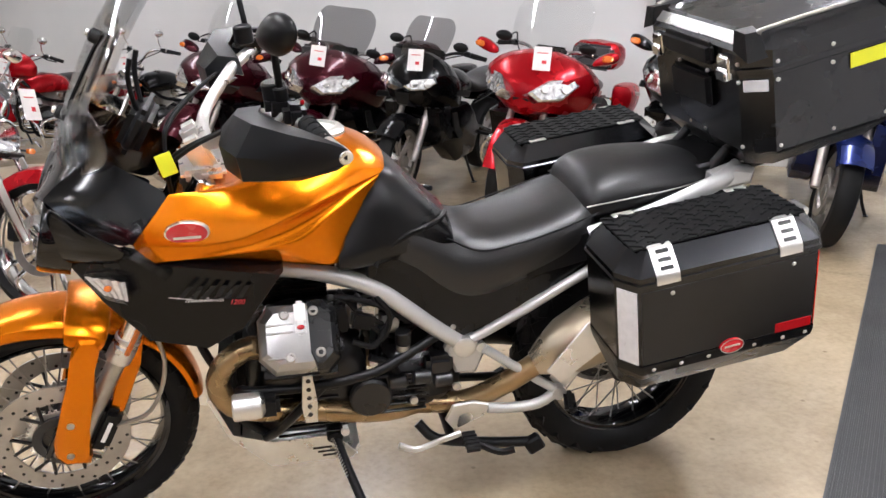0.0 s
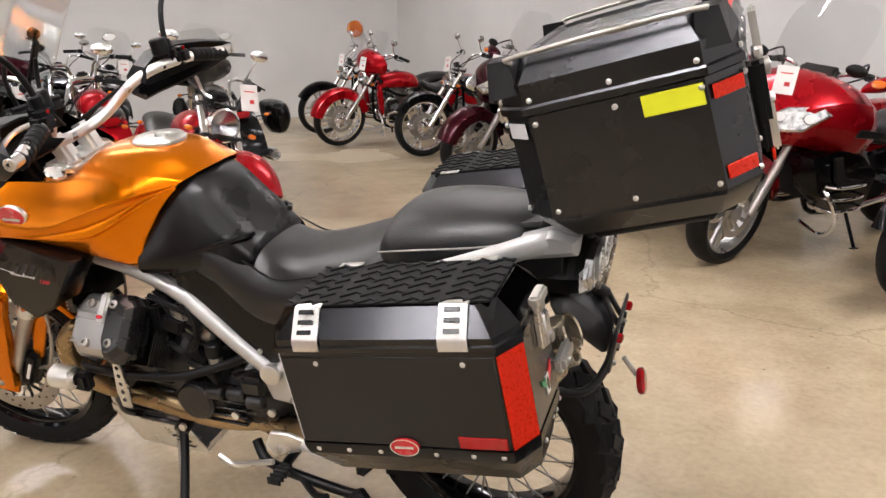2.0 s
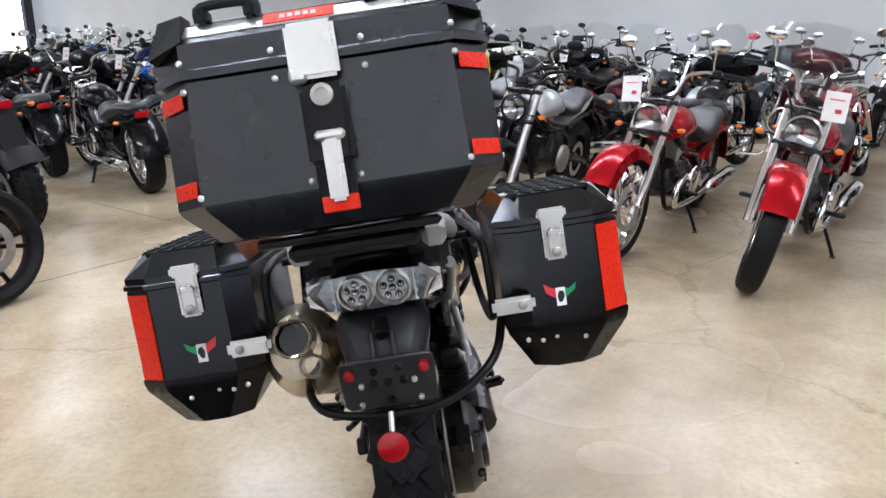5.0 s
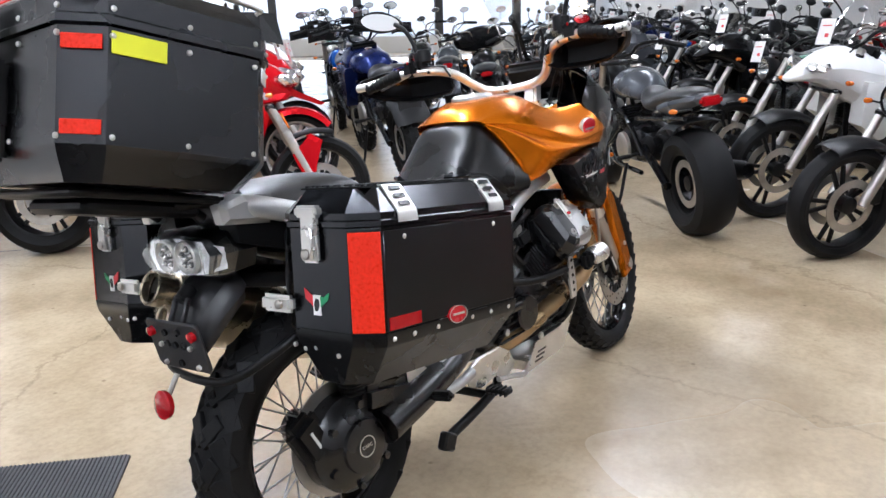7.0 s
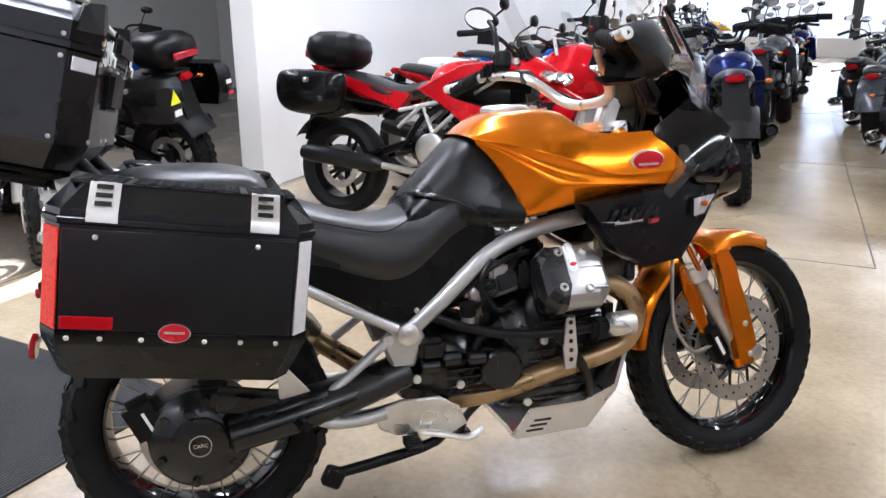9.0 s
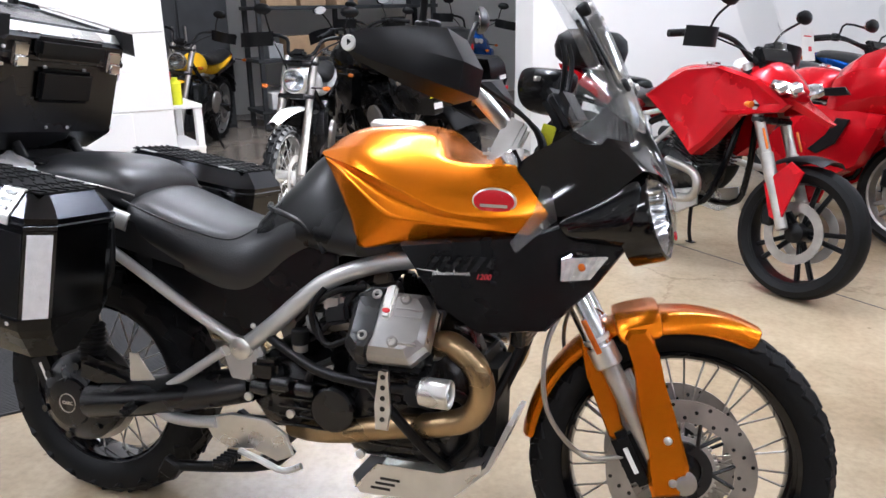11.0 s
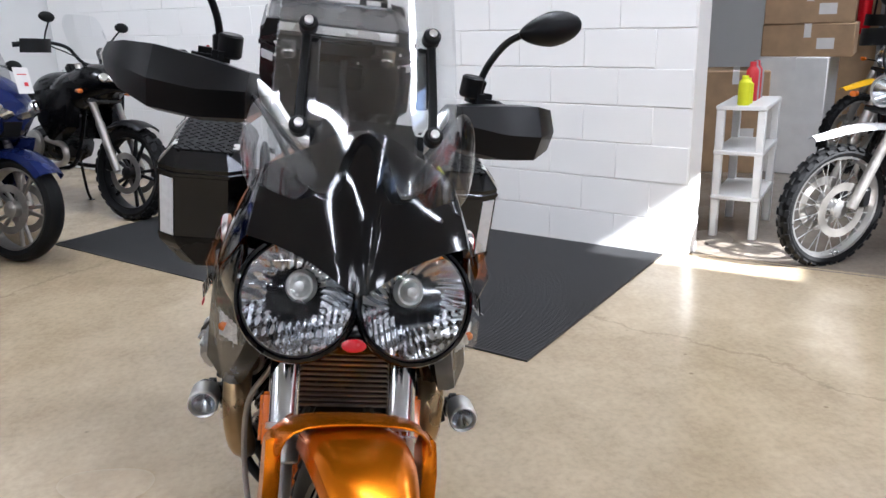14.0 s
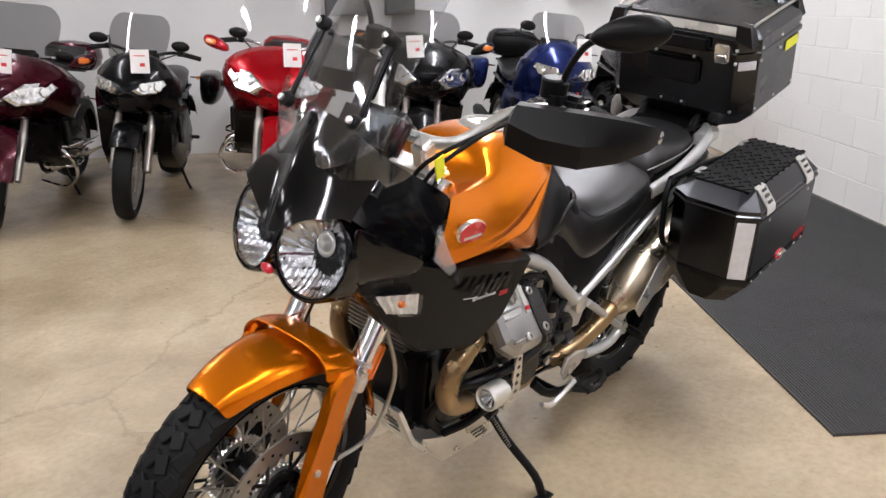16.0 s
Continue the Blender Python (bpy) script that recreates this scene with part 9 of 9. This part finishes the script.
for n, (st, p, lab) in enumerate((("adv", P_BLACK, "black adventure motorcycle with a paper price tag"), ("naked", P_BLACK, "black naked motorcycle with silver fork"), ("sport", P_GREY, "grey sport motorcycle with a clear screen"), ("naked", P_BRIGHTBLUE, "bright blue naked motorcycle with price tag"), ("sport", P_BLACK, "black sport motorcycle with a clear screen"), ("adv", P_GREY, "grey adventure motorcycle with a clear screen"), ("naked", P_RED, "red naked motorcycle with price tag"))):
    motorbike((4.05 + n * 0.95, -2.95), FC_ + 6, st, p, lab, group=ROWC, steer=-8, screen=(0.13, 0.48, 1.06, 0.24, M_CLEAR, 0.14) if st != "naked" else None)
motorbike(None, FA_ - 4, "naked", P_GREY, "dark grey power cruiser with a very wide rear tyre", rear=(1.78, -1.78), tag=False, steer=-12, trim=M_SATIN, wide=0.24)
for n, (st, p, lab) in enumerate((("cruiser", P_BLACK, "black cruiser with red tail light, seen from behind"), ("bagger", P_BLACK, "black bagger cruiser with leather seat"), ("cruiser", P_GREY, "dark grey cruiser with chrome trim"), ("cruiser", P_BLACK, "black cruiser with chrome pipes"))):
    motorbike(None, FA_ - 14, st, p, lab, rear=(4.25 + 1.35 * n, -1.72 + 0.1 * n), tag=False, steer=6, group="cruisers along the aisle")
# second row of cruisers, backs to the floor
for n, (st, p, lab) in enumerate((("bagger", P_BLACK, "black bagger cruiser with chrome pipes"), ("cruiser", P_RED, "red cruiser with chrome trim"), ("bagger", P_BLACK, "black bagger cruiser with saddlebags"), ("cruiser", P_MAROON, "maroon cruiser with chrome engine"), ("cruiser", P_BLACK, "black cruiser with low bars"), ("bagger", P_RED, "red bagger cruiser with saddlebags"), ("cruiser", P_GREY, "grey cruiser with chrome trim"), ("naked", P_BLACK, "black naked motorcycle with low bars"))):
    motorbike(None, FB_ + random.uniform(-5, 5), st, p, lab, rear=(-1.34 + 0.98 * n, -4.32), tag=False, steer=random.uniform(-10, 10), group=ROWD, bags=p if st == "bagger" else None, screen=(0.20, 0.50, 0.98, 0.36, M_CLEAR, 0.16) if n % 2 == 0 else None)
for n, (st, p) in enumerate((("cruiser", P_BLACK), ("bagger", P_MAROON), ("cruiser", P_SILVER), ("cruiser", P_BLUE), ("bagger", P_BLACK), ("adv", P_WHITE), ("naked", P_YELLOW), ("sport", P_RED))):
    motorbike((-0.6 + 1.0 * n, -6.75), FC_ + random.uniform(-4, 4), st, p, "parked motorcycle in the far row with a clear screen", steer=random.uniform(-10, 10), group="motorcycles in the far row", screen=(0.20, 0.50, 1.0, 0.36, M_CLEAR, 0.16), tag=n % 2 == 0)
# along the white wall
motorbike((2.39, 0.39), FB_ - 4, "cross", P_DUCRED, "bright red sport adventure motorcycle with black luggage", group=ROWB, steer=6, screen=(0.13, 0.48, 1.08, 0.28, M_CLEAR, 0.16), boxes="top", bags=P_BLACK)
motorbike((3.55, 0.48), FB_ - 3, "sport", P_DUCRED, "orange-red sport motorcycle with clear screen", group=ROWB, steer=6, screen=(0.13, 0.58, 1.02, 0.26, M_CLEAR, 0.16))
motorbike((4.46, 0.44), FB_ - 2, "sport", P_WHITE, "white and blue sport touring motorcycle", group=ROWB, steer=4, screen=(0.13, 0.58, 1.02, 0.26, M_CLEAR, 0.16), boxes=True, bags=P_WHITE)
for n, (st, p, lab) in enumerate((("adv", P_BRIGHTBLUE, "blue adventure motorcycle with gold wheels"), ("dirt", P_YELLOW, "yellow dirt motorcycle with wire wheels"), ("sport", P_BLACK, "black sport motorcycle with clear screen"), ("adv", P_RED, "red adventure motorcycle with clear screen"), ("dirt", P_BRIGHTBLUE, "blue dirt motorcycle with wire wheels"), ("sport", P_SILVER, "silver sport motorcycle with clear screen"), ("naked", P_RED, "red naked motorcycle with price tag"), ("adv", P_BLACK, "black adventure motorcycle with clear screen"), ("sport", P_BLUE, "blue sport motorcycle with clear screen"), ("naked", P_GREY, "grey naked motorcycle with price tag"), ("adv", P_YELLOW, "yellow adventure motorcycle with clear screen"))):
    motorbike((5.25 + n * 0.95, 0.55), FB_, st, p, lab, group=ROWB, steer=5, screen=(0.13, 0.50, 1.06, 0.26, M_CLEAR, 0.15) if st not in ("naked", "dirt") else None)
for n, (st, p) in enumerate((("naked", P_BLACK), ("adv", P_BLACK), ("sport", P_BLUE), ("cruiser", P_BLACK), ("naked", P_GREY), ("adv", P_BRIGHTBLUE), ("sport", P_BLACK), ("cruiser", P_SILVER))):
    motorbike((7.9 + 0.9 * n, -5.6), FC_ + random.uniform(4, 16), st, p, "parked motorcycle among the dense rows with dark trim", steer=random.uniform(-10, 10), group="motorcycles in the dense rows", tag=n % 2 == 0, screen=(0.14, 0.48, 1.05, 0.30, M_CLEAR, 0.15) if n % 3 else None)
motorbike(None, FA_ + 6, "adv", P_BLUE, "blue and black dual-sport motorcycle with knobbly tyres", rear=(3.82, -0.43), tag=False, steer=-6, knobs=True)
motorbike(None, FA_ + 4, "dirt", P_BRIGHTBLUE, "blue dirt motorcycle with knobbly tyres", rear=(5.45, -0.25), tag=False, steer=-6, knobs=True, trim=M_ALU)

random.seed(21)
for n, (st, p) in enumerate((("adv", P_GREY), ("naked", P_BLACK), ("dirt", P_GREEN), ("adv", P_BLUE), ("naked", P_RED), ("dirt", P_YELLOW))):
    motorbike(None, FA_ + random.uniform(-8, 10), st, p, "parked motorcycle further along the aisle, seen from behind", rear=(7.2 + 1.05 * n, -0.55 + random.uniform(-0.2, 0.2)), tag=False, steer=random.uniform(-8, 8), knobs=st == "dirt", group="motorcycles along the aisle")
for n, (st, p) in enumerate((("cruiser", P_BLACK), ("adv", P_BLACK), ("naked", P_SILVER), ("bagger", P_BLACK), ("sport", P_BLUE), ("adv", P_WHITE), ("cruiser", P_MAROON), ("naked", P_BLACK))):
    motorbike((4.5 + 1.0 * n, -4.35), FC_ + random.uniform(6, 16), st, p, "parked motorcycle in the crowded middle rows with a clear screen", steer=random.uniform(-10, 10), group="motorcycles in the middle rows", tag=n % 2 == 1, screen=(0.16, 0.48, 1.05, 0.32, M_CLEAR, 0.15) if n % 4 else None)
for n, (st, p) in enumerate((("cruiser", P_BLACK), ("bagger", P_GREY), ("cruiser", P_BLACK), ("adv", P_BLACK), ("cruiser", P_TEAL), ("bagger", P_BLACK))):
    motorbike((-0.2 + 1.25 * n, -8.0), FC_ + random.uniform(-6, 8), st, p, "parked motorcycle in the last row by the side wall", steer=random.uniform(-10, 10), group="motorcycles by the side wall", tag=False, screen=(0.20, 0.50, 1.0, 0.38, M_CLEAR, 0.16) if n % 2 else None)

# ---- workshop bay beyond the opening ----
motorbike((0.93, 2.93), -72, "dirt", P_WHITE, "white and grey dual-sport motorcycle with wire wheels", knobs=True, steer=-10, tag=False, second=P_WHITE, trim=M_ALU)
lug = motorbike(None, 145, "adv", P_BLACK, "black adventure motorcycle with hard luggage and stickers", rear=(2.45, 3.29), tag=False, boxes="top", knobs=True)
for mt, pts, y, z, yaw in ((M_YELLOW, [(-0.05, -0.04), (0.05, -0.04), (0.0, 0.05)], 0.31, 0.80, 0), (M_PAPER, [(-0.035, -0.02), (0.035, -0.02), (0.035, 0.02), (-0.035, 0.02)], 0.30, 0.70, 0), (M_PAPER, [(-0.03, -0.015), (0.03, -0.015), (0.03, 0.015), (-0.03, 0.015)], -0.30, 0.78, 0), (M_REDINK, [(-0.03, -0.012), (0.03, -0.012), (0.03, 0.012), (-0.03, 0.012)], -0.31, 0.70, 0)):
    bm = B()
    prism(bm, pts, Matrix.Translation((-1.108, y, z)) @ pose(0, 0, 0, 90, 0, -90), 0.004)
    part("sticker", bm, mt, lug, "printed sticker")
motorbike((2.75, 5.30), -70, "dirt", P_RED, "red and black dirt motorcycle in the bay", knobs=True, tag=False)
motorbike((0.84, 5.42), -75, "dirt", P_YELLOW, "small yellow dirt motorcycle in the bay", knobs=True, tag=False)
motorbike((3.9, 5.4), -80, "adv", P_BRIGHTBLUE, "blue adventure motorcycle parked in the bay", tag=False)

shelf = thing("shelving_unit", ROOM @ pose(3.35, 6.95, 0), "dark steel shelving unit loaded with boxes and parts", "shelving")
for x in (-1.1, 0.0, 1.1):
    for y in (-0.22, 0.22):
        bm = B()
        box(bm, (0.05, 0.05, 2.3), pose(x, y, 1.15), 0.004)
        part("post", bm, M_SHELF, shelf)
for z in (0.2, 0.75, 1.3, 1.85, 2.28):
    bm = B()
    box(bm, (2.3, 0.50, 0.04), pose(0, 0, z), 0.004)
    part("shelf_board", bm, M_SHELF, shelf)
random.seed(7)
for z in (0.22, 0.77, 1.32, 1.87):
    x = -1.0
    while x < 0.85:
        w, h, d = random.uniform(0.16, 0.40), random.uniform(0.14, 0.40), random.uniform(0.25, 0.42)
        if random.random() < 0.75:
            bm = B()
            box(bm, (w, d, h), pose(0, 0, h / 2), 0.006)
            solid("storage_box", bm, random.choice((M_CARD, M_CARD, M_SHELF, M_PANELGREY, M_WHITE)), ROOM @ pose(3.35 + x + w / 2, 6.93, z, 0, 0, random.uniform(-4, 4)), "closed storage box on a steel shelf", "box", "boxes on the shelving")
        x += w + random.uniform(0.02, 0.12)
cab = thing("steel_cabinet", ROOM @ pose(1.50, 7.40, 0), "tall black steel cabinet with two doors", "cabinet")
bm = B()
box(bm, (1.10, 0.5, 2.1), pose(0, 0, 1.05), 0.008)
part("body", bm, M_SHELF, cab)
for x in (-0.272, 0.272):
    bm = B()
    box(bm, (0.53, 0.02, 2.02), pose(x, -0.26, 1.05), 0.005)
    dr = part("door", bm, M_SHELF, cab)
    bm = B()
    box(bm, (0.02, 0.03, 0.16), pose(x * 0.25, -0.28, 1.05), 0.004)
    part("handle", bm, M_STEEL, dr)
for n, (a, b, z, w, h) in enumerate(((0.46, 5.42, 0, 0.50, 0.90), (0.52, 5.45, 0.901, 0.64, 0.24), (0.50, 5.44, 1.142, 0.62, 0.26), (0.02, 5.3, 0, 0.5, 0.8))):
    bm = B()
    box(bm, (w, 0.45, h), pose(0, 0, h / 2), 0.008)
    bx = solid("cardboard_box", bm, M_WHITE if n == 0 else M_CARD, ROOM @ pose(a, b, z, 0, 0, 5 * (n - 1)), "tall white carton under brown boxes" if n == 0 else "closed brown cardboard box, stacked", "cardboard box", "stacked boxes in the bay")
    bm = B()
    box(bm, (0.05, 0.452, 0.002), pose(0, 0, h + 0.0002))
    box(bm, (0.05, 0.002, 0.10), pose(0, -0.2255, h - 0.05))
    part("tape", bm, M_PAPER, bx)
    bm = B()
    box(bm, (0.12, 0.002, 0.08), pose(w * 0.2, -0.2262, h * 0.4))
    part("shipping_label", bm, M_PAPER, bx)
stand = thing("white_rack", ROOM @ pose(0.43, 3.46, 0), "white painted wooden rack with bottles on top", "rack")
for a in (-0.10, 0.12):
    for b in (-0.24, 0.24):
        bm = B()
        box(bm, (0.045, 0.045, 0.74), pose(a, b, 0.37), 0.006)
        part("leg", bm, M_WHITE, stand)
for z in (0.24, 0.50, 0.752):
    bm = B()
    box(bm, (0.27, 0.54, 0.025), pose(0.01, 0, z), 0.005)
    part("shelf_board", bm, M_WHITE, stand)
for n, (b, mt, h) in enumerate(((-0.30, M_YELLOW, 0.16), (-0.18, M_YELLOW, 0.14), (0.0, M_REDINK, 0.22), (0.08, M_PANELGREY, 0.22), (0.17, M_REDINK, 0.22), (0.26, M_PANELGREY, 0.20))):
    bm = B()
    lathe(bm, [(0.032, 0), (0.034, 0.006), (0.034, h * 0.78), (0.022, h * 0.86), (0.018, h * 0.88), (0.018, h)], Matrix(), 18)
    solid("spray_can", bm, mt, ROOM @ pose(0.44, 3.46 + b * 0.72, 0.7650), "small spray can standing on the white rack", "spray can", "cans on the rack")
bm = B()
box(bm, (0.34, 0.04, 2.2), pose(0, 0, 1.1), 0.004)
solid("wooden_board", bm, M_CARD, ROOM @ pose(0.74, 7.42, 0), "tall brown wooden board standing by the cabinet", "board")
ext = thing("fire_extinguisher", ROOM @ pose(0.78, 7.30, 0.98), "red fire extinguisher hung on a wooden board", "fire extinguisher")
bm = B()
lathe(bm, [(0.05, 0.0), (0.062, 0.01), (0.062, 0.34), (0.045, 0.39), (0.018, 0.41)], Matrix(), 22)
part("cylinder", bm, P_DUCRED, ext)
bm = B()
box(bm, (0.10, 0.03, 0.03), pose(0.02, 0, 0.44), 0.006)
tube(bm, [(0.03, 0, 0.43), (0.09, 0, 0.36), (0.08, 0, 0.15)], 0.010, 8)
box(bm, (0.05, 0.09, 0.03), pose(0, 0.05, 0.30))
part("valve", bm, M_SATIN, ext)

# ---- painted blocks of the white wall ----
bm = B()
box(bm, (0.3975, 0.006, 0.193), Matrix(), 0.0016)
first = None
for row in range(12):
    for k in range(15):
        a = -0.21 - k * 0.4 - (0.2 if row % 2 else 0.0)
        if a < -5.6:
            continue
        m = pose(a, -0.0015, 0.1 + row * 0.2)
        if first is None:
            first = part("block", bm, M_WALL, W_WHITE)
            o = first
        else:
            o = new("block", first.data)
            o.parent = W_WHITE
        o.matrix_parent_inverse = Matrix()
        o.matrix_basis = m
